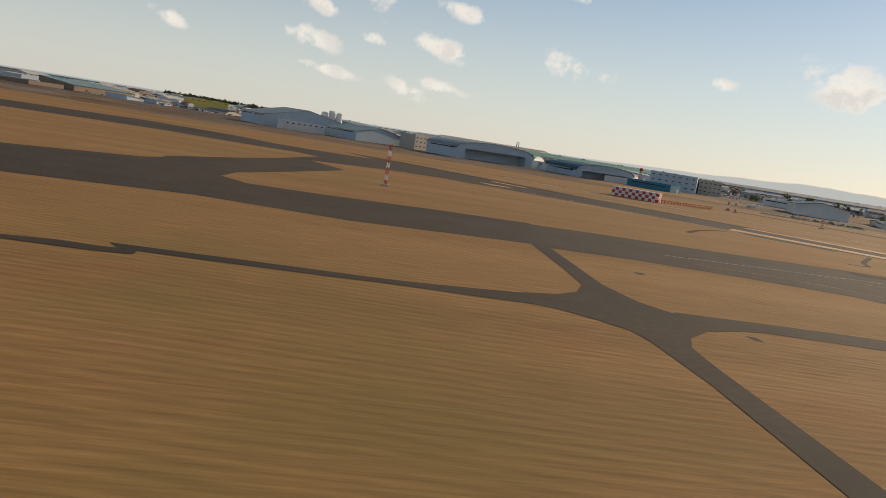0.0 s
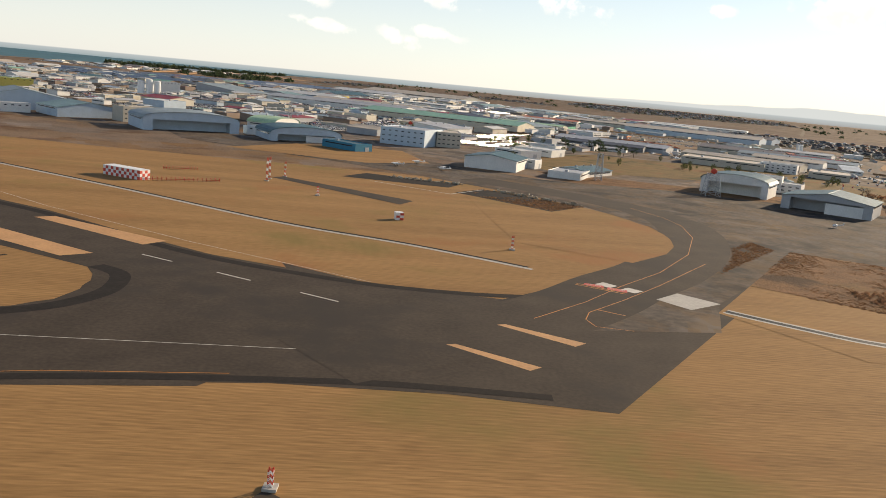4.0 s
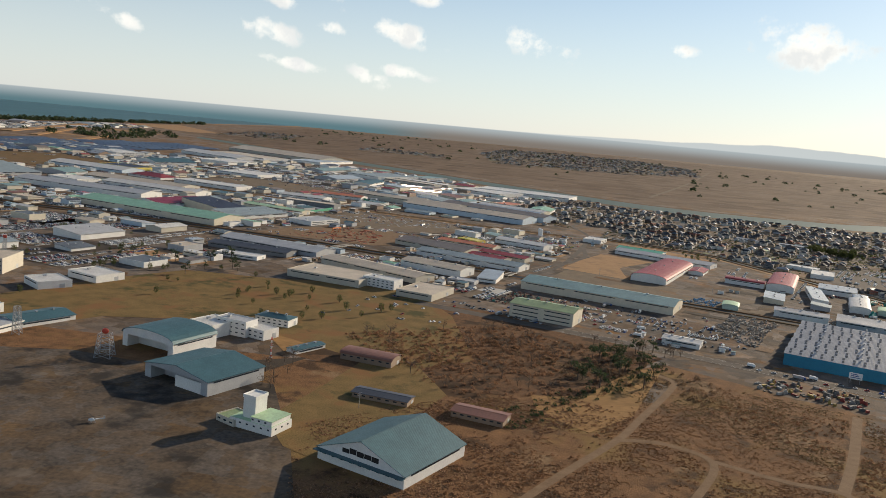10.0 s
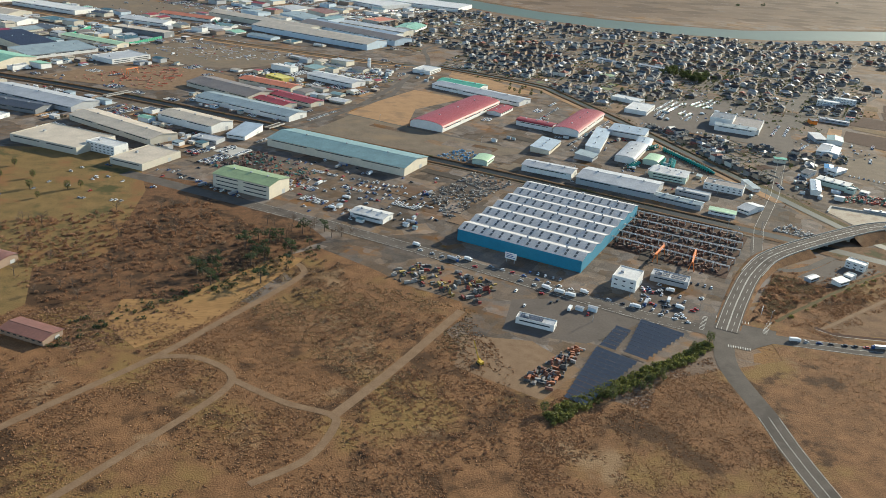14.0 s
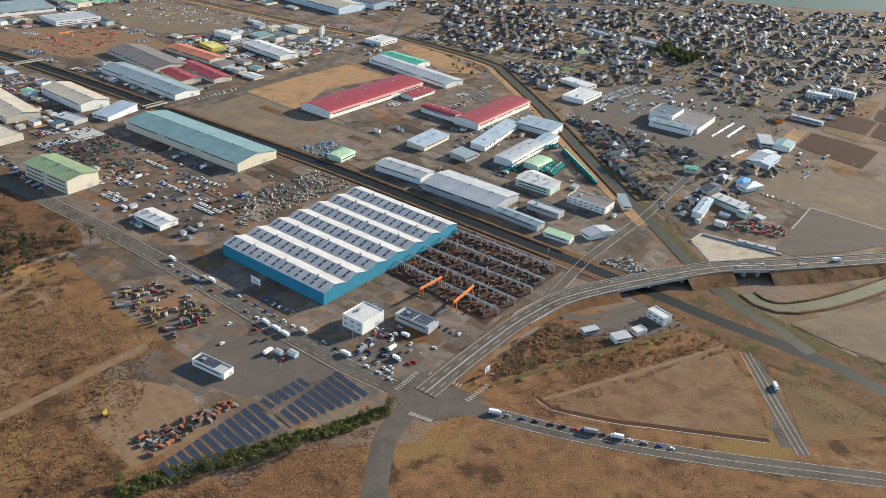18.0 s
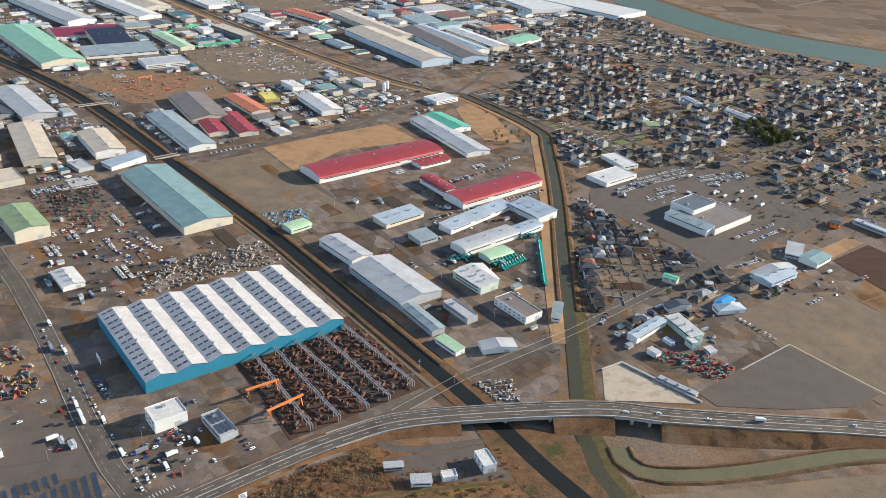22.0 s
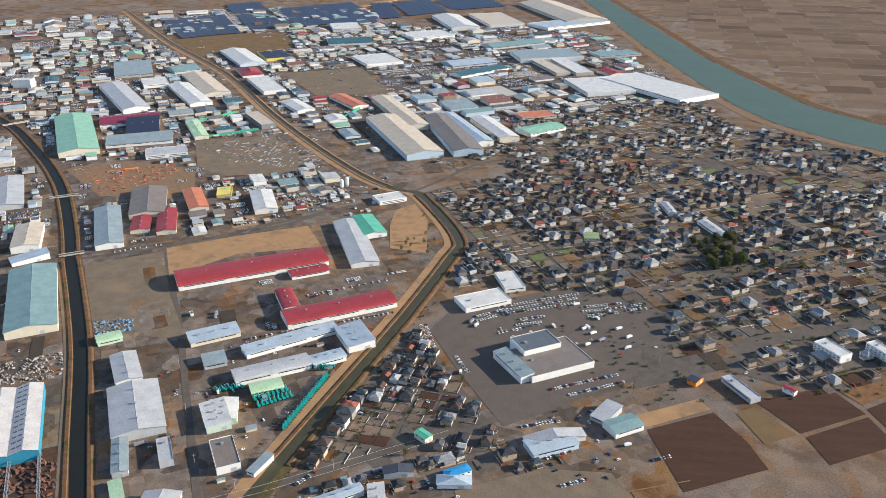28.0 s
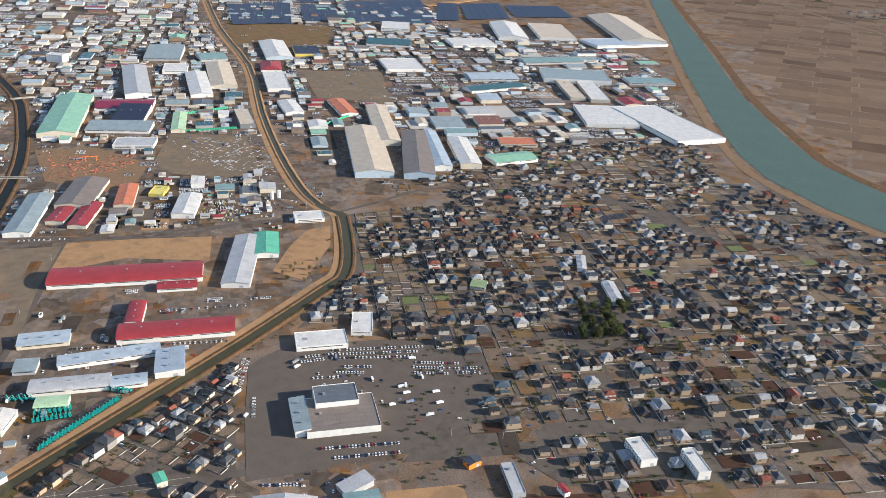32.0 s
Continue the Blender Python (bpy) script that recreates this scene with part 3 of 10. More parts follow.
RUST_FIELD = mat("brown_field", (0.190, 0.114, 0.063), 0.95, vary=0.25, size=5.0, grain=0.5, bump=0.4, tint=(0.115, 0.070, 0.040), spec=0.08, broad=[((0.13, 0.078, 0.045), 9.0, 0.5, 0.62), ((0.19, 0.132, 0.072), 16.0, 0.52, 0.66)])
PALE_SAND = mat("pale_sand", (0.43, 0.365, 0.28), 0.95, vary=0.15, size=3.0, grain=0.5, spec=0.1, broad=[((0.34, 0.27, 0.20), 5.0, 0.52, 0.64)])
CREEK = mat("olive_water", (0.056, 0.051, 0.027), 0.5, vary=0.2, size=6.0, grain=0.8, spec=0.2)
RIVER = mat("river_water", (0.075, 0.115, 0.092), 0.6, vary=0.12, size=30.0, grain=4.0, spec=0.2)
SEA = mat("sea_water", (0.045, 0.125, 0.145), 0.6, vary=0.15, size=300.0, grain=12.0, spec=0.25)
bm = bmesh.new()
bmesh.ops.create_grid(bm, x_segments=60, y_segments=60, size=4800)
tagged(obj("ground", bm, EARTH), "dry brown winter ground reaching the horizon", "ground", kind="structure")
# ---- sea and sky ----
SHORE = [(-2600, -300), (-1500, 600), (-1000, 1400), (-860, 1850), (-800, 2250), (-735, 2600), (-660, 3050), (-580, 3600), (-480, 4300), (-430, 4780)]
sheet("sea", SHORE + [(-4780, 4780), (-4780, -300)], 0.5, SEA, "calm blue-green sea under the horizon", "sea")
strip("beach", [(x + 16, y - 10) for x, y in SHORE], 46, 0.7, SAND, "long pale beach along the shore", "beach")
PADDY = mat("paddy_stubble", (0.155, 0.105, 0.070), 0.95, vary=0.15, size=25.0, grain=1.5, island=0.16, spec=0.08)
PADDY_DARK = mat("paddy_soil", (0.115, 0.076, 0.050), 0.95, vary=0.2, size=25.0, grain=1.5, island=0.18, spec=0.08)
bm = bmesh.new()
rnd = random.Random(5)
for i in range(-20, 92):
    for j in range(-4, 96):
        u, v = i * 46 + (j % 2) * 9, j * 34
        a, b = 44.5, 32 if j % 3 else 30
        c, q = math.cos(radians(24)), math.sin(radians(24))
        ring = [(420 + px * c - py * q, 1010 + px * q + py * c) for px, py in ((u, v), (u + a, v), (u + a, v + b), (u, v + b))]
        mx, my = sum(p[0] for p in ring) / 4, sum(p[1] for p in ring) / 4
        if my < 1160 + max(0, 560 - mx) * 1.16 + max(0, mx - 790) * 0.36 or math.hypot(mx, my) > 4700 or mx < -380 + (my - 1500) * 0.02:
            continue
        f = bm.faces.new([bm.verts.new((x, y, 0.03)) for x, y in ring])
        f.material_index = 1 if rnd.random() < 0.3 else 0
tagged(obj("paddy_fields", bm, [PADDY, PADDY_DARK]), "patchwork of dry brown winter paddy fields", "fields", kind="stuff")
for x, y, l, w, r in ((-560, 1900, 700, 22, 100), (-480, 1750, 500, 14, 102), (-350, 1560, 330, 16, 98)):
    bm = bmesh.new()
    box(bm, -l / 2, l / 2, -w / 2, w / 2, 0, 1.2)
    tagged(obj("beach_strip", bm, SAND, m=pose(x, y, 0.3, 0, 0, r)), "pale strip of sand behind the shore", "beach", kind="structure")
# ---- sheets of ground cover ----
sheet("lawn", [(-1200, -400), (120, -400), (150, 60), (120, 160), (60, 260), (-60, 260), (-500, 300), (-1200, 350)], 0.012, GRASS, "mown straw-coloured airfield lawn", "ground")
sheet("scrubland", [(120, -400), (560, -300), (480, 150), (455, 215), (385, 240), (345, 330), (300, 365), (150, 400), (60, 380), (100, 260), (150, 60)], 0.014, SCRUB, "rough reddish dry scrub with weeds", "ground")
sheet("yard", [(-1236.5, 521.2), (-534.3, 1030.4), (-86.3, 1219.9), (157.4, 1397.8), (468.3, 1066.9), (418.9, 815.3), (361.4, 736.2), (376.8, 692.2), (468.1, 640.9), (489.6, 597.5), (543.3, 419.6), (553.2, 378.2), (404.6, 262.3)], 0.016, YARD, "worn grey asphalt and gravel yards", "yard")
sheet("yard", [(241.5, 385.9), (285.6, 363), (302.8, 360.2), (356.2, 328), (350.2, 299.5), (388.4, 282.3), (380.1, 259.2), (406.1, 241.8), (426.8, 238.7), (460.8, 267), (456.2, 276.2), (474.4, 278.8), (494.7, 311.7), (505.1, 335.9), (545.1, 412.1), (472.7, 571), (55.4, 682.5), (-39.4, 622.9)], 0.018, YARD, "worn grey asphalt and gravel yards", "yard")
sheet("yard", [(514.5, 536), (606, 576.8), (640.8, 554.7), (657, 527.3), (625.3, 447.3), (600.2, 393.5), (567.3, 382.1)], 0.020, YARD, "grey gravel lots between houses", "yard")
sheet("taxiway", [(-102.8, 67.9), (-95.2, 73.3), (-84.5, 72.7), (-74.3, 75.4), (-63.3, 80.9), (-50.9, 85.4), (-28.9, 95.1), (-39.2, 65.7), (-53.8, 65.3), (-63.5, 64.4), (-72.6, 62), (-81, 59.6), (-90, 60.3), (-99, 60.8)], 0.021, ASPHALT, "dark asphalt taxiway", "taxiway")
sheet("runway", [(-169, 189.9), (-148.7, 200.1), (-126.3, 188.6), (-105.3, 183.1), (-88.3, 185), (-69.7, 179.2), (-37.4, 151.7), (-26.2, 139.7), (-27.5, 129), (-44.7, 140.5), (-60.9, 145.9), (-76.2, 146.9), (-85.4, 137.1), (-89.7, 125.5), (-93, 106.1), (-95.3, 96.6), (-100, 83.4), (-107.7, 95.3), (-103.6, 112.6), (-97.3, 136.5), (-96.1, 146.2), (-98.8, 157.6), (-108.4, 165.2), (-134.5, 172.4), (-149.8, 160.3)], 0.022, ASPHALT, "dark asphalt runway", "runway")
sheet("taxiway", [(-59, 82.9), (-31.2, 87.7), (8, 99.5), (45.2, 108), (27.1, 74.2), (11.7, 70.7), (5.3, 69), (0.8, 66.4), (-2.7, 62.8), (-4.6, 59.2), (-5.8, 55.7), (-6.5, 52.4), (-6.5, 49), (-6.3, 45.1), (-6.1, 40.3), (-5.9, 36.2), (-5.7, 33), (-27.7, 30.4), (-27.9, 33.3), (-28.3, 40.7), (-28.5, 44.2), (-28.7, 47.1), (-29.3, 50.1), (-30.4, 52.7), (-32.3, 55.7), (-35.5, 59.3), (-39.8, 62.7), (-45.3, 65.2), (-49.7, 65.1)], 0.023, ASPHALT, "dark asphalt taxiway exit", "taxiway")
sheet("runway", [(-99.4, 201.7), (-79.2, 191.3), (-24, 153.1), (8.4, 134.9), (38.6, 117.6), (57.3, 115.5), (68.5, 119.3), (91, 154.8), (173.1, 284.3), (201.2, 298.7), (65.6, 76.6), (49.9, 77.7), (33.3, 76.5), (12.2, 71.9), (5.5, 69.7), (-1.4, 66.3), (-5.8, 59.1), (-7.8, 52.3), (-7.1, 44.9), (-7.2, 42.1), (-23.3, 67.3), (-30.1, 85.5), (-13, 87.5), (-1, 88), (5.6, 94.2), (7.5, 102.5), (1.2, 112.7), (-15.6, 121), (-36.5, 131.9), (-60.2, 142.9), (-68.5, 147.2)], 0.024, ASPHALT, "dark asphalt cross runway", "runway")
sheet("taxiway", [(-121.5, 75.3), (-107.8, 89.5), (-101, 126.3), (-98.2, 154.5), (-89.9, 160.3), (-78.4, 176.8), (-61.3, 184), (-43.5, 181.8), (-22.2, 167.7), (-14.5, 118.7), (-16.4, 72.6), (-28, 51.1), (-31.9, 57.1), (-39, 62.3), (-48, 63.6), (-57.3, 64), (-64.4, 62.8), (-66.2, 64.3), (-75.7, 63.2), (-84.6, 62.7), (-92.5, 60.7), (-106, 55.8)], 0.025, ASPHALT, "dark asphalt taxiway", "taxiway")
sheet("runway", [(-192.5, 180.1), (-162.5, 192.9), (-145.7, 200.1), (-123, 193.5), (-104.3, 177.6), (-91.8, 170.1), (-98.2, 154.5), (-103.2, 160.2), (-114.3, 160.1), (-129.8, 162.8), (-145, 159.9), (-171.3, 151)], 0.026, ASPHALT, "dark asphalt runway", "runway")
sheet("lawn", [(-96.6, 80.8), (-96.9, 87.7), (-93.4, 103.2), (-88.4, 129.3), (-82.2, 140.7), (-66.8, 146.8), (-51.6, 140.1), (-37.7, 133.9), (-26.4, 129.5), (-24.4, 113.7), (-29.7, 95), (-37.1, 92.3), (-50.9, 86.3), (-63.1, 83.1), (-74.6, 81.1), (-85.2, 78.2), (-93.1, 77.1)], 0.027, GRASS, "mown straw-coloured airfield lawn", "ground")
sheet("drain_track", [(-89.6, 35.1), (-79.8, 36.5), (-77.2, 36.8), (-74.6, 37.4), (-72.1, 38.2), (-69.4, 39.2), (-66.8, 40.8), (-65.5, 42.6), (-64.7, 45.7), (-65, 50.8), (-66.1, 64.4), (-64.6, 63.3), (-63.2, 47), (-62, 42.5), (-60.6, 40.5), (-58.7, 39.6), (-56, 39.7), (-51.4, 40.4), (-41.8, 41.2), (-32.2, 43.1), (-33, 41.8), (-42.4, 39.6), (-51.6, 39), (-56.1, 38.7), (-58.1, 37.7), (-59.8, 36.4), (-61.3, 34.1), (-61.9, 31.9), (-61.8, 28.4), (-61.3, 21.7), (-60.9, 16.3), (-62.4, 15.8), (-62.6, 19.3), (-63, 25.6), (-63.8, 31.8), (-64.3, 33.6), (-65.7, 35), (-67.6, 36.3), (-68.7, 36.5), (-71.4, 36.2), (-74.1, 36), (-76.6, 35.7), (-79.1, 35.2), (-88.6, 33.9)], 0.028, ASPHALT, "narrow dark asphalt service track", "track")
sheet("lawn", [(-96.7, 137.5), (-82.8, 148), (-73.1, 149), (-60, 139.7), (-39, 129.4), (-26, 123.2), (-12.5, 114.8), (-2.5, 112), (2.6, 109.6), (5.1, 104.6), (4.8, 99.2), (2.9, 94), (-0.9, 90.7), (-19.1, 87.8), (-42.3, 84.5), (-59, 82.9), (-64, 81.8)], 0.029, GRASS, "mown straw-coloured airfield lawn", "ground")
sheet("runway", [(0.5, 114.6), (2.8, 110.8), (4.4, 106.2), (4.6, 101.2), (3.5, 96.3), (1.2, 92.7), (-2.8, 90.4), (-2.7, 87.2), (8.4, 90), (14.1, 105.9), (10.2, 112.2)], 0.030, ASPHALT, "dark asphalt runway shoulder", "runway")
strip("drain_track", [(10.5, 45.9), (23.7, 46.6), (37.3, 47), (51, 47.3)], 1.5, 0.031, ASPHALT, "narrow dark asphalt service track", "track")
strip("drain_track", [(36.6, 55.9), (37.9, 55.1), (38.6, 52.9), (38.7, 50.4), (38.8, 46.6)], 1.3, 0.032, ASPHALT, "dark path to a mast", "track")
sheet("drain_track", [(-98.5, 32.3), (-93.8, 32.9), (-91.5, 33.7), (-89.4, 33.8), (-87.9, 34.4), (-87.7, 33.1), (-89.2, 32.5), (-93.3, 32), (-98, 31.5)], 0.033, ASPHALT, "short dark asphalt strip", "track")
strip("drain_track", [(-60.2, 39.7), (-48.8, 41.4), (-37.7, 42.1), (-28.7, 42.9)], 2, 0.034, ASPHALT, "narrow dark asphalt service track", "track")
strip("drain_track", [(-6.2, 44.7), (2.7, 45.3), (12.9, 45.8)], 1.6, 0.035, ASPHALT, "narrow dark asphalt service track", "track")
strip("drain_track", [(-45.4, 40.2), (-37.5, 41.5), (-28.7, 43)], 1.6, 0.036, ASPHALT, "narrow dark asphalt service track", "track")
strip("shoulder", [(-5.6, 42.6), (-7.1, 49.2), (-6.9, 54.7), (-5.3, 59.0), (-3.1, 62.8), (0.8, 67.0), (7.3, 71.1), (17.2, 74.3), (33.5, 77.5), (44.8, 79.0), (59.7, 79.2)], 1.5, 0.0388, SHOULDER, "dark asphalt shoulder beside the lawn", "shoulder")
strip("shoulder", [(-29.2, 83.9), (-15.1, 85.0), (-4.0, 87.8), (2.2, 91.4), (6.1, 95.8), (8.1, 102.6), (6.5, 110.2), (1.9, 113.7)], 2.6, 0.0388, SHOULDER, "dark asphalt shoulder beside the lawn", "shoulder")
strip("shoulder", [(-84.0, 188.2), (-42.8, 159.2), (-20.3, 146.9), (-0.6, 133.5), (14.2, 124.7), (29.8, 119.3), (41.6, 116.8), (53.8, 116.9), (63.3, 118.7)], 2.0, 0.0388, SHOULDER, "dark asphalt shoulder beside the lawn", "shoulder")
sheet("lawn", [(-76.0, 187.5), (-43.7, 161.5), (-21.0, 149.6), (-0.9, 135.8), (14.1, 126.6), (26.0, 122.6), (23.0, 130.0), (7.8, 145.3), (-17.0, 171.2), (-49.0, 198.0), (-71.0, 202.5)], 0.0383, GRASS, "mown straw-coloured airfield lawn", "ground")
sheet("lawn", [(-57.3, 137.4), (-39.2, 127.8), (-24.0, 121.2), (-11.0, 115.4), (-1.0, 112.0), (3.4, 107.8), (4.9, 101.8), (4.1, 96.5), (-0.4, 91.9), (-8.5, 88.9), (-18.8, 86.9), (-30.5, 86.5)], 0.0384, GRASS, "mown straw-coloured airfield lawn", "ground")
strip("drain_channel", [(-59.2, 203.8), (-18.9, 180.7), (17.8, 158.4), (43.1, 148.1), (63.7, 137.0)], 1.1, 0.0391, CONCRETE, "long pale concrete drain channel", "drain")
strip("drain_channel", [(x - 0.6, y + 1.3) for x, y in [(-59.2, 203.8), (-18.9, 180.7), (17.8, 158.4), (43.1, 148.1), (63.7, 137.0)]], 1.3, 0.0390, SHOULDER, "dark strip beside the drain", "drain")
sheet("apron", [(-73.2, 359.4), (30.1, 324.3), (61, 294.8), (85.5, 281), (126.3, 285.4), (193.7, 266.6), (205.8, 218.5), (214, 171.5), (208.6, 134.9), (171.6, 150.1), (161.9, 152.6), (144.5, 168.9), (123.4, 178.4), (100.6, 139.6), (90.4, 124.3), (85.5, 108.2), (63.1, 102.6), (56.7, 114.7), (70.3, 130.7), (81.7, 145.3), (89.8, 158), (96.3, 173.9), (98.5, 188.6), (96.8, 201.2), (85.4, 224.7), (48.3, 255), (15, 278.4), (-48.1, 312.1)], 0.038, APRON, "stained weathered asphalt apron", "apron")
strip("taxiway", [(36, 84), (50, 96), (60.8, 107), (69.4, 118.3), (76.9, 130.4), (86.5, 144), (97.3, 164.4), (104.6, 186.4), (106.8, 203.1), (105.4, 214.5), (99.7, 228.8), (84, 246), (58, 266)], 15, 0.0395, ASPHALT, "dark asphalt taxiway curving round the lawn", "taxiway")
sheet("lawn", [(-27.4, 294.8), (-9.6, 334.2), (31.4, 345.2), (43.7, 302.7), (22.1, 284.4), (-12.7, 291.9)], 0.040, GRASS, "dry lawn island in the apron", "ground")
sheet("lawn", [(88.5, 118.8), (100.6, 139.6), (113.8, 132.1), (136.5, 120.8), (137.4, 108.6), (101.2, 100.7)], 0.042, GRASS, "dry yellow-green lawn", "ground")
sheet("lawn", [(52.7, 238.2), (86.6, 219.6), (91.1, 212.4), (94.6, 204.2), (97.2, 195.3), (98.3, 187.6), (98.2, 180.9), (96.5, 171.9), (92.5, 162.5), (83.2, 150.5), (62.9, 160.4)], 0.044, GRASS, "mown straw-coloured airfield lawn", "ground")
sheet("old_stand", [(51.9, 227.3), (60, 240.1), (85.8, 221.3), (75.6, 207.1)], 0.046, SHOULDER, "dark cracked asphalt stand with weeds", "ground")
sheet("old_stand", [(19.6, 240), (25.5, 254), (53.7, 246.5), (50.1, 236.6)], 0.048, SHOULDER, "dark cracked asphalt stand with weeds", "ground")
sheet("dark_pad", [(3.2, 223.6), (5.7, 227.2), (41.6, 203.3), (38.7, 195.8)], 0.050, ASPHALT, "dark asphalt strip in the lawn", "pad")
sheet("concrete_pad", [(80.8, 123.7), (85.4, 129), (90.7, 124.4), (84.7, 119.1)], 0.054, CONCRETE, "pale worn concrete patch", "pad")
strip("ditch_edge", [(90.0, 120.2), (97.5, 114.9), (107.4, 109.4), (119.0, 109.0), (133.4, 110.1), (153.6, 113.3)], 2.6, 0.0555, CONCRETE, "pale concrete edges of a ditch", "drain")
strip("ditch_water", [(90.0, 120.2), (97.5, 114.9), (107.4, 109.4), (119.0, 109.0), (133.4, 110.1), (153.6, 113.3)], 1.3, 0.0565, WATER, "shallow dark ditch water", "water")
sheet("scrubland", [(313.7, 311.4), (330, 324.7), (352.4, 306.3), (361.6, 296.2), (380.6, 285), (381.5, 274.2), (359.3, 241.3), (344, 216.5), (330.3, 221.2), (315, 231.3), (303, 259), (324.3, 295)], 0.058, SCRUB, "rough reddish dry scrub with weeds", "ground")
strip("path", [(239.8, 170.1), (266.5, 207.8), (292.2, 241.4), (303, 259), (324.3, 295), (326.1, 305.5), (319.8, 312.5)], 2.4, 0.060, TRACK, "worn brown gravel path", "path")
strip("path", [(284.3, 178.9), (300.7, 203.8), (315.1, 229.7), (304.8, 241.3), (292.2, 241.4)], 2.2, 0.062, TRACK, "worn brown gravel path", "path")
strip("path", [(315, 231.3), (330.3, 221.2), (342.6, 216.4), (343.7, 210.4), (338.3, 197.9), (326.6, 188.2)], 2.2, 0.064, TRACK, "worn brown gravel path", "path")
strip("path", [(343.6, 216.5), (359.3, 241.3), (380.4, 278.3)], 3, 0.066, TRACK, "bare brown dirt track", "path")
sheet("clearing", [(272.8, 275.1), (313.4, 317), (325.9, 313.6), (302.5, 262.9), (285.2, 245.6), (272.8, 258.6)], 0.068, GRASS, "dry pale grass clearing", "ground")
sheet("scrubland", [(434.9, 239.3), (491.7, 258.8), (541, 259.9), (536.9, 192.9), (435.4, 175.2), (413.1, 192.7)], 0.070, SCRUB, "rough reddish dry scrub with weeds", "ground")
sheet("path", [(145.1, 127), (148.5, 131.9), (153.3, 134.9), (157.5, 134.7), (159.6, 131.1), (158.3, 124.7), (155.6, 118.8), (142.8, 115.9)], 0.072, OLIVE_BANK, "round dark green turning place", "ground")
sheet("thicket", [(148.5, 397.2), (208.1, 404.2), (268.9, 392.5), (290.7, 376.7), (325.5, 344), (332.2, 332.4), (313.7, 311.4), (290.2, 277.8), (255.9, 272.5), (220.3, 284.8), (192.2, 300)], 0.074, THICKET, "dark brown leaf litter under thickets", "ground")
sheet("field", [(163.3, 364.3), (182.1, 386.1), (225, 388.4), (235.1, 382.3), (215.7, 342.4), (204.9, 325.7), (191.1, 302.5)], 0.076, GRASS, "flat brown winter grass field", "ground")
sheet("meadow", [(72.0, 351.4), (99.6, 397.8), (123.8, 429.9), (162.9, 426.6), (198.4, 430.5), (237.7, 418.9), (252.3, 376.6), (257.4, 308.7), (233.5, 292.1), (209.7, 305.8), (183.0, 324.8), (149.2, 335.3), (119.6, 329.5), (96.5, 300.7)], 0.0765, MEADOW, "yellow-brown winter meadow behind the hangars", "ground")
sheet("meadow", [(206.7, 264.8), (218.1, 297.8), (237.3, 296.4), (245.9, 268.9), (231.0, 237.3), (223.3, 216.8), (212.7, 213.2), (203.6, 220.1), (196.2, 238.4)], 0.0767, MEADOW, "yellow-brown grass round the tower", "ground")
sheet("weed_field", [(100.6, 139.6), (123.4, 178.4), (144.5, 168.9), (163.5, 154.5), (154.4, 135.6), (145.1, 127), (141.2, 115.5), (124.7, 123.7)], 0.078, SCRUB, "field of rust-brown weeds", "ground")
strip("road", [(237.2, 398.6), (298.8, 366.2), (332.6, 348.3), (367.6, 327.4), (392.9, 311.4), (418.4, 294.7), (442.4, 280.5), (466.2, 271.2)], 7.5, 0.080, ROAD, "dark asphalt four-lane road with white lines", "road")
strip("road", [(466.2, 271.2), (459.7, 250.1), (460.9, 222.6), (460.8, 209.9), (461.3, 199.5), (462.2, 188.1), (467.2, 166.9)], 6.5, 0.082, ROAD, "dark asphalt road with white lines", "road")
strip("road", [(467.9, 271.1), (487, 267.1), (506.8, 263.3), (525.4, 261.3), (555.1, 260.4), (597.8, 260.9)], 6.5, 0.084, ROAD, "dark asphalt road with queueing cars", "road")
sheet("junction", [(457.4, 272.5), (463.9, 282.6), (473.5, 282.7), (486.7, 277.1), (480.9, 265.4), (469.5, 259.7), (461.5, 264.7)], 0.086, ROAD, "wide asphalt road junction", "ground")
strip("road", [(467.5, 272.8), (475.5, 288.9), (493.7, 318.7), (510.8, 338.8), (540.4, 359.3)], 8, 0.088, ROAD, "curving asphalt approach road", "road")
strip("road", [(503.9, 337.4), (518.8, 371.2), (547.6, 421.2), (582.5, 492.2), (613.3, 558.4)], 4.5, 0.090, ROAD, "asphalt side road over the canals", "road")
strip("road", [(569.4, 316.9), (571.5, 299), (573.6, 282), (575.5, 266.9)], 4.2, 0.092, ROAD, "short asphalt slip road with a white lorry", "road")
strip("road", [(273.2, 467.6), (299.4, 491.9), (328.5, 542), (353.7, 612.4), (376.5, 685.8)], 3.6, 0.094, ROAD, "asphalt works road", "road")
strip("road", [(326.8, 532.4), (408.6, 484.5), (473.8, 442.5), (533.4, 404.1)], 3.2, 0.096, ROAD, "narrow asphalt works road", "road")
strip("road", [(270.9, 458.1), (288.7, 487.1), (320.7, 536.6), (352.8, 586.8), (364.6, 647.1), (383.3, 697.2)], 3.4, 0.098, ROAD, "narrow asphalt works road", "road")
strip("road", [(613.3, 558.4), (622.8, 575), (649.7, 627.4), (698.8, 708.3)], 4, 0.100, ROAD, "asphalt street between houses", "road")
strip("road", [(331.3, 680.6), (376.8, 692.2), (383.5, 736.4), (382.9, 788), (410.4, 837.2)], 3.6, 0.102, ROAD, "asphalt street between houses", "road")
sheet("stock_ground", [(436.3, 346), (467.6, 395.9), (509, 359.1), (482.9, 314.7)], 0.104, RUSTY, "dark rust-stained stock yard", "ground")
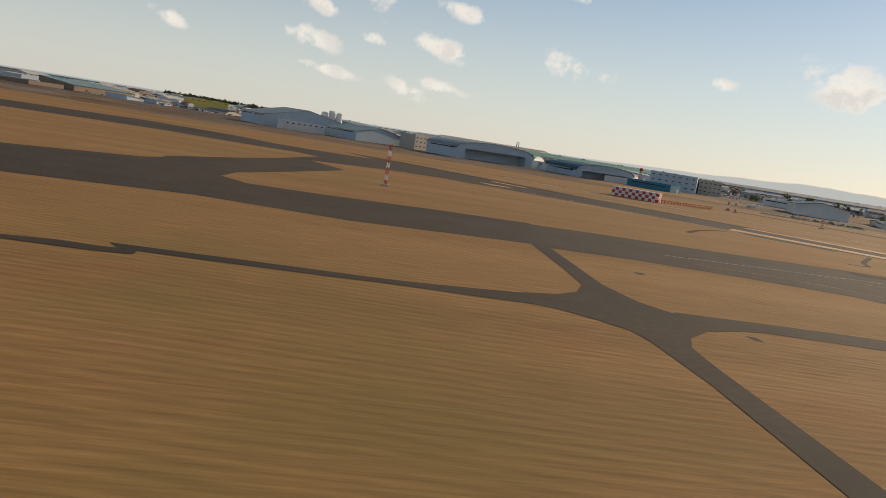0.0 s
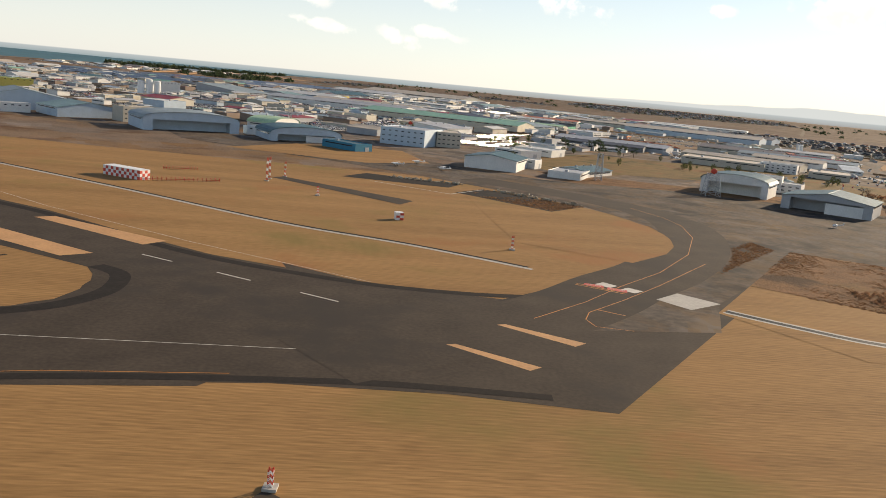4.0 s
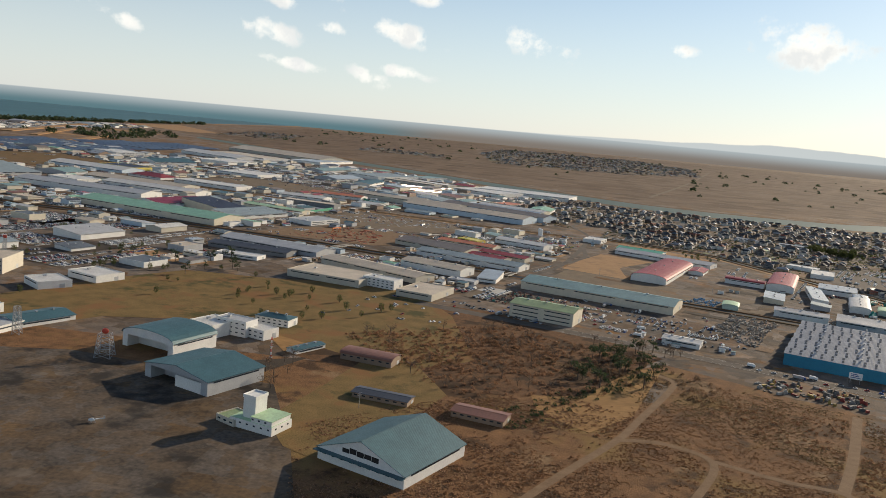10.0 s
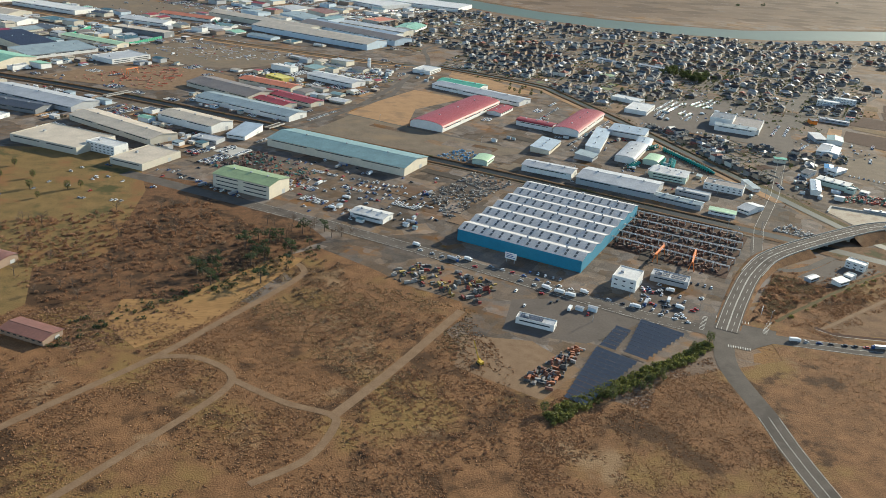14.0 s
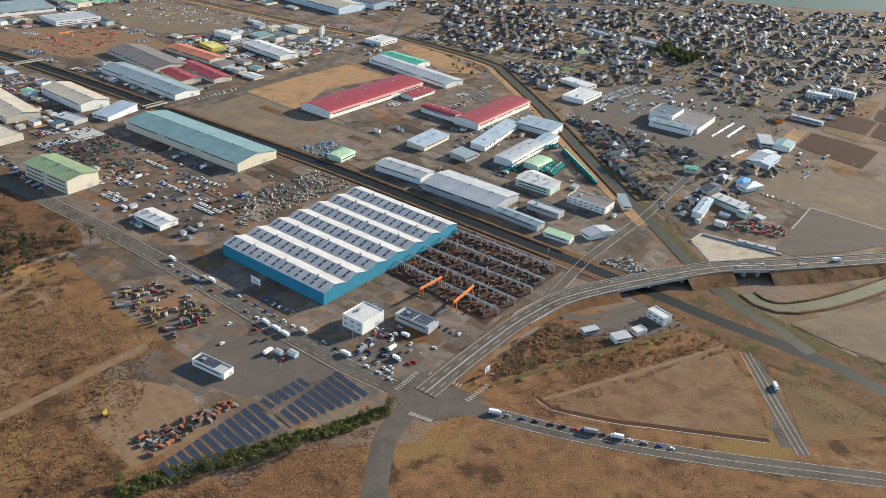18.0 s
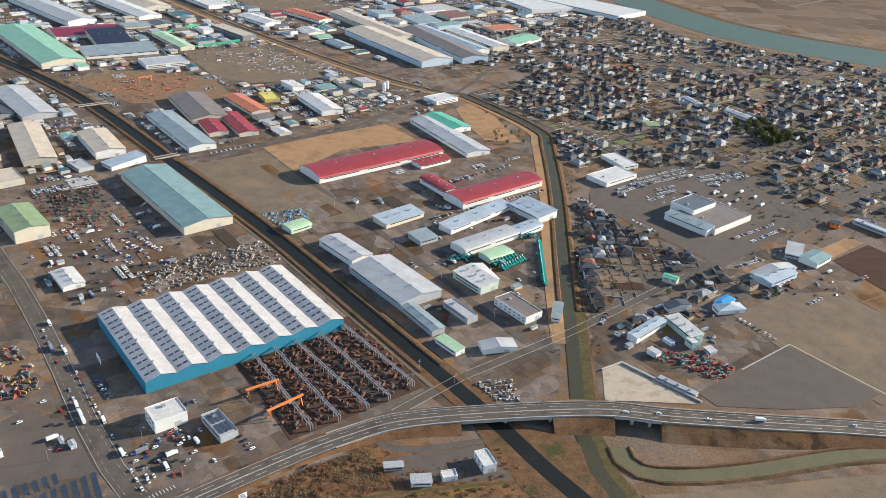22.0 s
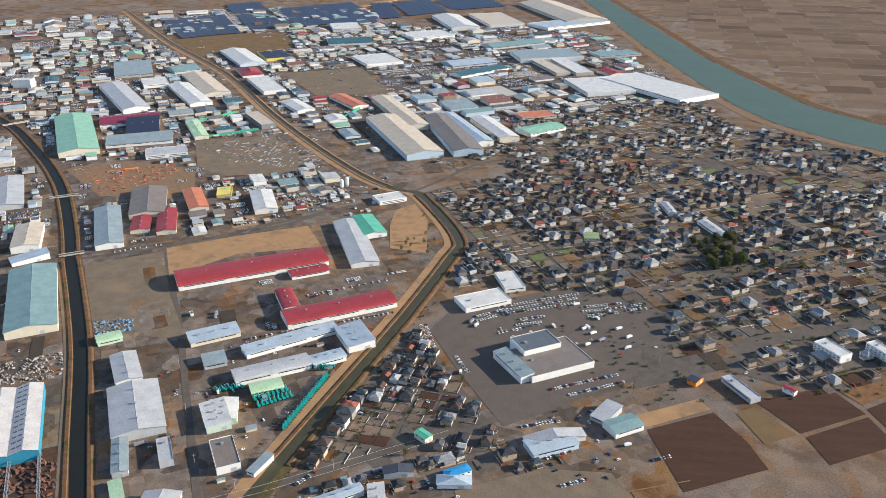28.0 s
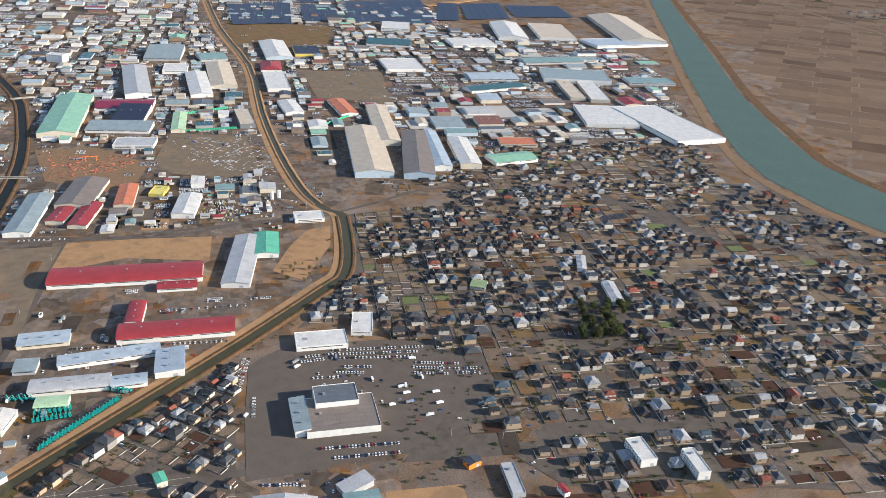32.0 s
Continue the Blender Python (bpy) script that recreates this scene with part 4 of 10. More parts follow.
sheet("sports_ground", [(328.2, 533.5), (347.1, 572.9), (370.4, 612.4), (402.7, 593.9), (369.8, 554.6), (364.2, 510.3)], 0.106, SAND, "bare sandy sports ground", "ground")
sheet("sports_ground", [(413.2, 645.2), (397.1, 669.2), (400.8, 685.9), (426.6, 668.1), (460.1, 626.1), (437.8, 617.6)], 0.108, SAND, "bare sandy playground", "ground")
sheet("empty_lot", [(311, 488.9), (330.5, 529.8), (382.7, 497.4), (431.9, 472.8), (388.8, 446.7)], 0.110, LOT, "empty grey-brown gravel lot", "ground")
sheet("car_lot", [(522, 553), (557, 531), (597, 509), (606, 530), (622, 576), (630, 600), (624, 621), (595, 650.6), (569, 641), (553, 639), (531.6, 603.6), (526.5, 585), (518, 572)], 0.112, LOT_ASPHALT, "asphalt car dealer lot", "ground")
sheet("grey_field", [(605, 465.2), (623.9, 495.6), (646.1, 509.7), (687.6, 484.9), (686.4, 452), (660.5, 425.1), (625.3, 447.3)], 0.114, LOT, "flat grey-green filled field", "ground")
sheet("grey_lot", [(598.4, 401.4), (606, 414), (611.4, 425), (627.6, 451.6), (660.5, 432), (652.2, 419.5), (630, 406.5), (606, 396.5)], 0.116, LOT_ASPHALT, "flat empty grey asphalt lot", "ground")
sheet("sand_lot", [(564.3, 399), (569.7, 406.8), (600.4, 395), (575.5, 384.5), (569.3, 381.2)], 0.118, PALE_SAND, "pale sandy walled yard", "ground")
sheet("rough_ground", [(474.7, 277.6), (486.9, 293.8), (503.1, 319.2), (521.1, 333.6), (566.3, 326.9), (569.2, 318.3), (570.4, 281.1), (562.1, 274.1), (525, 268.4), (496.3, 269.7)], 0.120, SCRUB, "weedy rust-brown road bank", "ground")
sheet("field", [(505.7, 278.6), (528.3, 294.1), (563.3, 318.5), (566.5, 296), (567.3, 274), (539, 272.3), (507.8, 273.5)], 0.122, RUST_FIELD, "dry brown grass field between roads", "ground")
strip("field_track", [(500.5, 276.3), (505.5, 279.1), (528.2, 294.9), (563.3, 319.5)], 1.3, 0.1234, TRACK, "pale dirt track beside a field", "path")
strip("ditch", [(500.2, 278.0), (503, 275.0), (506.5, 273.2), (522.5, 271.2), (536, 271.3), (567, 271.5)], 1.7, 0.1236, SOIL, "dark overgrown roadside ditch", "ditch")
strip("ditch_kerb", [(500.0, 276.8), (503, 273.9), (506.5, 272.1), (522.5, 270.1), (536, 270.2), (567, 270.4)], 0.22, 0.1238, CONCRETE, "thin concrete edge of a ditch", "kerb")
strip("weedy_ridge", [(487.9, 280.9), (499.9, 290.5), (511.2, 298.8), (521.3, 306.7), (544.7, 322.8), (555.4, 329.2)], 1.4, 0.1215, OLIVE_BANK, "dark weedy ridge along a field", "bank")
sheet("field", [(577.5, 307.6), (592.7, 312.9), (605.2, 300.8), (611.9, 283.5), (576.9, 272.8)], 0.124, FIELD, "dry brown grass field beside the slip road", "ground")
sheet("field", [(644.6, 543.2), (661.6, 571.6), (680.2, 560), (692.5, 548.4), (672.4, 516.1)], 0.126, SOIL, "dark ploughed field", "ground")
sheet("field", [(672.8, 590.6), (693.6, 621.3), (712.6, 609.6), (695.3, 579.1)], 0.128, SOIL, "dark ploughed field", "ground")
sheet("field", [(693.3, 623.8), (707.6, 649.8), (721.4, 640.9), (709.9, 615.4)], 0.130, SCRUB, "field of dry stubble", "ground")
sheet("field", [(710.9, 650.9), (719.5, 664.3), (732, 659.2), (723.2, 642.1)], 0.132, FIELD, "brown winter field", "ground")
sheet("field", [(711.9, 613.8), (724.3, 640.1), (738.6, 625.9), (725.3, 600.7)], 0.134, SOIL, "dark ploughed field", "ground")
sheet("field", [(726.6, 640.3), (742.1, 668.7), (764, 671.1), (763.2, 650.5), (741.5, 624.7)], 0.136, SOIL, "dark ploughed field", "ground")
sheet("field", [(636.5, 549.5), (652.3, 577), (659.7, 573.1), (643.7, 544.2)], 0.138, SAND, "bare tan dirt lot", "ground")
sheet("field", [(697.5, 577.9), (713.7, 607.8), (727.7, 594.5), (710.3, 565.3)], 0.140, SOIL, "dark ploughed field", "ground")
sheet("field", [(669.1, 576.9), (673.5, 586), (694.3, 576.9), (686, 563.1)], 0.142, FIELD, "brown winter field", "ground")
sheet("scrubland", [(480, 268), (505, 322), (545, 342), (568, 322), (592, 304), (613, 286), (720, 230), (720, 120), (467, 120)], 0.0715, SCRUB, "rough reddish dry scrub with weeds", "ground")
sheet("weedy_bank", [(528, 352), (540, 340), (567, 318), (590, 301), (613, 284), (680, 245), (692, 262), (620, 310), (599, 327), (584, 338), (574, 354), (556, 356)], 0.1425, BANK, "weedy brown canal slope", "bank")
strip("grass_bank", [(574, 351), (588, 337), (604, 324), (621, 311), (650, 293)], 3.2, 0.1431, OLIVE_BANK, "yellow-green grass along the canal", "bank")
berms([(579, 358.5), (582, 353.2), (587.5, 350.6), (594, 351.6), (605.5, 357.2), (621, 367.5), (646, 387), (662, 397)], 2.7, 1.9, 0.55, BANK, "low earth dyke round a creek")
strip("creek", [(579, 358.5), (582, 353.2), (587.5, 350.6), (594, 351.6), (605.5, 357.2), (621, 367.5), (646, 387), (662, 397)], 5.6, 0.1436, POND, "shallow olive-brown creek", "water")
sheet("grey_field", [(590, 340), (608, 350), (639, 371.5), (700, 410), (760, 400), (700, 300), (622, 318), (603, 329)], 0.1285, LOT, "flat grey-brown filled field", "ground")
sheet("gravel_pad", [(513.2, 320.3), (520.5, 310.6), (533.2, 317.7), (553.6, 330.0), (548.3, 339.6), (537.4, 338.6), (524.3, 328.5)], 0.1225, LOT_ASPHALT, "asphalt compound beside the road", "ground")
strip("side_road", [(503.8, 331.5), (506.8, 328.2), (512.1, 325.6), (522.3, 329.6), (533.8, 338.3), (541, 344)], 3.2, 0.1242, ROAD, "narrow asphalt road under the viaduct", "road")
sheet("slip_road", [(567.0, 314.7), (574.6, 317.0), (575.8, 285.1), (578.3, 271.6), (569.8, 269.3), (568.4, 280.6)], 0.0935, ROAD, "widening asphalt slip road", "road")
sheet("bare_lot", [(376, 243), (379, 262), (401, 260), (413, 244), (399, 227)], 0.0225, TRACK, "bare brown contractors' lot", "ground")
sheet("parking_lot", [(392.4, 265.7), (398.4, 288.6), (437.6, 294.2), (448.9, 282.5), (431.2, 268.9), (418.2, 259.8)], 0.0228, LOT_ASPHALT, "small asphalt parking lot", "ground")
sheet("steel_yard", [(130, 577.6), (151.7, 621.5), (212.4, 640.2), (245.9, 615.4), (253.7, 587.8), (207.3, 560)], 0.1435, TRACK, "bare red-brown steel stock yard", "ground")
sheet("frame_yard", [(146.7, 688.7), (186.5, 741.1), (267.5, 709.4), (279.9, 682.7), (245.4, 644.5), (214.2, 641.5)], 0.1437, LOT, "pale gravel stock yard", "ground")
sheet("bare_field", [(-338.8, 1002.3), (-332.8, 1037.8), (-222.2, 1118.6), (-120.9, 1048.7), (-176.8, 932.1)], 0.1439, FIELD, "bare field beside the solar farm", "ground")
sheet("lorry_park", [(-7, 926.9), (45.8, 1007), (162.5, 927.3), (108.8, 871)], 0.1441, LOT, "pale gravel lorry park", "ground")
strip("foot_path", [(296.7, 479.5), (342.1, 457.5), (402.1, 426.2), (467.2, 387.6), (512, 361)], 1.6, 0.1475, LOT, "pale path beside the canal", "path")
strip("canal_bank", [(-297.7, 635.8), (-65.2, 619.9), (52.5, 592.3), (158.5, 556.9), (244.7, 516.2), (296.7, 488.1), (342.1, 465.3), (402.1, 433.8), (467.2, 395.2), (515.8, 367), (541.1, 351.1), (560.7, 337.9), (596.2, 316.8), (608.1, 306.3), (617.5, 299.9), (658.5, 277.1)], 13, 0.144, BANK, "brown weedy canal bank", "bank")
strip("canal", [(-297.7, 635.8), (-65.2, 619.9), (52.5, 592.3), (158.5, 556.9), (244.7, 516.2), (296.7, 488.1), (342.1, 465.3), (402.1, 433.8), (467.2, 395.2), (515.8, 367), (541.1, 351.1), (560.7, 337.9), (596.2, 316.8), (608.1, 306.3), (617.5, 299.9), (658.5, 277.1)], 6.2, 0.146, WATER, "dark straight canal", "water")
EAST_CANAL = [(-633.9, 1119.9), (-299.3, 974.2), (-62.1, 887), (124.5, 794.8), (243.9, 741.3), (326.6, 709.8), (368.8, 701.4), (391.5, 703.4), (436.5, 675.6), (467, 651), (475.9, 630.8), (503.1, 557.3), (526.9, 483.7), (545.7, 428.5), (565.4, 367.6), (571.5, 355), (577, 345), (585, 336.5), (594, 322)]
strip("canal_bank", [(x - 5.6, y - 2.6) for x, y in EAST_CANAL[:-5]] + [(546.5, 410)], 8.5, 0.148, SAND, "straw-coloured canal embankment", "bank")
strip("canal_bank", [(x + 2.4, y + 1.2) for x, y in EAST_CANAL], 4.5, 0.1485, OLIVE_BANK, "dark grassy canal slope", "bank")
strip("canal", [(x - 1.4, y - 0.6) for x, y in EAST_CANAL], 5.2, 0.150, CREEK, "green-brown canal", "water")
RIVER_RING = [(-273, 1990), (14, 1642), (254, 1347), (405, 1171), (480, 1090), (531, 1050), (598, 1022), (679, 1008), (790, 1012), (905, 1060), (1100, 1140), (1500, 1230), (1500, 1310), (1100, 1222), (905, 1140), (790, 1090), (680, 1088), (612, 1100), (540, 1130), (475, 1188), (350, 1315), (180, 1519), (-48, 1786), (-290, 2075)]
sheet("river", RIVER_RING, 0.152, RIVER, "wide slow teal river", "water")
strip("river_bank", [(x - 6, y - 6) for x, y in RIVER_RING[:12]], 9, 0.149, TRACK, "pale dirt road on the river dyke", "bank")
strip("river_bank", [(x + 7, y + 7) for x, y in RIVER_RING[:11:-1]], 11, 0.150, BANK, "brown grassy river dyke", "bank")
berms([(-297.7, 635.8), (-233.2, 632.1), (-142.8, 626.7), (-65.2, 619.9), (-17, 611.9), (18.4, 602.5), (52.5, 592.3), (89.4, 581.3), (125.1, 569.4), (158.5, 556.9), (190.1, 543.2), (219.5, 528.9), (244.7, 516.2), (265.3, 505.5), (281.7, 496.5), (292.8, 490.3)], 3.15, 3.2, 0.6, BANK, "brown weedy canal bank")
berms([(298.2, 487.2), (309, 481.9), (324.6, 474.1), (342.1, 465.3), (360.7, 455.8), (381.1, 445.2), (402.1, 433.8), (424.3, 420.9), (447.1, 407.2), (467.2, 395.2), (484, 385.3), (498, 377), (507.6, 371.4)], 3.15, 3.2, 0.6, BANK, "brown weedy canal bank")
berms([(-633.9, 1119.9), (-543.5, 1080), (-416, 1023.8), (-299.3, 974.2), (-211.1, 941), (-133.8, 914.3), (-62.1, 887), (6.3, 855.2), (69.2, 822.9), (124.5, 794.8), (170.6, 773.3), (209.3, 756.1), (243.9, 741.3), (275.9, 728.3), (303.8, 717.8), (326.6, 709.8), (343.5, 705), (355.3, 702.9), (363.1, 701.6)], 1.8, 2.6, 0.6, SAND, "straw-coloured canal bank")
berms([(x - 1.4, y - 0.6) for x, y in [(392.1, 703.9), (404.3, 696.6), (421.5, 686.1), (437.1, 676.1), (449.2, 667.6), (459.7, 659.4), (467.8, 651.7), (471.8, 646.7), (473.4, 642.2), (477, 631.7), (484.8, 611.1), (494.6, 584.6), (504, 558.1), (512.4, 532.6), (520.5, 507), (527.7, 484.3), (534.1, 464.6), (539.6, 447.8), (543.3, 436.3)]], 2.7, 3.0, 0.6, BANK, "straw-coloured canal bank")

# ---- buildings ----
shed(333.0, 446.4, -28.3, 79.6, 24.5, 4.2, "gable", "cream", "teal", doors=2, wins=1)
shed(294.9, 387.3, -26.9, 29.3, 15.1, 6.0, "gable", "cream", "olive", wins=3)
shed(271.2, 529.4, -30.6, 69.9, 16.6, 3.2, "gable", "white", "grey")
shed(292.5, 559.1, -36.4, 41.5, 12.1, 2.6, "gable", "cream", "red")
shed(283.6, 545.4, -37.6, 25.6, 11.8, 2.4, "gable", "cream", "red")
shed(251.8, 572.4, -35.6, 54.6, 23.8, 3.2, "gable", "beige", "brown")
shed(273.6, 595.5, -29.0, 42.3, 12.9, 2.8, "gable", "beige", "orange")
shed(315.4, 622.1, -34.9, 39.7, 15.5, 3.2, "gable", "white", "white")
shed(276.8, 618.6, -40.4, 17.1, 10.5, 2.2, "flat", "yellow", "yellow")
shed(195.6, 440.3, -24.3, 40.5, 25.9, 3.4, "flat", "beige", "tan")
shed(241.1, 418.2, -25.9, 18.6, 26.3, 3.0, "flat", "beige", "tan")
shed(220.0, 429.5, -28.6, 17.7, 8.9, 4.4, "flat", "white", "white", wins=3, name="office")
shed(215.2, 468.7, -36.0, 64.7, 17.1, 3.2, "gable", "beige", "tan")
shed(248.6, 487.3, -31.9, 38.7, 16.4, 4.2, "gable", "white", "tan")
shed(277.7, 473.1, -17.5, 10.3, 21.1, 2.2, "mono", "white", "lightblue")
shed(261.6, 457.4, -21.0, 14.8, 8.4, 1.8, "flat", "grey", "lightgrey")
shed(153.2, 521.2, -27.0, 69.2, 20.8, 3.0, "gable", "grey", "lightgrey")
shed(142.1, 502.9, -19.8, 50.9, 13.9, 2.6, "gable", "darkgrey", "dark")
shed(139.6, 479.7, -18.1, 25.8, 10.0, 1.8, "flat", "white", "white")
shed(49.0, 633.5, -27.4, 129.8, 31.9, 4.4, "gable", "cream", "green")
shed(41.3, 692.3, 59.2, 52.9, 32.5, 3.0, "gable", "white", "maroon")
shed(79.5, 682.0, 55.5, 28.7, 48.4, 3.0, "mono", "cream", "solar")
shed(110.4, 658.2, 55.1, 54.9, 24.9, 2.8, "mono", "white", "grey")
shed(160.0, 651.0, 56.2, 33.4, 21.5, 3.0, "flat", "white", "lightgrey", wins=2)
shed(-42.8, 739.0, -21.3, 131.9, 25.9, 4.6, "gable", "white", "lightgrey")
shed(-77.7, 801.0, 61.4, 27.0, 37.4, 3.6, "flat", "white", "white")
shed(-155.7, 824.0, 58.2, 42.5, 60.8, 3.2, "mono", "grey", "grey")
shed(-117.0, 866.6, 73.7, 32.4, 36.4, 3.0, "gable", "grey", "teal")
shed(-27.3, 831.3, -24.3, 116.1, 27.8, 3.2, "gable", "beige", "tan")
shed(-0.7, 790.6, -22.8, 104.1, 22.6, 3.2, "gable", "white", "white")
shed(121.9, 709.3, -27.9, 58.4, 12.2, 3.0, "gable", "cream", "palegreen")
shed(143.5, 765.1, -22.5, 52.1, 13.9, 4.2, "flat", "darkgrey", "tan")
shed(-116.9, 957.3, -25.2, 106.5, 33.1, 3.2, "gable", "pale_blue", "white")
shed(-93.0, 989.9, -27.8, 55.4, 33.2, 3.4, "flat", "yellow", "solar")
shed(-38.0, 903.3, -29.2, 45.6, 24.2, 2.4, "hip", "white", "red")
shed(31.9, 868.2, -26.5, 78.3, 24.4, 3.6, "flat", "white", "white")
shed(131.2, 823.9, -20.9, 46.0, 18.3, 3.0, "gable", "white", "white")
shed(158.2, 869.0, -20.3, 56.8, 17.4, 3.0, "gable", "white", "orange")
shed(286.4, 804.4, -31.9, 126.8, 31.5, 5.0, "gable", "pale_blue", "tan")
shed(229.8, 864.3, -31.4, 121.0, 20.3, 5.0, "gable", "beige", "tan")
shed(316.8, 835.1, -38.0, 117.6, 25.4, 5.0, "gable", "pale_blue", "brown")
shed(317.1, 855.4, -32.8, 100.1, 14.8, 4.8, "gable", "white", "lightblue")
shed(337.2, 871.7, -33.1, 74.1, 18.1, 4.6, "gable", "cream", "white")
shed(370.5, 897.5, 72.7, 41.1, 22.7, 3.2, "gable", "white", "green")
shed(339.9, 937.1, 54.5, 34.4, 21.5, 2.6, "flat", "beige", "orange")
shed(329.4, 1081.4, -38.9, 70.5, 54.6, 4.2, "flat", "white", "white")
shed(382.8, 1112.2, -22.0, 123.7, 54.7, 4.6, "flat", "white", "white")
shed(191.5, 1195.4, -42.0, 58.1, 81.6, 5.0, "flat", "white", "grey")
shed(230.4, 1139.8, -36.4, 88.1, 17.4, 3.4, "flat", "beige", "tan")
shed(251.8, 1155.9, -38.9, 86.9, 21.4, 3.4, "flat", "beige", "white")
shed(177.6, 1068.7, 77.2, 73.3, 23.1, 3.0, "gable", "white", "blue")
shed(136.7, 1103.5, 63.7, 60.6, 35.3, 2.8, "gable", "grey", "lightblue")
shed(110.0, 1242.4, 66.9, 84.5, 30.3, 3.0, "gable", "grey", "teal")
shed(79.6, 1443.2, 69.1, 122.7, 53.2, 4.0, "flat", "white", "lightblue")
shed(3.7, 1543.7, -37.5, 232.3, 70.2, 5.0, "gable", "beige", "tan")
shed(-35.6, 1408.4, -38.1, 125.7, 56.3, 4.0, "flat", "white", "tan")
shed(-71.3, 1346.7, -38.1, 133.7, 44.4, 4.6, "gable", "white", "white")
shed(-30.2, 1227.5, 62.9, 63.9, 49.0, 4.0, "flat", "white", "white")
shed(-179.0, 1208.8, 50.5, 42.8, 57.0, 4.6, "flat", "white", "white", wins=2)
shed(-88.2, 1124.2, 48.9, 61.0, 43.5, 3.2, "gable", "white", "blue")
shed(34.1, 1047.7, -27.4, 60.3, 47.6, 3.2, "flat", "white", "white")
shed(255.1, 1261.8, 55.4, 58.7, 29.4, 3.0, "flat", "grey", "teal")
shed(395.9, 544.9, 61.3, 85.5, 21.0, 2.8, "arch", "white", "red", wins=1)
shed(424.7, 562.2, 61.9, 21.9, 9.4, 2.2, "gable", "white", "red")
shed(471.9, 539.6, 62.4, 58.8, 15.8, 3.0, "arch", "white", "red", wins=1)
shed(443.3, 529.3, -30.5, 23.3, 8.8, 3.0, "arch", "white", "red")
shed(441.4, 482.4, 64.9, 24.3, 10.7, 2.4, "mono", "cream", "lightblue")
shed(461.3, 467.4, 60.4, 10.3, 10.0, 2.2, "mono", "grey", "grey")
shed(475.7, 502.4, 69.4, 47.5, 8.3, 2.6, "mono", "white", "lightblue")
shed(489.1, 478.4, 62.8, 34.9, 10.6, 2.6, "arch", "white", "lightgrey")
shed(502.2, 501.0, 65.9, 15.9, 8.3, 2.4, "arch", "white", "lightblue")
shed(499.0, 522.9, -26.7, 21.4, 13.6, 3.4, "mono", "white", "lightblue")
shed(498.3, 467.1, 60.3, 13.9, 8.2, 2.2, "arch", "palegreen", "palegreen")
shed(498.7, 439.2, -28.4, 18.4, 10.1, 3.4, "mono", "palegreen", "white", wins=2)
shed(522.7, 425.2, -29.1, 19.0, 9.2, 3.2, "flat", "white", "brown", wins=2, name="office")
shed(538.1, 430.0, 10.2, 3.6, 11.7, 2.0, "mono", "white", "grey")
shed(435.9, 437.3, -26.3, 25.8, 11.5, 3.2, "gable", "white", "lightgrey")
shed(468.3, 421.3, -29.2, 38.4, 21.0, 3.4, "gable", "grey", "lightgrey")
shed(491.1, 399.4, -32.2, 22.2, 6.0, 2.6, "gable", "grey", "grey")
shed(502.3, 412.0, -29.8, 16.1, 5.4, 2.6, "flat", "grey", "lightgrey")
shed(403.1, 448.6, 66.1, 11.5, 8.1, 2.0, "arch", "palegreen", "palegreen")
shed(416.2, 609.4, -36.2, 70.0, 16.6, 2.8, "gable", "white", "lightgrey")
shed(405.1, 632.8, -30.5, 33.4, 15.6, 3.0, "gable", "white", "emerald")
shed(380.8, 681.4, 63.6, 20.5, 14.5, 2.6, "flat", "white", "white", wins=2)
shed(525.1, 594.0, 61.9, 26.6, 15.1, 2.6, "flat", "white", "white")
shed(523.8, 621.7, 51.7, 11.4, 21.2, 2.4, "flat", "white", "white")
shed(574.3, 568.7, 62.4, 19.9, 14.3, 5.6, "flat", "white", "slate", wins=0)
shed(585.1, 564.1, 62.0, 32.7, 25.8, 3.2, "flat", "white", "brown", wins=0)
shed(575.2, 548.6, -25.6, 25.2, 7.0, 3.6, "mono", "white", "grey", wins=1)
shed(636.5, 538.0, 63.6, 14.0, 9.2, 2.6, "gable", "white", "teal")
shed(626.8, 541.7, -2.9, 7.3, 13.3, 2.2, "mono", "grey", "lightgrey")
shed(619.7, 509.1, 58.8, 19.8, 9.6, 2.6, "gable", "pale_blue", "lightblue")
shed(687.4, 651.2, -26.7, 15.5, 7.7, 4.0, "flat", "white", "white", wins=3, name="apartment_block")
shed(153.6, 298.4, 60.3, 19.7, 22.6, 4.6, "arch", "white", "blue", name="hangar", front=1, rise=2.6)
shed(172.9, 267.7, 56.4, 22.6, 26.2, 4.3, "gable", "grey", "blue", name="hangar", front=2)
shed(230.7, 218.4, 55.9, 26.7, 25.2, 3.2, "gable", "white", "blue", name="hangar", rise=4.6, front=3)
shed(68.1, 311.0, 74.0, 22.3, 19.0, 4.0, "gable", "white", "blue", name="hangar")
shed(93.4, 300.4, 70.2, 17.8, 11.5, 2.2, "flat", "white", "lightgrey")
shed(101.2, 317.0, 55.0, 21.8, 13.8, 1.9, "gable", "white", "blue")
shed(81.3, 373.3, -46.2, 15.1, 14.0, 3.0, "flat", "white", "white")
shed(93.3, 394.7, -31.5, 18.9, 15.0, 3.0, "flat", "white", "white")
shed(33.5, 387.1, -17.8, 20.9, 24.9, 7.2, "flat", "pale_blue", "lightgrey", wins=3, name="barracks")
shed(49.9, 397.4, 2.8, 11.0, 22.1, 6.6, "flat", "beige", "tan", wins=3, name="barracks")
shed(-60, 353, 123, 24, 39, 4.7, "arch", "pale_blue", "grey", name="hangar", front=1, rise=2.9)
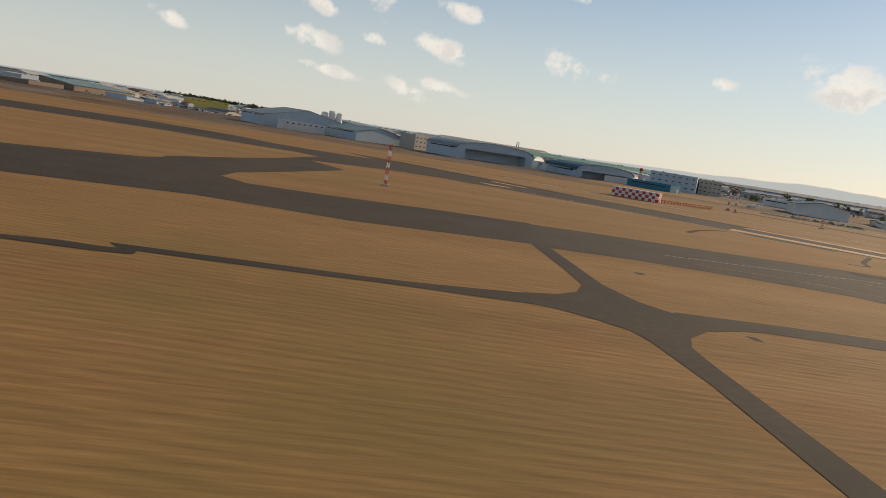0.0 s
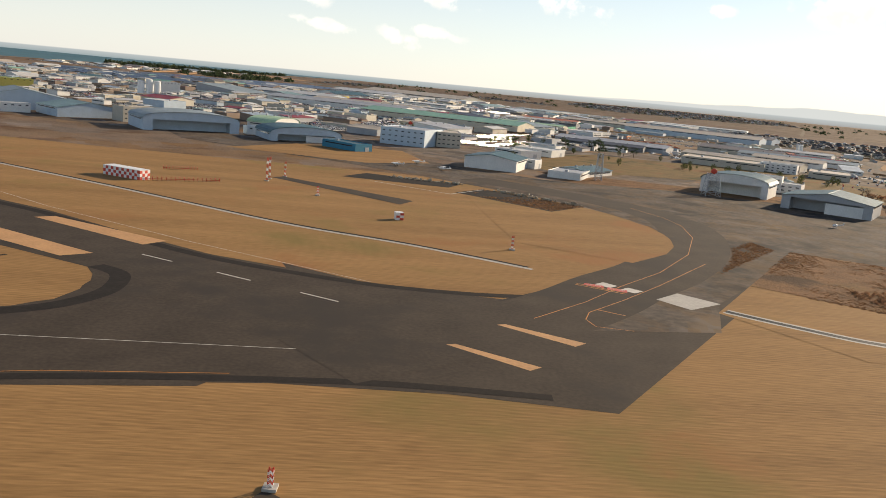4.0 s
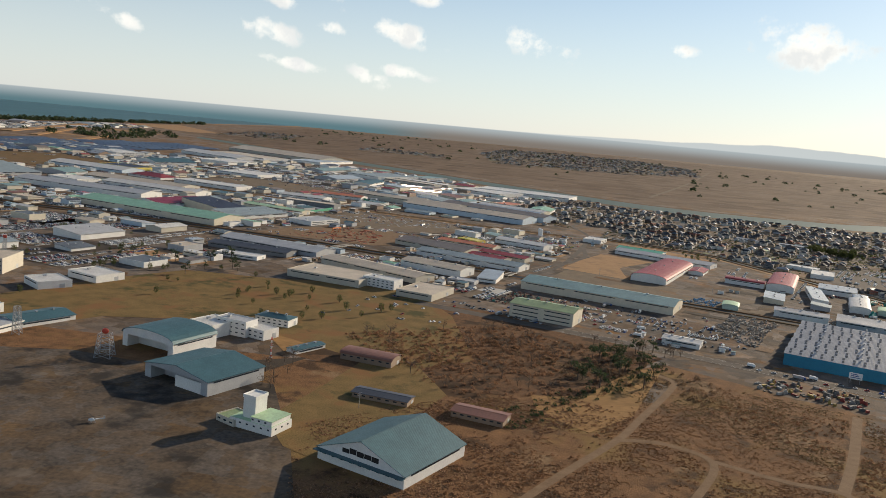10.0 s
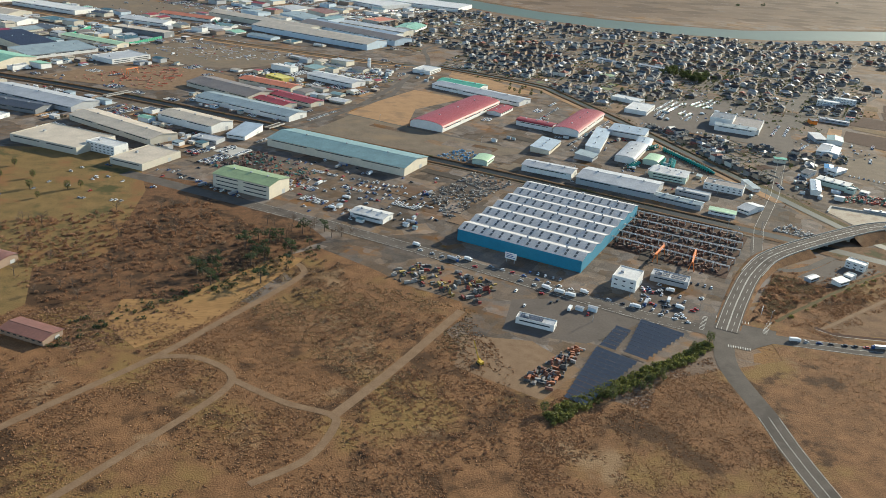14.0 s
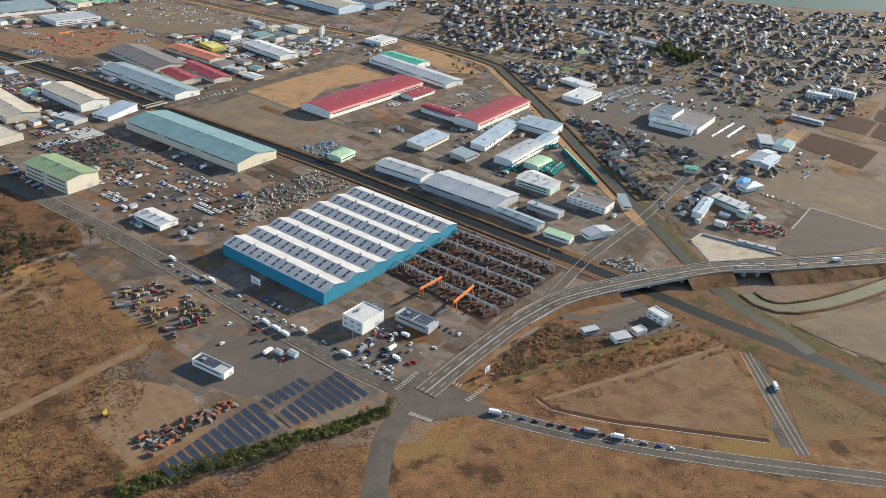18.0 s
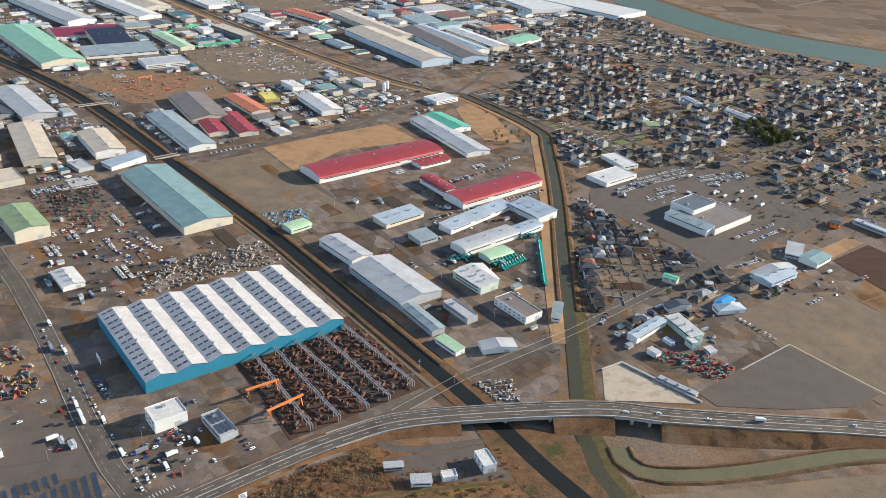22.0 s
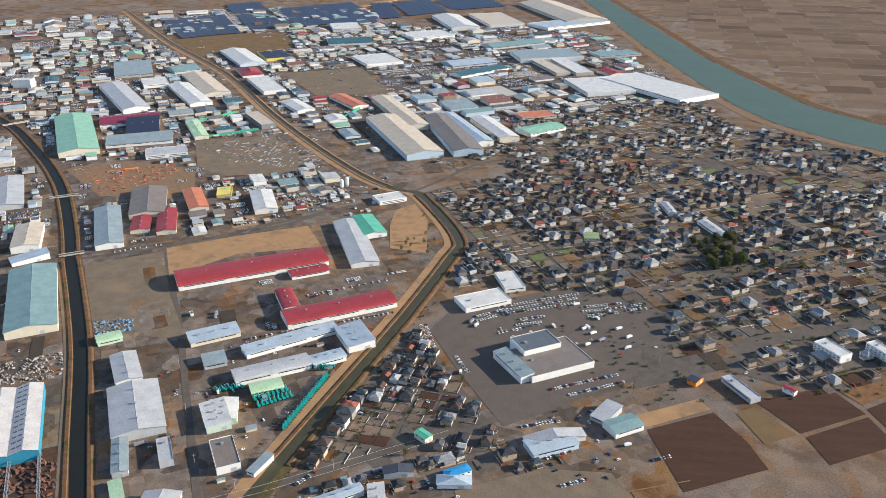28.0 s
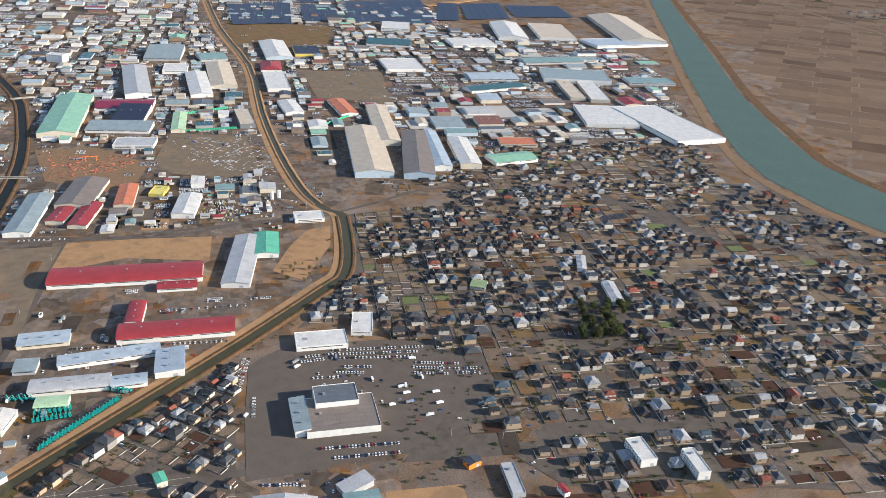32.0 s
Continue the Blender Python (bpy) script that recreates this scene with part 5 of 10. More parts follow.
shed(-33, 360, 33, 6.5, 5, 3.2, "flat", "pale_blue", "lightgrey", name="annex")
shed(-12.4, 352.8, 118, 22, 30, 3.2, "arch", "pale_blue", "blue", name="hangar", rise=2.8, front=2)
shed(-112, 373, 137, 22, 28, 4.0, "gable", "pale_blue", "teal", name="hangar", rise=2.4)
shed(-86, 371, 50, 18, 9, 6.2, "flat", "beige", "tan", wins=3, name="barracks")
shed(-146, 388, 125, 28, 42, 5.0, "gable", "pale_blue", "grey", name="hangar", rise=4.2)
shed(-138, 360, 35, 19, 7, 3.6, "flat", "white", "white", name="annex")
shed(-184.1, 705.3, 40, 20, 13, 8.5, "flat", "white", "white", name="plant_block")
shed(-238.0, 560.1, 35, 26, 14, 6.0, "flat", "yellow", "palegreen", name="plant_block")
shed(10.4, 331.6, -40.9, 19.1, 8.8, 2.6, "flat", "teal", "blue")
shed(-34.9, 413.8, -20.1, 14.7, 23.6, 2.4, "arch", "white", "palegreen")
shed(221.0, 299.6, -21.1, 18.6, 8.7, 2.2, "arch", "brown", "rust", name="old_barrack")
shed(226.7, 260.8, -19.8, 17.4, 6.3, 1.6, "gable", "brown", "dark", name="old_barrack")
shed(255.0, 250.9, -23.4, 15.5, 7.6, 1.8, "gable", "brown", "rust", name="old_barrack")
shed(198.2, 306.6, 52.3, 14.2, 4.7, 1.4, "gable", "white", "blue")
shed(188.9, 234.9, -38.9, 7.0, 6.9, 1.6, "flat", "beige", "olive", name="hut")
shed(163.3, 319.3, -32.0, 11.7, 12.4, 4.6, "flat", "white", "white", wins=3, name="office")
shed(171.0, 321.2, -26.2, 13.2, 7.0, 5.6, "flat", "white", "lightgrey", wins=3, name="office")
shed(178.9, 320.1, -32.3, 12.7, 8.1, 3.4, "flat", "white", "white", wins=2, name="office")
shed(182.4, 339.8, -20.4, 14.2, 7.5, 3.0, "hip", "white", "blue", wins=2, name="office")
shed(79.6, 323.5, -25.5, 11.0, 7.9, 3.2, "flat", "white", "white")
shed(442.4, 305.3, -29.9, 8.7, 10.7, 4.4, "flat", "white", "white", wins=2, name="office")
shed(459.7, 309.6, -27.4, 13.7, 6.1, 2.4, "flat", "grey", "lightgrey")
roof_solar(459.7, 309.6, -27.4, 2.4, [(-5.5, -0.4), (0.4, 5.5)], (-1.6, 0.0, 1.6))
shed(403.9, 270.9, -23.5, 12.6, 4.1, 2.0, "flat", "white", "lightgrey")
roof_solar(403.9, 270.9, -23.5, 2.0, [(-5.2, 2.2)], (-1.1, 0.0, 1.1))
shed(348.5, 359.5, -27.9, 15.4, 8.8, 2.2, "gable", "white", "white")
shed(542.5, 331.4, -45.2, 7.5, 4.3, 3.0, "flat", "white", "white", wins=2, name="office")
shed(498.7, 443.3, -41.6, 15.4, 11.8, 3.0, "gable", "palegreen", "white")
shed(507.9, 387.2, -26.3, 11.9, 4.5, 2.0, "mono", "white", "palegreen")
shed(524.4, 395.0, -52.3, 6.0, 13.5, 2.0, "gable", "white", "lightgrey")
shed(587.8, 441.8, -44.4, 16.4, 5.9, 3.0, "mono", "palegreen", "white")
shed(574.3, 434.1, 66.4, 21.0, 4.7, 2.6, "gable", "white", "lightblue")
shed(582.6, 459.5, -45.2, 4.5, 11.2, 2.4, "gable", "white", "dark")
shed(602.9, 467.9, -53.2, 5.2, 12.7, 2.2, "hip", "white", "lightblue")
shed(618.6, 513.6, -38.7, 5.3, 24.7, 2.4, "gable", "white", "lightgrey")
shed(646.0, 588.8, -7.7, 4.5, 6.4, 2.6, "gable", "orange", "dark", name="dwelling")
shed(600.6, 473.0, 63.2, 9.9, 4.5, 2.2, "hip", "white", "tarp", name="dwelling")
shed(576.2, 482.3, -9.5, 6.6, 4.2, 2.6, "gable", "cream", "emerald", name="dwelling")
shed(707.2, 663.5, -30.1, 16.2, 5.7, 4.2, "flat", "white", "white", wins=3, name="apartment_block")
shed(664.5, 594.5, -30.3, 19.4, 5.5, 2.2, "flat", "grey", "lightgrey")
shed(682.0, 606.2, -13.9, 5.6, 2.7, 2.4, "gable", "white", "red", name="dwelling")
shed(546.0, 781.1, -47.9, 19.9, 5.6, 2.6, "gable", "white", "lightgrey")
shed(584.3, 764.8, -37.1, 27.8, 7.4, 2.2, "gable", "white", "lightgrey")
shed(528.1, 706.3, 34.8, 9.0, 9.6, 2.2, "gable", "cream", "olive", name="dwelling")
# ---- kinds of things ----
S = 0.43  # the district is laid out at this part of full size
ROOF_TILES = [mat("roof_tile_black", (0.036, 0.038, 0.044), 0.75, spec=0.15, vary=0.15, size=1.5, grain=0.25, stripe=0.16, island=0.25),
              mat("roof_tile_grey", (0.075, 0.078, 0.084), 0.75, spec=0.15, vary=0.15, size=1.5, grain=0.25, stripe=0.16, island=0.25),
              mat("roof_tile_brown", (0.085, 0.058, 0.048), 0.75, spec=0.15, vary=0.15, size=1.5, grain=0.25, stripe=0.16, island=0.25),
              mat("roof_tile_blue", (0.055, 0.078, 0.10), 0.75, spec=0.15, vary=0.15, size=1.5, grain=0.25, stripe=0.16, island=0.25),
              mat("roof_tile_red", (0.22, 0.075, 0.05), 0.75, spec=0.15, vary=0.15, size=1.5, grain=0.25, stripe=0.16, island=0.3),
              mat("roof_sheet_pale", (0.27, 0.275, 0.28), 0.6, vary=0.15, size=1.5, grain=0.25, stripe=0.16, island=0.3)]
HOUSE_WALLS = [mat("render_white", (0.54, 0.51, 0.46), 0.9, spec=0.15, vary=0.08, island=0.2), mat("render_cream", (0.36, 0.28, 0.20), 0.9, spec=0.15, vary=0.08, island=0.2),
               mat("siding_brown", (0.17, 0.12, 0.09), 0.9, spec=0.15, vary=0.1, island=0.3), mat("siding_grey", (0.21, 0.20, 0.19), 0.9, spec=0.15, vary=0.1, island=0.3)]
ROOF_PICK, WALL_PICK = (0, 1, 2, 0, 3, 1, 4, 0, 5, 0, 2, 1, 5), (0, 1, 3, 2, 0, 1, 0, 1)
TILE_WORDS, WALL_WORDS = ["black", "grey", "brown", "blue-grey", "red", "pale grey"], ["white", "cream", "brown", "grey"]
BARK = mat("bark", (0.12, 0.085, 0.06), 0.9, vary=0.2, size=0.6, grain=0.1)
TWIGS = mat("bare_twigs", (0.20, 0.135, 0.085), 0.95, vary=0.25, size=0.8, grain=0.2, island=0.35, leaf=True)
BRUSH = mat("rusty_brush", (0.29, 0.165, 0.095), 0.95, vary=0.25, size=4.0, grain=0.2, island=0.35, leaf=True)
NEEDLES = mat("dark_needles", (0.045, 0.065, 0.028), 0.8, vary=0.3, size=0.8, grain=0.2, island=0.45, leaf=True)
HEDGE = mat("hedge_leaves", (0.085, 0.10, 0.030), 0.8, vary=0.3, size=0.8, grain=0.2, island=0.45, leaf=True)
STRAW = mat("dry_straw", (0.30, 0.165, 0.082), 0.95, vary=0.2, size=5.0, grain=0.3, island=0.25, leaf=True)
REED = mat("pale_reed", (0.27, 0.19, 0.10), 0.95, vary=0.25, size=5.0, grain=0.3, island=0.4, leaf=True)
GREEN_PLOT = mat("green_plot", (0.11, 0.13, 0.04), 0.95, vary=0.2, size=1.5, grain=0.3)
NET = mat("green_netting", (0.03, 0.30, 0.17), 0.8, vary=0.15, size=1.5, grain=0.3)
TYRE = mat("tyre_rubber", (0.02, 0.02, 0.02), 0.8)
SOLAR = mat("solar_glass", (0.040, 0.050, 0.075), 0.35, vary=0.25, size=2.0, spec=0.35)
# near panels: paler glass, the reflected sky put into its colour
SOLAR_PALE = mat("sky_pale_solar_glass", (0.10, 0.108, 0.125), 0.4, vary=0.2, size=2.0, spec=0.35)
LEAFY = mat("yellow_green_leaves", (0.15, 0.155, 0.042), 0.8, vary=0.3, size=0.8, grain=0.2, island=0.45, leaf=True)
RED_PAINT = mat("signal_red", (0.55, 0.06, 0.03), 0.6, vary=0.1)
ORANGE_PAINT = mat("crane_orange", (0.70, 0.21, 0.05), 0.55, vary=0.1)
WHITE_GLOSS = mat("white_gloss", (0.75, 0.75, 0.73), 0.4, vary=0.05)
CAR_PAINTS = [mat("car_white", (0.78, 0.78, 0.76), 0.3), mat("car_silver", (0.42, 0.43, 0.44), 0.35, 0.4), mat("car_black", (0.02, 0.02, 0.022), 0.3),
              mat("car_blue", (0.03, 0.08, 0.25), 0.3), mat("car_red", (0.40, 0.03, 0.02), 0.35)]
CAR_WORDS = ["white", "silver", "black", "blue", "red"]


def house_bits(L, W, h, rise, hip, z0=0.0):
    """Wall and roof meshes of one block of a house."""
    a, b = bmesh.new(), bmesh.new()
    o = 0.22
    w, e = W / 2 + o, L / 2 + o
    r = e - w * 0.95 if hip else e
    if hip:
        box(a, -L / 2, L / 2, -W / 2, W / 2, z0, h)
    else:
        extrude_profile(a, [(W / 2, z0), (W / 2, h), (0, h + rise * 0.96), (-W / 2, h), (-W / 2, z0)], -L / 2, L / 2)
    lo = [b.verts.new(p) for p in ((-e, -w, h - 0.06), (e, -w, h - 0.06), (e, w, h - 0.06), (-e, w, h - 0.06))]
    up = [b.verts.new(p) for p in ((-r, 0, h + rise), (r, 0, h + rise))]
    for f in ((lo[0], lo[1], up[1], up[0]), (lo[2], lo[3], up[0], up[1]), (lo[1], lo[2], up[1]), (lo[3], lo[0], up[0]), (lo[3], lo[2], lo[1], lo[0])):
        b.faces.new(f)
    return a, b


PANE = bmesh.new()
box(PANE, -0.32, 0.32, -0.025, 0.025, 0, 0.42)
PANE_MESH = bpy.data.meshes.new("window")
PANE.to_mesh(PANE_MESH)
PANE.free()
PANE_MESH.materials.append(GLASS)


def house(i):
    """One of the house kinds, with an upper storey and a lean-to wing."""
    L, W = (5.3, 4.2, 4.8, 6.4, 4.4, 5.0)[i % 6], (4.0, 3.7, 4.3, 4.1, 3.5, 3.8)[i % 6]
    h = (2.4, 2.5, 2.3, 1.4, 2.4, 2.5)[i % 6]
    roof, wall = ROOF_PICK[i % 13], WALL_PICK[i % 8]
    top = new("house")
    a, b = house_bits(L, W, h, W * 0.24, i % 3 != 1)
    part("wall", a, HOUSE_WALLS[wall], top)
    part("roof", b, ROOF_TILES[roof], top)
    a, b = house_bits(L * 0.6, W * 0.5, 1.2, 0.35, False)
    for name, bm, m in (("porch_wall", a, HOUSE_WALLS[wall]), ("porch_roof", b, ROOF_TILES[roof])):
        part(name, bm, m, top).matrix_basis = pose(L * 0.12, -W * 0.62, 0)
    for x, s, z in ((-0.25, -1, h - 0.85), (0.25, -1, h - 0.85), (0.2, 1, h - 0.85)):
        share("window", PANE_MESH, top, pose(x * L, s * (W / 2 + 0.012), z))
    share("window", PANE_MESH, top, pose(L / 2 + 0.012, 0.2, h - 0.9, 0, 0, 90))
    return tagged(top, f"{WALL_WORDS[wall]} house with {TILE_WORDS[roof]} tiled {'hipped' if i % 3 != 1 else 'gabled'} roof", "house", "houses of the suburb")


NEAR_TOWN = (675, 615)
HOUSE_SPOTS, LOT_FACES, FENCES, GARDEN, KEEP_OUT, LAID_OUT = [], [], [], [], [], []


def homes(outline, angle, step=6.0, keep=0.85, near=False, seed=1, lanes=False):
    """House plots of uneven size inside an outline, cut up by streets at an angle."""
    rnd = random.Random(seed)
    c, s = math.cos(radians(angle)), math.sin(radians(angle))
    us, vs = [x * c + y * s for x, y in outline], [y * c - x * s for x, y in outline]

    def plot(u0, u1, v0, v1):
        a, b = u1 - u0, v1 - v0
        u, v = (u0 + u1) / 2, (v0 + v1) / 2
        at = lambda p, q: (p * c - q * s, p * s + q * c)  # noqa: E731
        x, y = at(u, v)
        if not inside(x, y, outline) or not free(x, y, 1.5) or any(inside(x, y, k) for k in KEEP_OUT):
            return
        ring = [at(u0 + 0.2, v0 + 0.2), at(u1 - 0.2, v0 + 0.2), at(u1 - 0.2, v1 - 0.2), at(u0 + 0.2, v1 - 0.2)]
        if any(inside(*p, k) for k in LAID_OUT for p in ring):
            return
        built = rnd.random() < keep and noise.noise(Vector((x * 0.026, y * 0.026, 7))) + 0.45 * noise.noise(Vector((x * 0.075, y * 0.075, 3))) < 0.20 and min(a, b) > min(4.6, step * 0.6)
        if all(free(*p, 0.1) for p in ring):
            LOT_FACES.append((ring, rnd.choice((0, 1, 1, 4, 4, 6, 6)) if built else rnd.choice((0, 0, 2, 3, 1, 1, 4, 6, 5 if rnd.random() < 0.2 else 0))))
        if rnd.random() < (0.75 if built else 0.4):
            for k in rnd.sample(range(4), rnd.choice((1, 2, 2, 3))):
                FENCES.append((ring[k], ring[(k + 1) % 4]))
        for _ in range(rnd.choice((0, 1, 2, 3, 4, 6)) if built else rnd.choice((0, 0, 1, 2))):
            GARDEN.append((*at(u + rnd.choice((-1, 1)) * a * 0.4, v + rnd.uniform(-0.42, 0.42) * b), rnd.uniform(0.35, 0.8) + 0.7 * max(0.0, rnd.random() - 0.6)))
        if rnd.random() < (0.22 if built else 0.3):
            side, deep = rnd.choice((-1, 1)), rnd.uniform(0.4, 0.7)
            for k in range(int(a / 0.9)):
                GARDEN.append((*at(u0 + 0.5 + k * 0.9, v + side * (b / 2 - 0.5)), deep))
        if not built:
            if near and rnd.random() < 0.25:
                for k in range(rnd.randrange(1, 4)):
                    place_car(*at(u0 + 1.2 + k * 1.2, v0 + 1.6), angle + 90 + rnd.choice((0, 180)), rnd.randrange(30))
            return
        du, dv = rnd.uniform(-0.08, 0.08) * a, rnd.uniform(0.02, 0.14) * b
        n = 2 if max(a, b) > step * 1.45 and rnd.random() < 0.7 else 1
        for k in range(n):
            off = (k - 0.5) * max(a, b) * 0.46 if n == 2 else 0
            x, y = at(u + du + (off if a > b else 0), v + dv + (off if a <= b else 0))
            if not free(x, y, 2.0):
                continue
            size = min(1.32, max(0.74, min(a, b) / 6.1)) * rnd.uniform(0.9, 1.1)
            HOUSE_SPOTS.append((x, y, angle + (0 if (a > b) == (n == 1) else 90) + rnd.choice((0, 180)) + rnd.uniform(-3, 3), rnd.randrange(30), near, size))
        take(*at(u, v), angle, a * 0.7, b * 0.7, 0.0)
        if near and rnd.random() < 0.35:
            place_car(*at(u0 + 1.0, v0 + 1.3), angle + 90 + rnd.choice((0, 180)), rnd.randrange(30))

    def cut(u0, u1, v0, v1):
        a, b = u1 - u0, v1 - v0
        if max(a, b) < step * rnd.uniform(1.05, 1.75):
            plot(u0, u1, v0, v1)
            return
        gap = 2.0 if max(a, b) > step * 6 else 1.3 if max(a, b) > step * 2.4 and rnd.random() < 0.5 else 0.0
        f = rnd.uniform(0.38, 0.62)
        if a > b:
            m = u0 + a * f
            cut(u0, m - gap / 2, v0, v1)
            cut(m + gap / 2, u1, v0, v1)
        else:
            m = v0 + b * f
            cut(u0, u1, v0, m - gap / 2)
            cut(u0, u1, m + gap / 2, v1)

    cut(min(us), max(us), min(vs), max(vs))
    LAID_OUT.append(outline)
    if lanes:
        sheet("lanes", outline, 0.1243 + 0.0002 * len(LAID_OUT), ROAD, "grey asphalt lanes between the house plots", "road")


def build_gardens():
    """The plots' ground, their low walls and their bushes."""
    verts, faces, mats = [], [], []
    for k, (ring, m) in enumerate(LOT_FACES):
        i = len(verts)
        verts += [(x, y, 0.27) for x, y in ring]
        faces.append((i, i + 1, i + 2, i + 3))
        mats.append(m)
    me = bpy.data.meshes.new("house_plots")
    me.from_pydata(verts, [], faces)
    for m in (EARTH, LOT, SOIL, FIELD, YARD, GREEN_PLOT, LOT_ASPHALT):
        me.materials.append(m)
    for p, m in zip(me.polygons, mats):
        p.material_index = m
    tagged(new("house_plots", me), "plots of bare soil, gravel and winter grass", "plots", kind="stuff")
    verts, faces = [], []
    for (x0, y0), (x1, y1) in FENCES:
        L = math.hypot(x1 - x0, y1 - y0) or 1
        nx, ny = -(y1 - y0) / L * 0.05, (x1 - x0) / L * 0.05
        i = len(verts)
        verts += [(x + k * nx, y + k * ny, z) for z in (0.1, 0.55) for x, y, k in ((x0, y0, 1), (x1, y1, 1), (x1, y1, -1), (x0, y0, -1))]
        faces += [(i + 4, i + 5, i + 6, i + 7)[::-1]] + [(i + k, i + (k + 1) % 4, i + 4 + (k + 1) % 4, i + 4 + k) for k in range(4)]
    me = bpy.data.meshes.new("garden_walls")
    me.from_pydata(verts, [], faces)
    me.materials.append(CONCRETE)
    tagged(new("garden_walls", me), "low grey block walls between house plots", "walls", kind="stuff")
    rnd = random.Random(4)
    verts, faces, mats = [], [], []
    for x, y, r in GARDEN:
        m = rnd.choice((0, 0, 0, 1, 2))
        for _ in range(34):
            v = Vector((rnd.gauss(0, 1), rnd.gauss(0, 1), abs(rnd.gauss(0, 1.3)))).normalized() * r * rnd.uniform(0.55, 1.05)
            p = Vector((x + v.x, y + v.y, 0.15 + v.z * 1.5))
            u = Vector((rnd.gauss(0, 1), rnd.gauss(0, 1), rnd.gauss(0, 1))).normalized()
            t = u.orthogonal().normalized() * r * rnd.uniform(0.16, 0.32)
            w = u.cross(t)
            i = len(verts)
            verts += [p + t, p + w, p - t, p - w * 0.6]
            faces.append((i, i + 1, i + 2, i + 3))
            mats.append(m)
    me = bpy.data.meshes.new("garden_bushes")
    me.from_pydata(verts, [], faces)
    for m in (HEDGE, NEEDLES, TWIGS):
        me.materials.append(m)
    for p, m in zip(me.polygons, mats):
        p.material_index = m
    tagged(new("garden_bushes", me), "dark clipped garden bushes beside the houses", "shrubs", kind="stuff")


def build_homes(most=200):
    """The nearer houses as things of their own, the far ones as one mass."""
    kinds = {}
    count = 0
    rest = bmesh.new()
    HOUSE_SPOTS.sort(key=lambda p: (not p[4], math.hypot(p[0] - NEAR_TOWN[0], p[1] - NEAR_TOWN[1])))
    for x, y, rot, k, near, size in HOUSE_SPOTS:
        if near and count < most:
            count += 1
            if k not in kinds:
                kinds[k] = house(k)
                kinds[k].matrix_basis = pose(x, y, 0, 0, 0, rot)
            else:
                copy_thing(kinds[k], pose(x, y, 0, 0, 0, rot) @ Matrix.Scale(size, 4))
            continue
        L, W, h = (5.3, 4.2, 4.8, 6.4, 4.4, 5.0)[k % 6], (4.0, 3.7, 4.3, 4.1, 3.5, 3.8)[k % 6], (2.4, 2.5, 2.3, 1.4, 2.4, 2.5)[k % 6]
        L, W, h = L * size, W * size, h * size
        c, s = math.cos(radians(rot)), math.sin(radians(rot))
        roof, wall = ROOF_PICK[k % 13], WALL_PICK[k % 8]
        for lx, ly, bl, bw, bh, br in ((0, 0, L, W, h, W * 0.24), (L * 0.12, -W * 0.62, L * 0.6, W * 0.5, 1.2, 0.35)):
            w, e = bw / 2, bl / 2
            put = lambda px, py, pz: rest.verts.new((x + (lx + px) * c - (ly + py) * s, y + (lx + px) * s + (ly + py) * c, pz))  # noqa: E731
            lo = [put(*p, 0) for p in ((-e, -w), (e, -w), (e, w), (-e, w))]
            hi = [put(*p, bh) for p in ((-e, -w), (e, -w), (e, w), (-e, w))]
            for q in range(4):
                rest.faces.new((lo[q], lo[(q + 1) % 4], hi[(q + 1) % 4], hi[q])).material_index = wall
            for sgn, e1 in ((1, e), (-1, e)):
                zz = bh - 1.0
                if bh > 2:
                    g = [put(px, sgn * (w + 0.02), pz) for px, pz in ((-e * 0.5, zz), (e * 0.5, zz), (e * 0.5, zz + 0.45), (-e * 0.5, zz + 0.45))]
                    rest.faces.new(g).material_index = len(HOUSE_WALLS) + len(ROOF_TILES)
            w, e = w + 0.2, e + 0.2
            r = e - w * 0.9 if k % 3 != 1 else e
            ev = [put(*p, bh - 0.05) for p in ((-e, -w), (e, -w), (e, w), (-e, w))]
            up = [put(-r, 0, bh + br), put(r, 0, bh + br)]
            for f in ((ev[0], ev[1], up[1], up[0]), (ev[2], ev[3], up[0], up[1]), (ev[1], ev[2], up[1]), (ev[3], ev[0], up[0])):
                rest.faces.new(f).material_index = len(HOUSE_WALLS) + roof
    tagged(obj("far_houses", rest, HOUSE_WALLS + ROOF_TILES + [GLASS]), "crowded small houses with dark tiled roofs", "houses", kind="stuff")


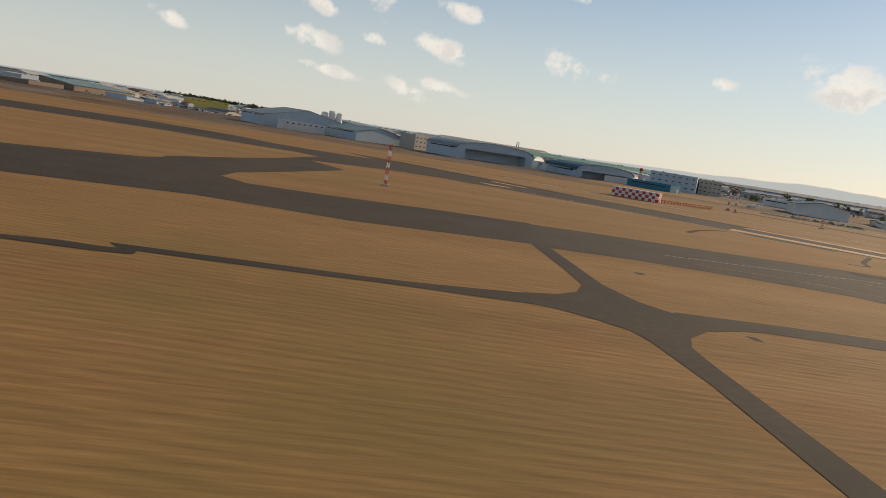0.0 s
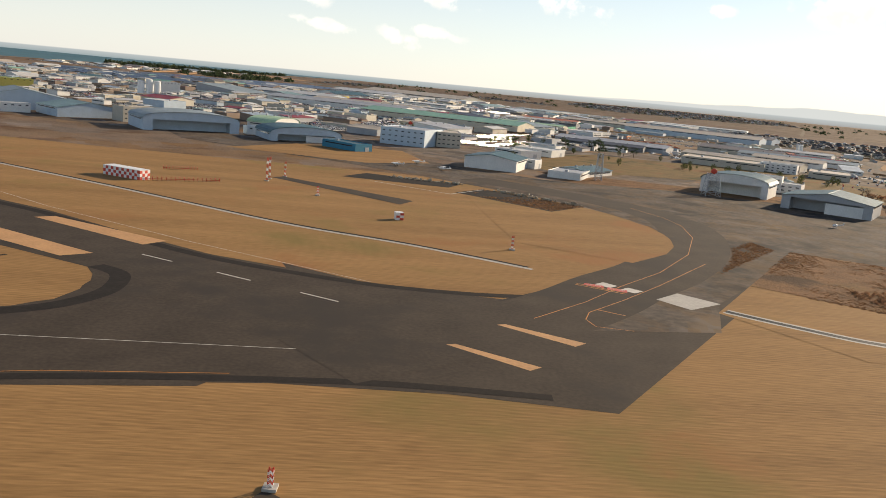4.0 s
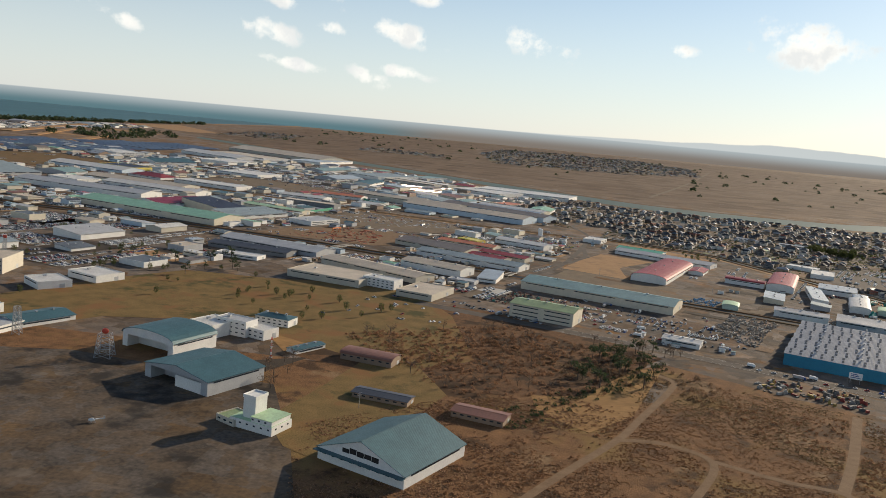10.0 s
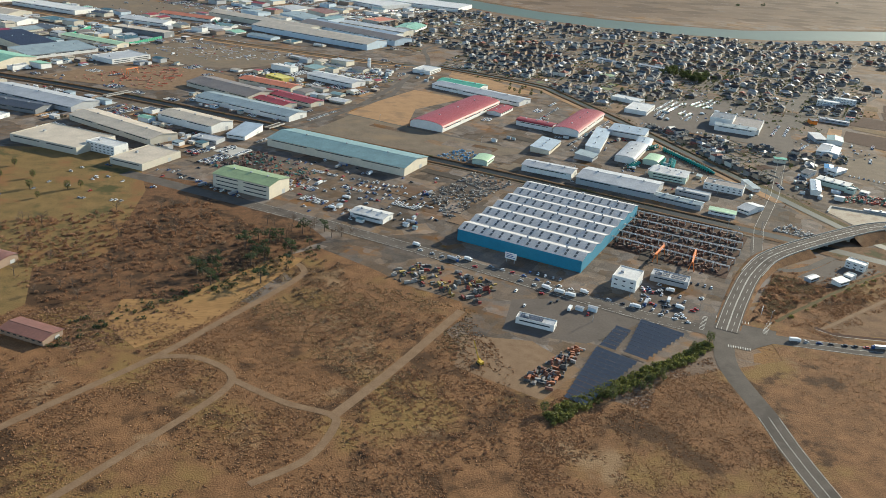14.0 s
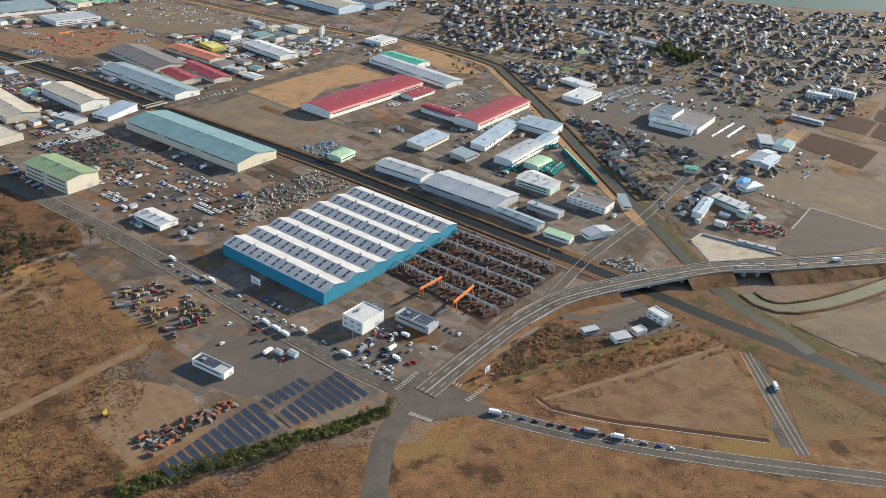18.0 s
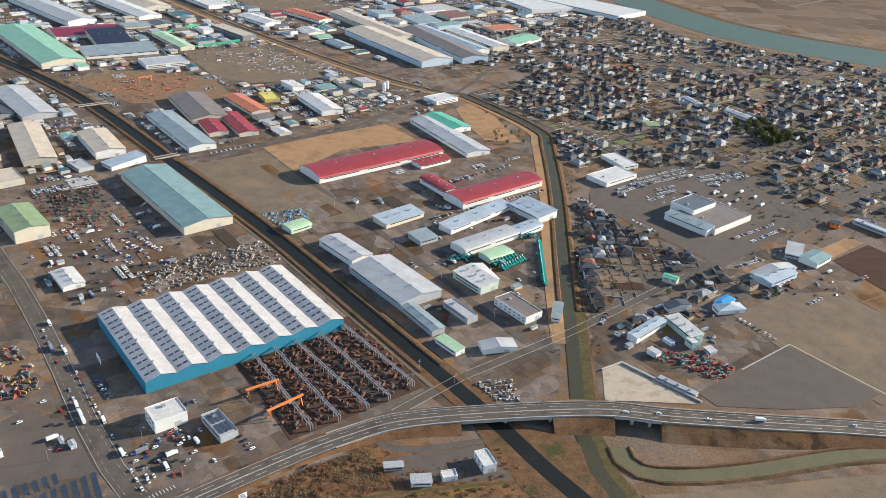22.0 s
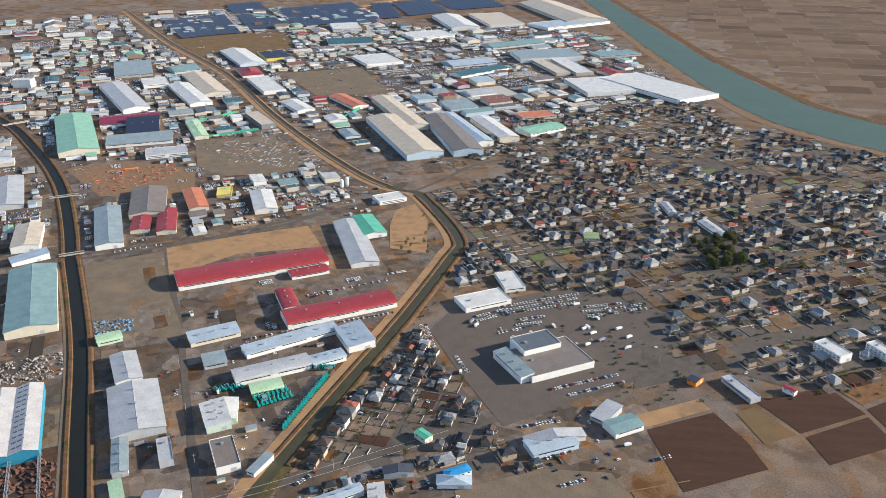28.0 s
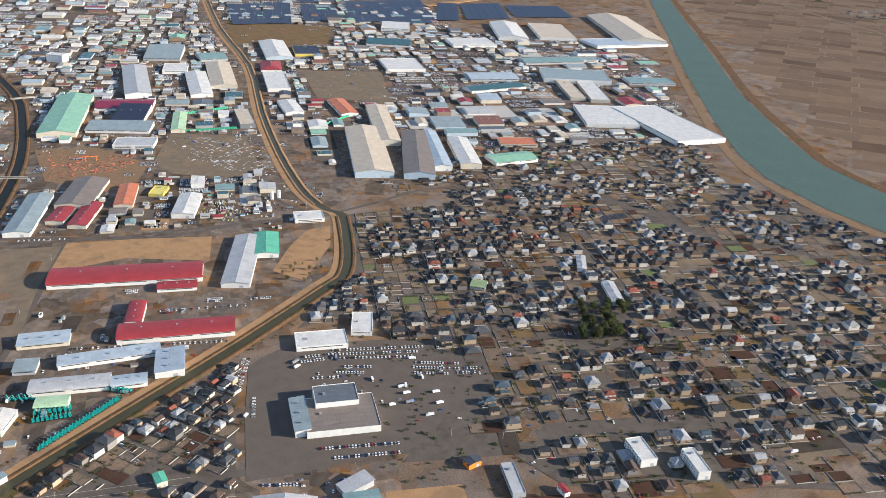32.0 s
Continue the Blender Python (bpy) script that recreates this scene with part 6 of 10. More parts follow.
def car(i):
    """A small parked car; kinds: hatchback, van and saloon."""
    top = new("car")
    l, w = (3.9 * S, 4.3 * S, 4.5 * S)[i % 3], 1.72 * S
    tall = (1.55, 1.9, 1.45)[i % 3] * S
    bm = bmesh.new()
    prof = [(-l / 2, 0.25 * S), (-l / 2, 0.8 * S), (-l * 0.44, 0.9 * S), (l * 0.28, 0.92 * S), (l * 0.48, 0.72 * S), (l / 2, 0.5 * S), (l / 2, 0.25 * S)]
    a = [bm.verts.new((x, -w / 2, z)) for x, z in prof]
    b = [bm.verts.new((x, w / 2, z)) for x, z in prof]
    bm.faces.new(a), bm.faces.new(b[::-1])
    for k in range(len(prof)):
        j = (k + 1) % len(prof)
        bm.faces.new((a[k], b[k], b[j], a[j]))
    paint = CAR_PAINTS[(0, 0, 1, 2, 0, 1, 3, 0, 4, 2)[i % 10]]
    part("body", bm, paint, top)
    bm = bmesh.new()
    x0, x1, r0, r1 = -l * (0.47, 0.49, 0.36)[i % 3], l * 0.27, -l * (0.4, 0.46, 0.22)[i % 3], l * 0.08
    lo = [bm.verts.new(p) for p in ((x0, -w * 0.47, 0.89 * S), (x1, -w * 0.47, 0.89 * S), (x1, w * 0.47, 0.89 * S), (x0, w * 0.47, 0.89 * S))]
    hi = [bm.verts.new(p) for p in ((r0, -w * 0.4, tall - 0.03), (r1, -w * 0.4, tall - 0.03), (r1, w * 0.4, tall - 0.03), (r0, w * 0.4, tall - 0.03))]
    for k in range(4):
        bm.faces.new((lo[k], lo[(k + 1) % 4], hi[(k + 1) % 4], hi[k]))
    part("window_band", bm, GLASS, top)
    bm = bmesh.new()
    box(bm, r0 - 0.02, r1 + 0.02, -w * 0.42, w * 0.42, tall - 0.035, tall)
    part("roof", bm, paint, top)
    bm = bmesh.new()
    for x in (-l * 0.3, l * 0.31):
        bmesh.ops.create_cone(bm, cap_ends=True, segments=10, radius1=0.31 * S, radius2=0.31 * S, depth=w + 0.02, matrix=pose(x, 0, 0.31 * S, 90, 0, 0))
    part("wheel_set", bm, TYRE, top)
    return tagged(top, f"{CAR_WORDS[(0, 0, 1, 2, 0, 1, 3, 0, 4, 2)[i % 10]]} {('hatchback', 'minivan', 'saloon car')[i % 3]} parked on asphalt", "car", "parked cars")


def truck(i):
    top = new("truck")
    l, w = (8.5 * S, 11 * S, 7 * S)[i % 3], 2.4 * S
    bm = bmesh.new()
    box(bm, -l / 2, l / 2 - 1.9 * S, -w / 2, w / 2, 1.0 * S, 3.3 * S)
    part("cargo_box", bm, (WHITE_GLOSS, STEEL, WHITE_GLOSS)[i % 3], top)
    bm = bmesh.new()
    extrude_profile(bm, [(-w * 0.47, 0.5 * S), (w * 0.47, 0.5 * S), (w * 0.47, 2.4 * S), (w * 0.4, 2.6 * S), (-w * 0.4, 2.6 * S), (-w * 0.47, 2.4 * S)], l / 2 - 1.75 * S, l / 2)
    part("cab", bm, CAR_PAINTS[(0, 3, 0)[i % 3]], top)
    bm = bmesh.new()
    box(bm, l / 2 - 0.02, l / 2 + 0.02, -w * 0.4, w * 0.4, 1.5 * S, 2.3 * S)
    part("windscreen", bm, GLASS, top)
    bm = bmesh.new()
    box(bm, -l / 2, l / 2 - 0.3, -w * 0.35, w * 0.35, 0.6 * S, 0.98 * S)
    part("chassis", bm, TYRE, top)
    bm = bmesh.new()
    for x in (-l * 0.33, -l * 0.22, l * 0.36):
        bmesh.ops.create_cone(bm, cap_ends=True, segments=10, radius1=0.48 * S, radius2=0.48 * S, depth=w, matrix=pose(x, 0, 0.48 * S, 90, 0, 0))
    part("wheel_set", bm, TYRE, top)
    return tagged(top, f"{('white', 'grey', 'white')[i % 3]} box lorry with a {('white', 'blue', 'white')[i % 3]} cab", "truck", "lorries")


CAR_KINDS, TRUCK_KINDS, CAR_REST, CAR_COUNT = {}, {}, [], [0]


def place_car(x, y, rot, k, z=0.0, lorry=False):
    TAKEN_CARS.append((x, y))
    if lorry:
        kinds, make = TRUCK_KINDS, truck
        k = k % 3
    else:
        kinds, make = CAR_KINDS, car
        if CAR_COUNT[0] >= 236:
            CAR_REST.append((x, y, rot, k, z))
            return
        CAR_COUNT[0] += 1
        k = k % 30
    m = pose(x, y, z, 0, 0, rot)
    if k not in kinds:
        kinds[k] = make(k)
        kinds[k].matrix_basis = m
    else:
        copy_thing(kinds[k], m)


TAKEN_CARS = []


def car_row(x0, y0, x1, y1, n, turn=90, seed=0, gaps=0.12, z=0.0, lorries=0.0, pale=0.0):
    """Parked cars side by side (turn 90) or in a queue (turn 0) along a line."""
    rnd = random.Random(seed + int(x0 * 7 + y0))
    a = math.degrees(math.atan2(y1 - y0, x1 - x0))
    for i in range(n):
        if rnd.random() < gaps:
            continue
        f = (i + 0.5) / n + rnd.uniform(-0.1, 0.1) / n
        place_car(x0 + (x1 - x0) * f, y0 + (y1 - y0) * f, a + turn + rnd.choice((0, 180)) + rnd.uniform(-3, 3), rnd.choice((0, 1, 4, 7, 10, 11, 14, 17, 21, 24)) if rnd.random() < pale else rnd.randrange(30), z, rnd.random() < lorries)


def car_scatter(outline, n, angle, seed=0, lorries=0.08):
    rnd = random.Random(seed)
    xs, ys = [p[0] for p in outline], [p[1] for p in outline]
    tries = 0
    while n > 0 and tries < 4000:
        tries += 1
        x, y = rnd.uniform(min(xs), max(xs)), rnd.uniform(min(ys), max(ys))
        if inside(x, y, outline) and free(x, y, 0.5) and all(math.hypot(x - a, y - b) > 1.3 for a, b in TAKEN_CARS[-250:]):
            place_car(x, y, angle + rnd.choice((0, 90, 180, 270)) + rnd.uniform(-5, 5), rnd.randrange(30), 0.0, rnd.random() < lorries)
            n -= 1


def car_blocks(outline, n, angle, seed=0):
    """Blocks of parked cars in rows on open yards."""
    rnd = random.Random(seed)
    xs, ys = [p[0] for p in outline], [p[1] for p in outline]
    for _ in range(n * 10):
        if n <= 0:
            return
        x, y = rnd.uniform(min(xs), max(xs)), rnd.uniform(min(ys), max(ys))
        rows, length = rnd.randrange(1, 4), rnd.randrange(5, 15)
        a = radians(angle + rnd.choice((0, 90)))
        c, s = math.cos(a), math.sin(a)
        if not inside(x, y, outline) or not all(free(x + u * c - v * s, y + u * s + v * c, 0.6) for u in (0, length * 0.6, length * 1.15) for v in (0, rows * 3.0)):
            continue
        n -= 1
        pale = rnd.random() < 0.6
        for r in range(rows):
            for k in range(length):
                if rnd.random() < 0.85:
                    kind = rnd.choice((0, 1, 4, 7, 10, 11)) if pale and rnd.random() < 0.7 else rnd.randrange(30)
                    u, v = k * 1.08 + rnd.uniform(-0.1, 0.1), r * 2.9 + rnd.uniform(-0.15, 0.15)
                    place_car(x + u * c - v * s, y + u * s + v * c, math.degrees(a) + 90 + rnd.choice((0, 180)), kind)
        take(x + (length * 0.54) * c - rows * 1.4 * s, y + (length * 0.54) * s + rows * 1.4 * c, math.degrees(a), length * 1.1, rows * 2.9, 0.2)


def build_rest_of_cars():
    bm = bmesh.new()
    for x, y, rot, k, z in CAR_REST:
        c, s = math.cos(radians(rot)), math.sin(radians(rot))
        l, w = (3.9 * S, 4.3 * S, 4.5 * S)[k % 3], 1.72 * S
        mi = (0, 0, 1, 2, 0, 1, 3, 0, 4, 2)[k % 10]
        for x0, x1, t0, t1, hw, hz, lo, m in ((-l / 2, l / 2, -l / 2, l * 0.47, w / 2, 0.85 * S, 0.1, mi), (-l * 0.42, l * 0.26, -l * 0.34, l * 0.08, w * 0.42, 1.5 * S, 0.85 * S, 5), (-l * 0.34, l * 0.08, -l * 0.34, l * 0.08, w * 0.42, 1.54 * S, 1.5 * S, mi)):
            put = lambda px, py, pz: bm.verts.new((x + px * c - py * s, y + px * s + py * c, z + pz))  # noqa: E731
            a = [put(*p, lo) for p in ((x0, -hw), (x1, -hw), (x1, hw), (x0, hw))]
            b = [put(*p, hz) for p in ((t0, -hw), (t1, -hw), (t1, hw), (t0, hw))]
            for q in range(4):
                bm.faces.new((a[q], a[(q + 1) % 4], b[(q + 1) % 4], b[q])).material_index = m
            bm.faces.new(b).material_index = m
    tagged(obj("parked_cars", bm, CAR_PAINTS + [GLASS]), "many parked cars in white, silver and dark paint", "cars", kind="stuff")


def clutter(outline, n, colours, size, label, category="clutter", seed=0, long=2.5, high=0.8):
    """Stacked goods and scrap in a yard, too mixed to count."""
    rnd = random.Random(seed)
    xs, ys = [p[0] for p in outline], [p[1] for p in outline]
    ang = rnd.uniform(0, 90)
    bm = bmesh.new()
    mats = [mat("goods_%d_%d_%d" % tuple(int(c * 100) for c in rgb), rgb, 0.75, vary=0.2, size=1.0, grain=0.2, island=0.3) for rgb in colours]
    done = 0
    for _ in range(n * 8):
        if done >= n:
            break
        x, y = rnd.uniform(min(xs), max(xs)), rnd.uniform(min(ys), max(ys))
        if not inside(x, y, outline) or not free(x, y):
            continue
        done += 1
        a = radians(ang + rnd.choice((0, 90)) + rnd.uniform(-12, 12))
        l, w, h = size * rnd.uniform(0.5, long), size * rnd.uniform(0.3, 0.9), size * high * rnd.uniform(0.3, 1.3)
        k = rnd.randrange(len(mats))
        z = 0.05
        for _ in range(rnd.choice((1, 1, 2))):
            c, s = math.cos(a), math.sin(a)
            prism(bm, [(x + px * c - py * s, y + px * s + py * c) for px, py in ((-l / 2, -w / 2), (l / 2, -w / 2), (l / 2, w / 2), (-l / 2, w / 2))], z, z + h, k)
            z, l, w, h, a = z + h, l * 0.7, w * 0.7, h * 0.7, a + rnd.uniform(-0.3, 0.3)
    return tagged(obj(category.replace(" ", "_"), bm, mats), label, category, kind="stuff")


def tufts(outline, n, material, label, low=0.25, high=0.7, seed=0, name="dry_grass", leaf=0.16):
    """Clumps of blades over a stretch of ground, gathered in uneven drifts."""
    rnd = random.Random(seed)
    xs, ys = [p[0] for p in outline], [p[1] for p in outline]
    verts, faces = [], []
    k = 0
    for _ in range(n * 4):
        if k >= n:
            break
        x, y = rnd.uniform(min(xs), max(xs)), rnd.uniform(min(ys), max(ys))
        if noise.noise(Vector((x * 0.045, y * 0.045, seed))) + 0.5 * noise.noise(Vector((x * 0.2, y * 0.2, seed))) < rnd.uniform(-0.35, 0.25):
            continue
        if not inside(x, y, outline) or not free(x, y, 0.1):
            continue
        k += 1
        h = rnd.uniform(low, high)
        for _ in range(4):
            a, t = rnd.uniform(0, 6.3), rnd.uniform(0.7, 1.8) * h
            bx, by = x + rnd.uniform(-0.4, 0.4), y + rnd.uniform(-0.4, 0.4)
            c, s = math.cos(a), math.sin(a)
            i = len(verts)
            w = leaf * rnd.uniform(0.8, 2.0)
            verts += [(bx - c * w, by - s * w, 0.02), (bx + c * w, by + s * w, 0.02), (bx - s * t + c * w * 0.6, by + c * t + s * w * 0.6, h), (bx - s * t - c * w * 0.6, by + c * t - s * w * 0.6, h * 0.93)]
            faces.append((i, i + 1, i + 2, i + 3))
    me = bpy.data.meshes.new(name)
    me.from_pydata(verts, [], faces)
    me.materials.append(material)
    return tagged(new(name, me), label, "grass" if "grass" in name else name.replace("_", " "), kind="stuff")


def tree(kind, i):
    """kind: bare (a leafless broadleaf), pine or bush."""
    rnd = random.Random(i * 13 + len(kind))
    top = new({"bare": "bare_tree", "pine": "pine_tree", "bush": "evergreen_tree", "evergreen": "evergreen_tree"}[kind])
    h = {"bare": 3.6, "pine": 5.2, "bush": 3.0, "evergreen": 5.6}[kind] * rnd.uniform(0.8, 1.25)
    bm = bmesh.new()
    bmesh.ops.create_cone(bm, cap_ends=True, segments=7, radius1=0.035 * h, radius2=0.012 * h, depth=h * 0.85, matrix=pose(0, 0, h * 0.425))
    ends = []
    for _ in range(16 if kind == "bare" else 10):
        z = h * rnd.uniform(0.3, 0.82)
        a = rnd.uniform(0, 6.3)
        r = h * rnd.uniform(0.18, 0.36)
        e = (math.cos(a) * r, math.sin(a) * r, z + h * rnd.uniform(0.05, 0.25))
        beam(bm, (0, 0, z), e, 0.012 * h)
        ends.append(e)
        if kind == "bare":
            for _ in range(4):
                b = a + rnd.uniform(-0.9, 0.9)
                q = rnd.uniform(0.1, 0.2) * h
                beam(bm, [v * 0.75 for v in e[:2]] + [e[2] - 0.05 * h], (e[0] + math.cos(b) * q, e[1] + math.sin(b) * q, e[2] + q * 0.7), 0.006 * h)
    part("trunk", bm, BARK, top)
    verts, faces = [], []
    for _ in range({"bare": 150, "pine": 420, "bush": 420, "evergreen": 900}[kind]):
        if kind in ("bush", "evergreen"):
            v = Vector((rnd.gauss(0, 1), rnd.gauss(0, 1), rnd.gauss(0, 1))).normalized() * rnd.uniform(0.55, 1.0)
            lump = 1 + 0.35 * noise.noise(v * 2.2 + Vector((i * 3.1, 0, 0)))
            p = Vector((v.x * h * 0.34 * lump, v.y * h * 0.34 * lump, h * 0.56 + v.z * h * 0.42 * lump))
        else:
            e = rnd.choice(ends)
            sp = 0.16 if kind == "pine" else 0.2
            p = Vector(e) + Vector((rnd.gauss(0, sp), rnd.gauss(0, sp), rnd.gauss(0, sp * 0.6))) * h * 0.5
        w = h * rnd.uniform(0.02, 0.05) * (0.55 if kind == "bare" else 1)
        u = Vector((rnd.gauss(0, 1), rnd.gauss(0, 1), rnd.gauss(0, 1))).normalized()
        t = u.orthogonal().normalized() * w
        s = u.cross(t)
        k = len(verts)
        verts += [p + t, p + s, p - t, p - s * 0.6]
        faces.append((k, k + 1, k + 2, k + 3))
    me = bpy.data.meshes.new("crown")
    me.from_pydata(verts, [], faces)
    me.materials.append({"bare": TWIGS, "pine": NEEDLES, "bush": HEDGE, "evergreen": HEDGE}[kind])
    crown = new("crown", me)
    crown.parent = top
    return tagged(top, {"bare": "leafless winter tree with brown twigs", "pine": "dark green pine with an open crown", "bush": "dense yellow-green evergreen tree", "evergreen": "tall dense dark green broadleaf evergreen"}[kind], "tree", "trees of the district")


TREE_KINDS = {}


def grove(outline, kind, n, seed=0, clear=True):
    rnd = random.Random(seed)
    xs, ys = [p[0] for p in outline], [p[1] for p in outline]
    for _ in range(n * 6):
        if n <= 0:
            return
        x, y = rnd.uniform(min(xs), max(xs)), rnd.uniform(min(ys), max(ys))
        if not inside(x, y, outline) or (clear and not free(x, y, 0.3)):
            continue
        n -= 1
        k = (kind, rnd.randrange(5))
        m = pose(x, y, 0, 0, 0, rnd.uniform(0, 360))
        if k not in TREE_KINDS:
            TREE_KINDS[k] = tree(*k)
            TREE_KINDS[k].matrix_basis = m
        else:
            copy_thing(TREE_KINDS[k], m @ Matrix.Scale(rnd.uniform(0.7, 1.25), 4))


def sheds(outline, n, angle, seed=0, low=2.5, high=8.0):
    """Small works buildings that fill the yards."""
    rnd = random.Random(seed)
    xs, ys = [p[0] for p in outline], [p[1] for p in outline]
    for _ in range(n * 12):
        if n <= 0:
            return
        x, y = rnd.uniform(min(xs), max(xs)), rnd.uniform(min(ys), max(ys))
        L = rnd.uniform(low, high)
        W = L * rnd.uniform(0.4, 0.7)
        if not inside(x, y, outline) or not free(x, y, L * 0.55):
            continue
        n -= 1
        shed(x, y, angle + rnd.choice((0, 90)) + rnd.uniform(-3, 3), L, W, min(rnd.uniform(1.1, 2.4), 0.45 * W + 0.6), rnd.choice(("gable", "mono", "flat", "gable")), rnd.choice(("white", "white", "beige", "grey", "cream", "pale_blue")), rnd.choice(("white", "lightgrey", "grey", "lightblue", "tan", "blue", "brown", "teal")), wins=0, name=rnd.choice(("workshop", "shed", "works_office")))


WORKS_LOTS, WORKS_MASS = [], []
WORKS_ROOFS = ("white", "white", "lightgrey", "lightgrey", "lightgrey", "grey", "grey", "lightgrey", "tan", "tan", "blue", "dark", "brown", "grey", "slate", "tan", "white", "lightblue", "rust", "teal", "lightgrey", "brown", "red", "green")
WORKS_WALLS = ("white", "beige", "grey", "cream", "white", "brown", "pale_blue", "beige")


def works(outline, angle, step, seed, single=0, keep=0.8, low=0.5, high=0.88):
    """Works plots between yards and lanes; the first few of each stretch stand as buildings of their own."""
    rnd = random.Random(seed)
    c, s = math.cos(radians(angle)), math.sin(radians(angle))
    us, vs = [x * c + y * s for x, y in outline], [y * c - x * s for x, y in outline]
    at = lambda p, q: (p * c - q * s, p * s + q * c)  # noqa: E731
    plots = []

    def cut(u0, u1, v0, v1):
        a, b = u1 - u0, v1 - v0
        u, v = (u0 + u1) / 2, (v0 + v1) / 2
        if max(a, b) < step * rnd.uniform(1.0, 2.6):
            ring = [at(u0, v0), at(u1, v0), at(u1, v1), at(u0, v1)]
            mids = [at(u, v0), at(u1, v), at(u, v1), at(u0, v)]
            if inside(*at(u, v), outline) and not any(inside(*q, k) for k in KEEP_OUT for q in ring) and free(*at(u, v), min(a, b) * 0.4) and all(free(*q, 0.2) for q in ring + mids):
                plots.append((u0, u1, v0, v1, ring))
                return
            if max(a, b) < step * 0.75:
                return
        gap = 3.2 if max(a, b) > step * 5 else 1.2 if rnd.random() < 0.6 else 0.3
        f = rnd.uniform(0.36, 0.64)
        if a > b:
            m = u0 + a * f
            cut(u0, m - gap / 2, v0, v1)
            cut(m + gap / 2, u1, v0, v1)
        else:
            m = v0 + b * f
            cut(u0, u1, v0, m - gap / 2)
            cut(u0, u1, m + gap / 2, v1)

    cut(min(us), max(us), min(vs), max(vs))
    plots.sort(key=lambda q: -q[4][0][0] + q[4][0][1] * 0.6)
    for u0, u1, v0, v1, ring in plots:
        a, b = u1 - u0, v1 - v0
        WORKS_LOTS.append((ring, rnd.choice((0, 0, 1, 1, 1, 2, 2, 3, 4, 5, 6))))
        if rnd.random() < 0.3:
            for _ in range(rnd.randrange(1, 5)):
                GARDEN.append((*at(rnd.choice((u0, u1)) + rnd.uniform(-0.4, 0.4), rnd.uniform(v0, v1)), rnd.uniform(0.4, 1.1)))
        if rnd.random() > keep:
            rows = max(1, int(b / 3.2))
            pale = rnd.random() < 0.5
            for r in range(rows):
                if rnd.random() < 0.7:
                    for k in range(int(a / 1.15)):
                        if rnd.random() < 0.8:
                            CAR_REST.append((*at(u0 + 0.7 + k * 1.12, v0 + 1.4 + r * 3.0), angle + 90 + rnd.choice((0, 180)), rnd.choice((0, 1, 4, 7)) if pale else rnd.randrange(30), 0.16))
            continue
        n = 2 if max(a, b) > 1.5 * min(a, b) and rnd.random() < 0.6 else 1
        for k in range(n):
            p0, p1, q0, q1 = u0, u1, v0, v1
            if n == 2:
                f = 0.42 + 0.16 * rnd.random()
                if a > b:
                    p0, p1 = (u0, u0 + a * f) if k == 0 else (u0 + a * f, u1)
                else:
                    q0, q1 = (v0, v0 + b * f) if k == 0 else (v0 + b * f, v1)
            la, lb = (p1 - p0) * rnd.uniform(low, high), (q1 - q0) * rnd.uniform(low, high)
            x, y = at(rnd.uniform(p0 + la / 2 + 0.4, p1 - la / 2 - 0.4), rnd.uniform(q0 + lb / 2 + 0.4, q1 - lb / 2 - 0.4))
            L, W, rot = (la, lb, angle) if la > lb else (lb, la, angle + 90)
            h = min(rnd.choice((1.3, 1.6, 2.0, 2.6, 3.2, 4.0)), 0.35 * W + 0.7)
            kind, wall, roof = rnd.choice(("gable", "gable", "flat", "mono")), rnd.choice(WORKS_WALLS), rnd.choice(WORKS_ROOFS)
            if single > 0 and L > step * 0.5:
                single -= 1
                shed(x, y, rot, L, W, h, kind, wall, roof, wins=0, doors=1, name="works_office" if L < 6 else "workshop")
                continue
            take(x, y, rot, L, W, 0.3)
            WORKS_MASS.append((x, y, rot, L, W, h, W * {"gable": rnd.choice((0.08, 0.13)), "mono": 0.0, "flat": 0.0}[kind], wall, roof))
            if rnd.random() < 0.5:
                e = rnd.choice((-1, 1)) * (W / 2 + min(1.0, W * 0.15))
                c2, s2 = math.cos(radians(rot)), math.sin(radians(rot))
                WORKS_MASS.append((x - e * s2, y + e * c2, rot, L * rnd.uniform(0.25, 0.6), min(2.0, W * 0.3), h * 0.55, 0.0, wall, rnd.choice(WORKS_ROOFS)))


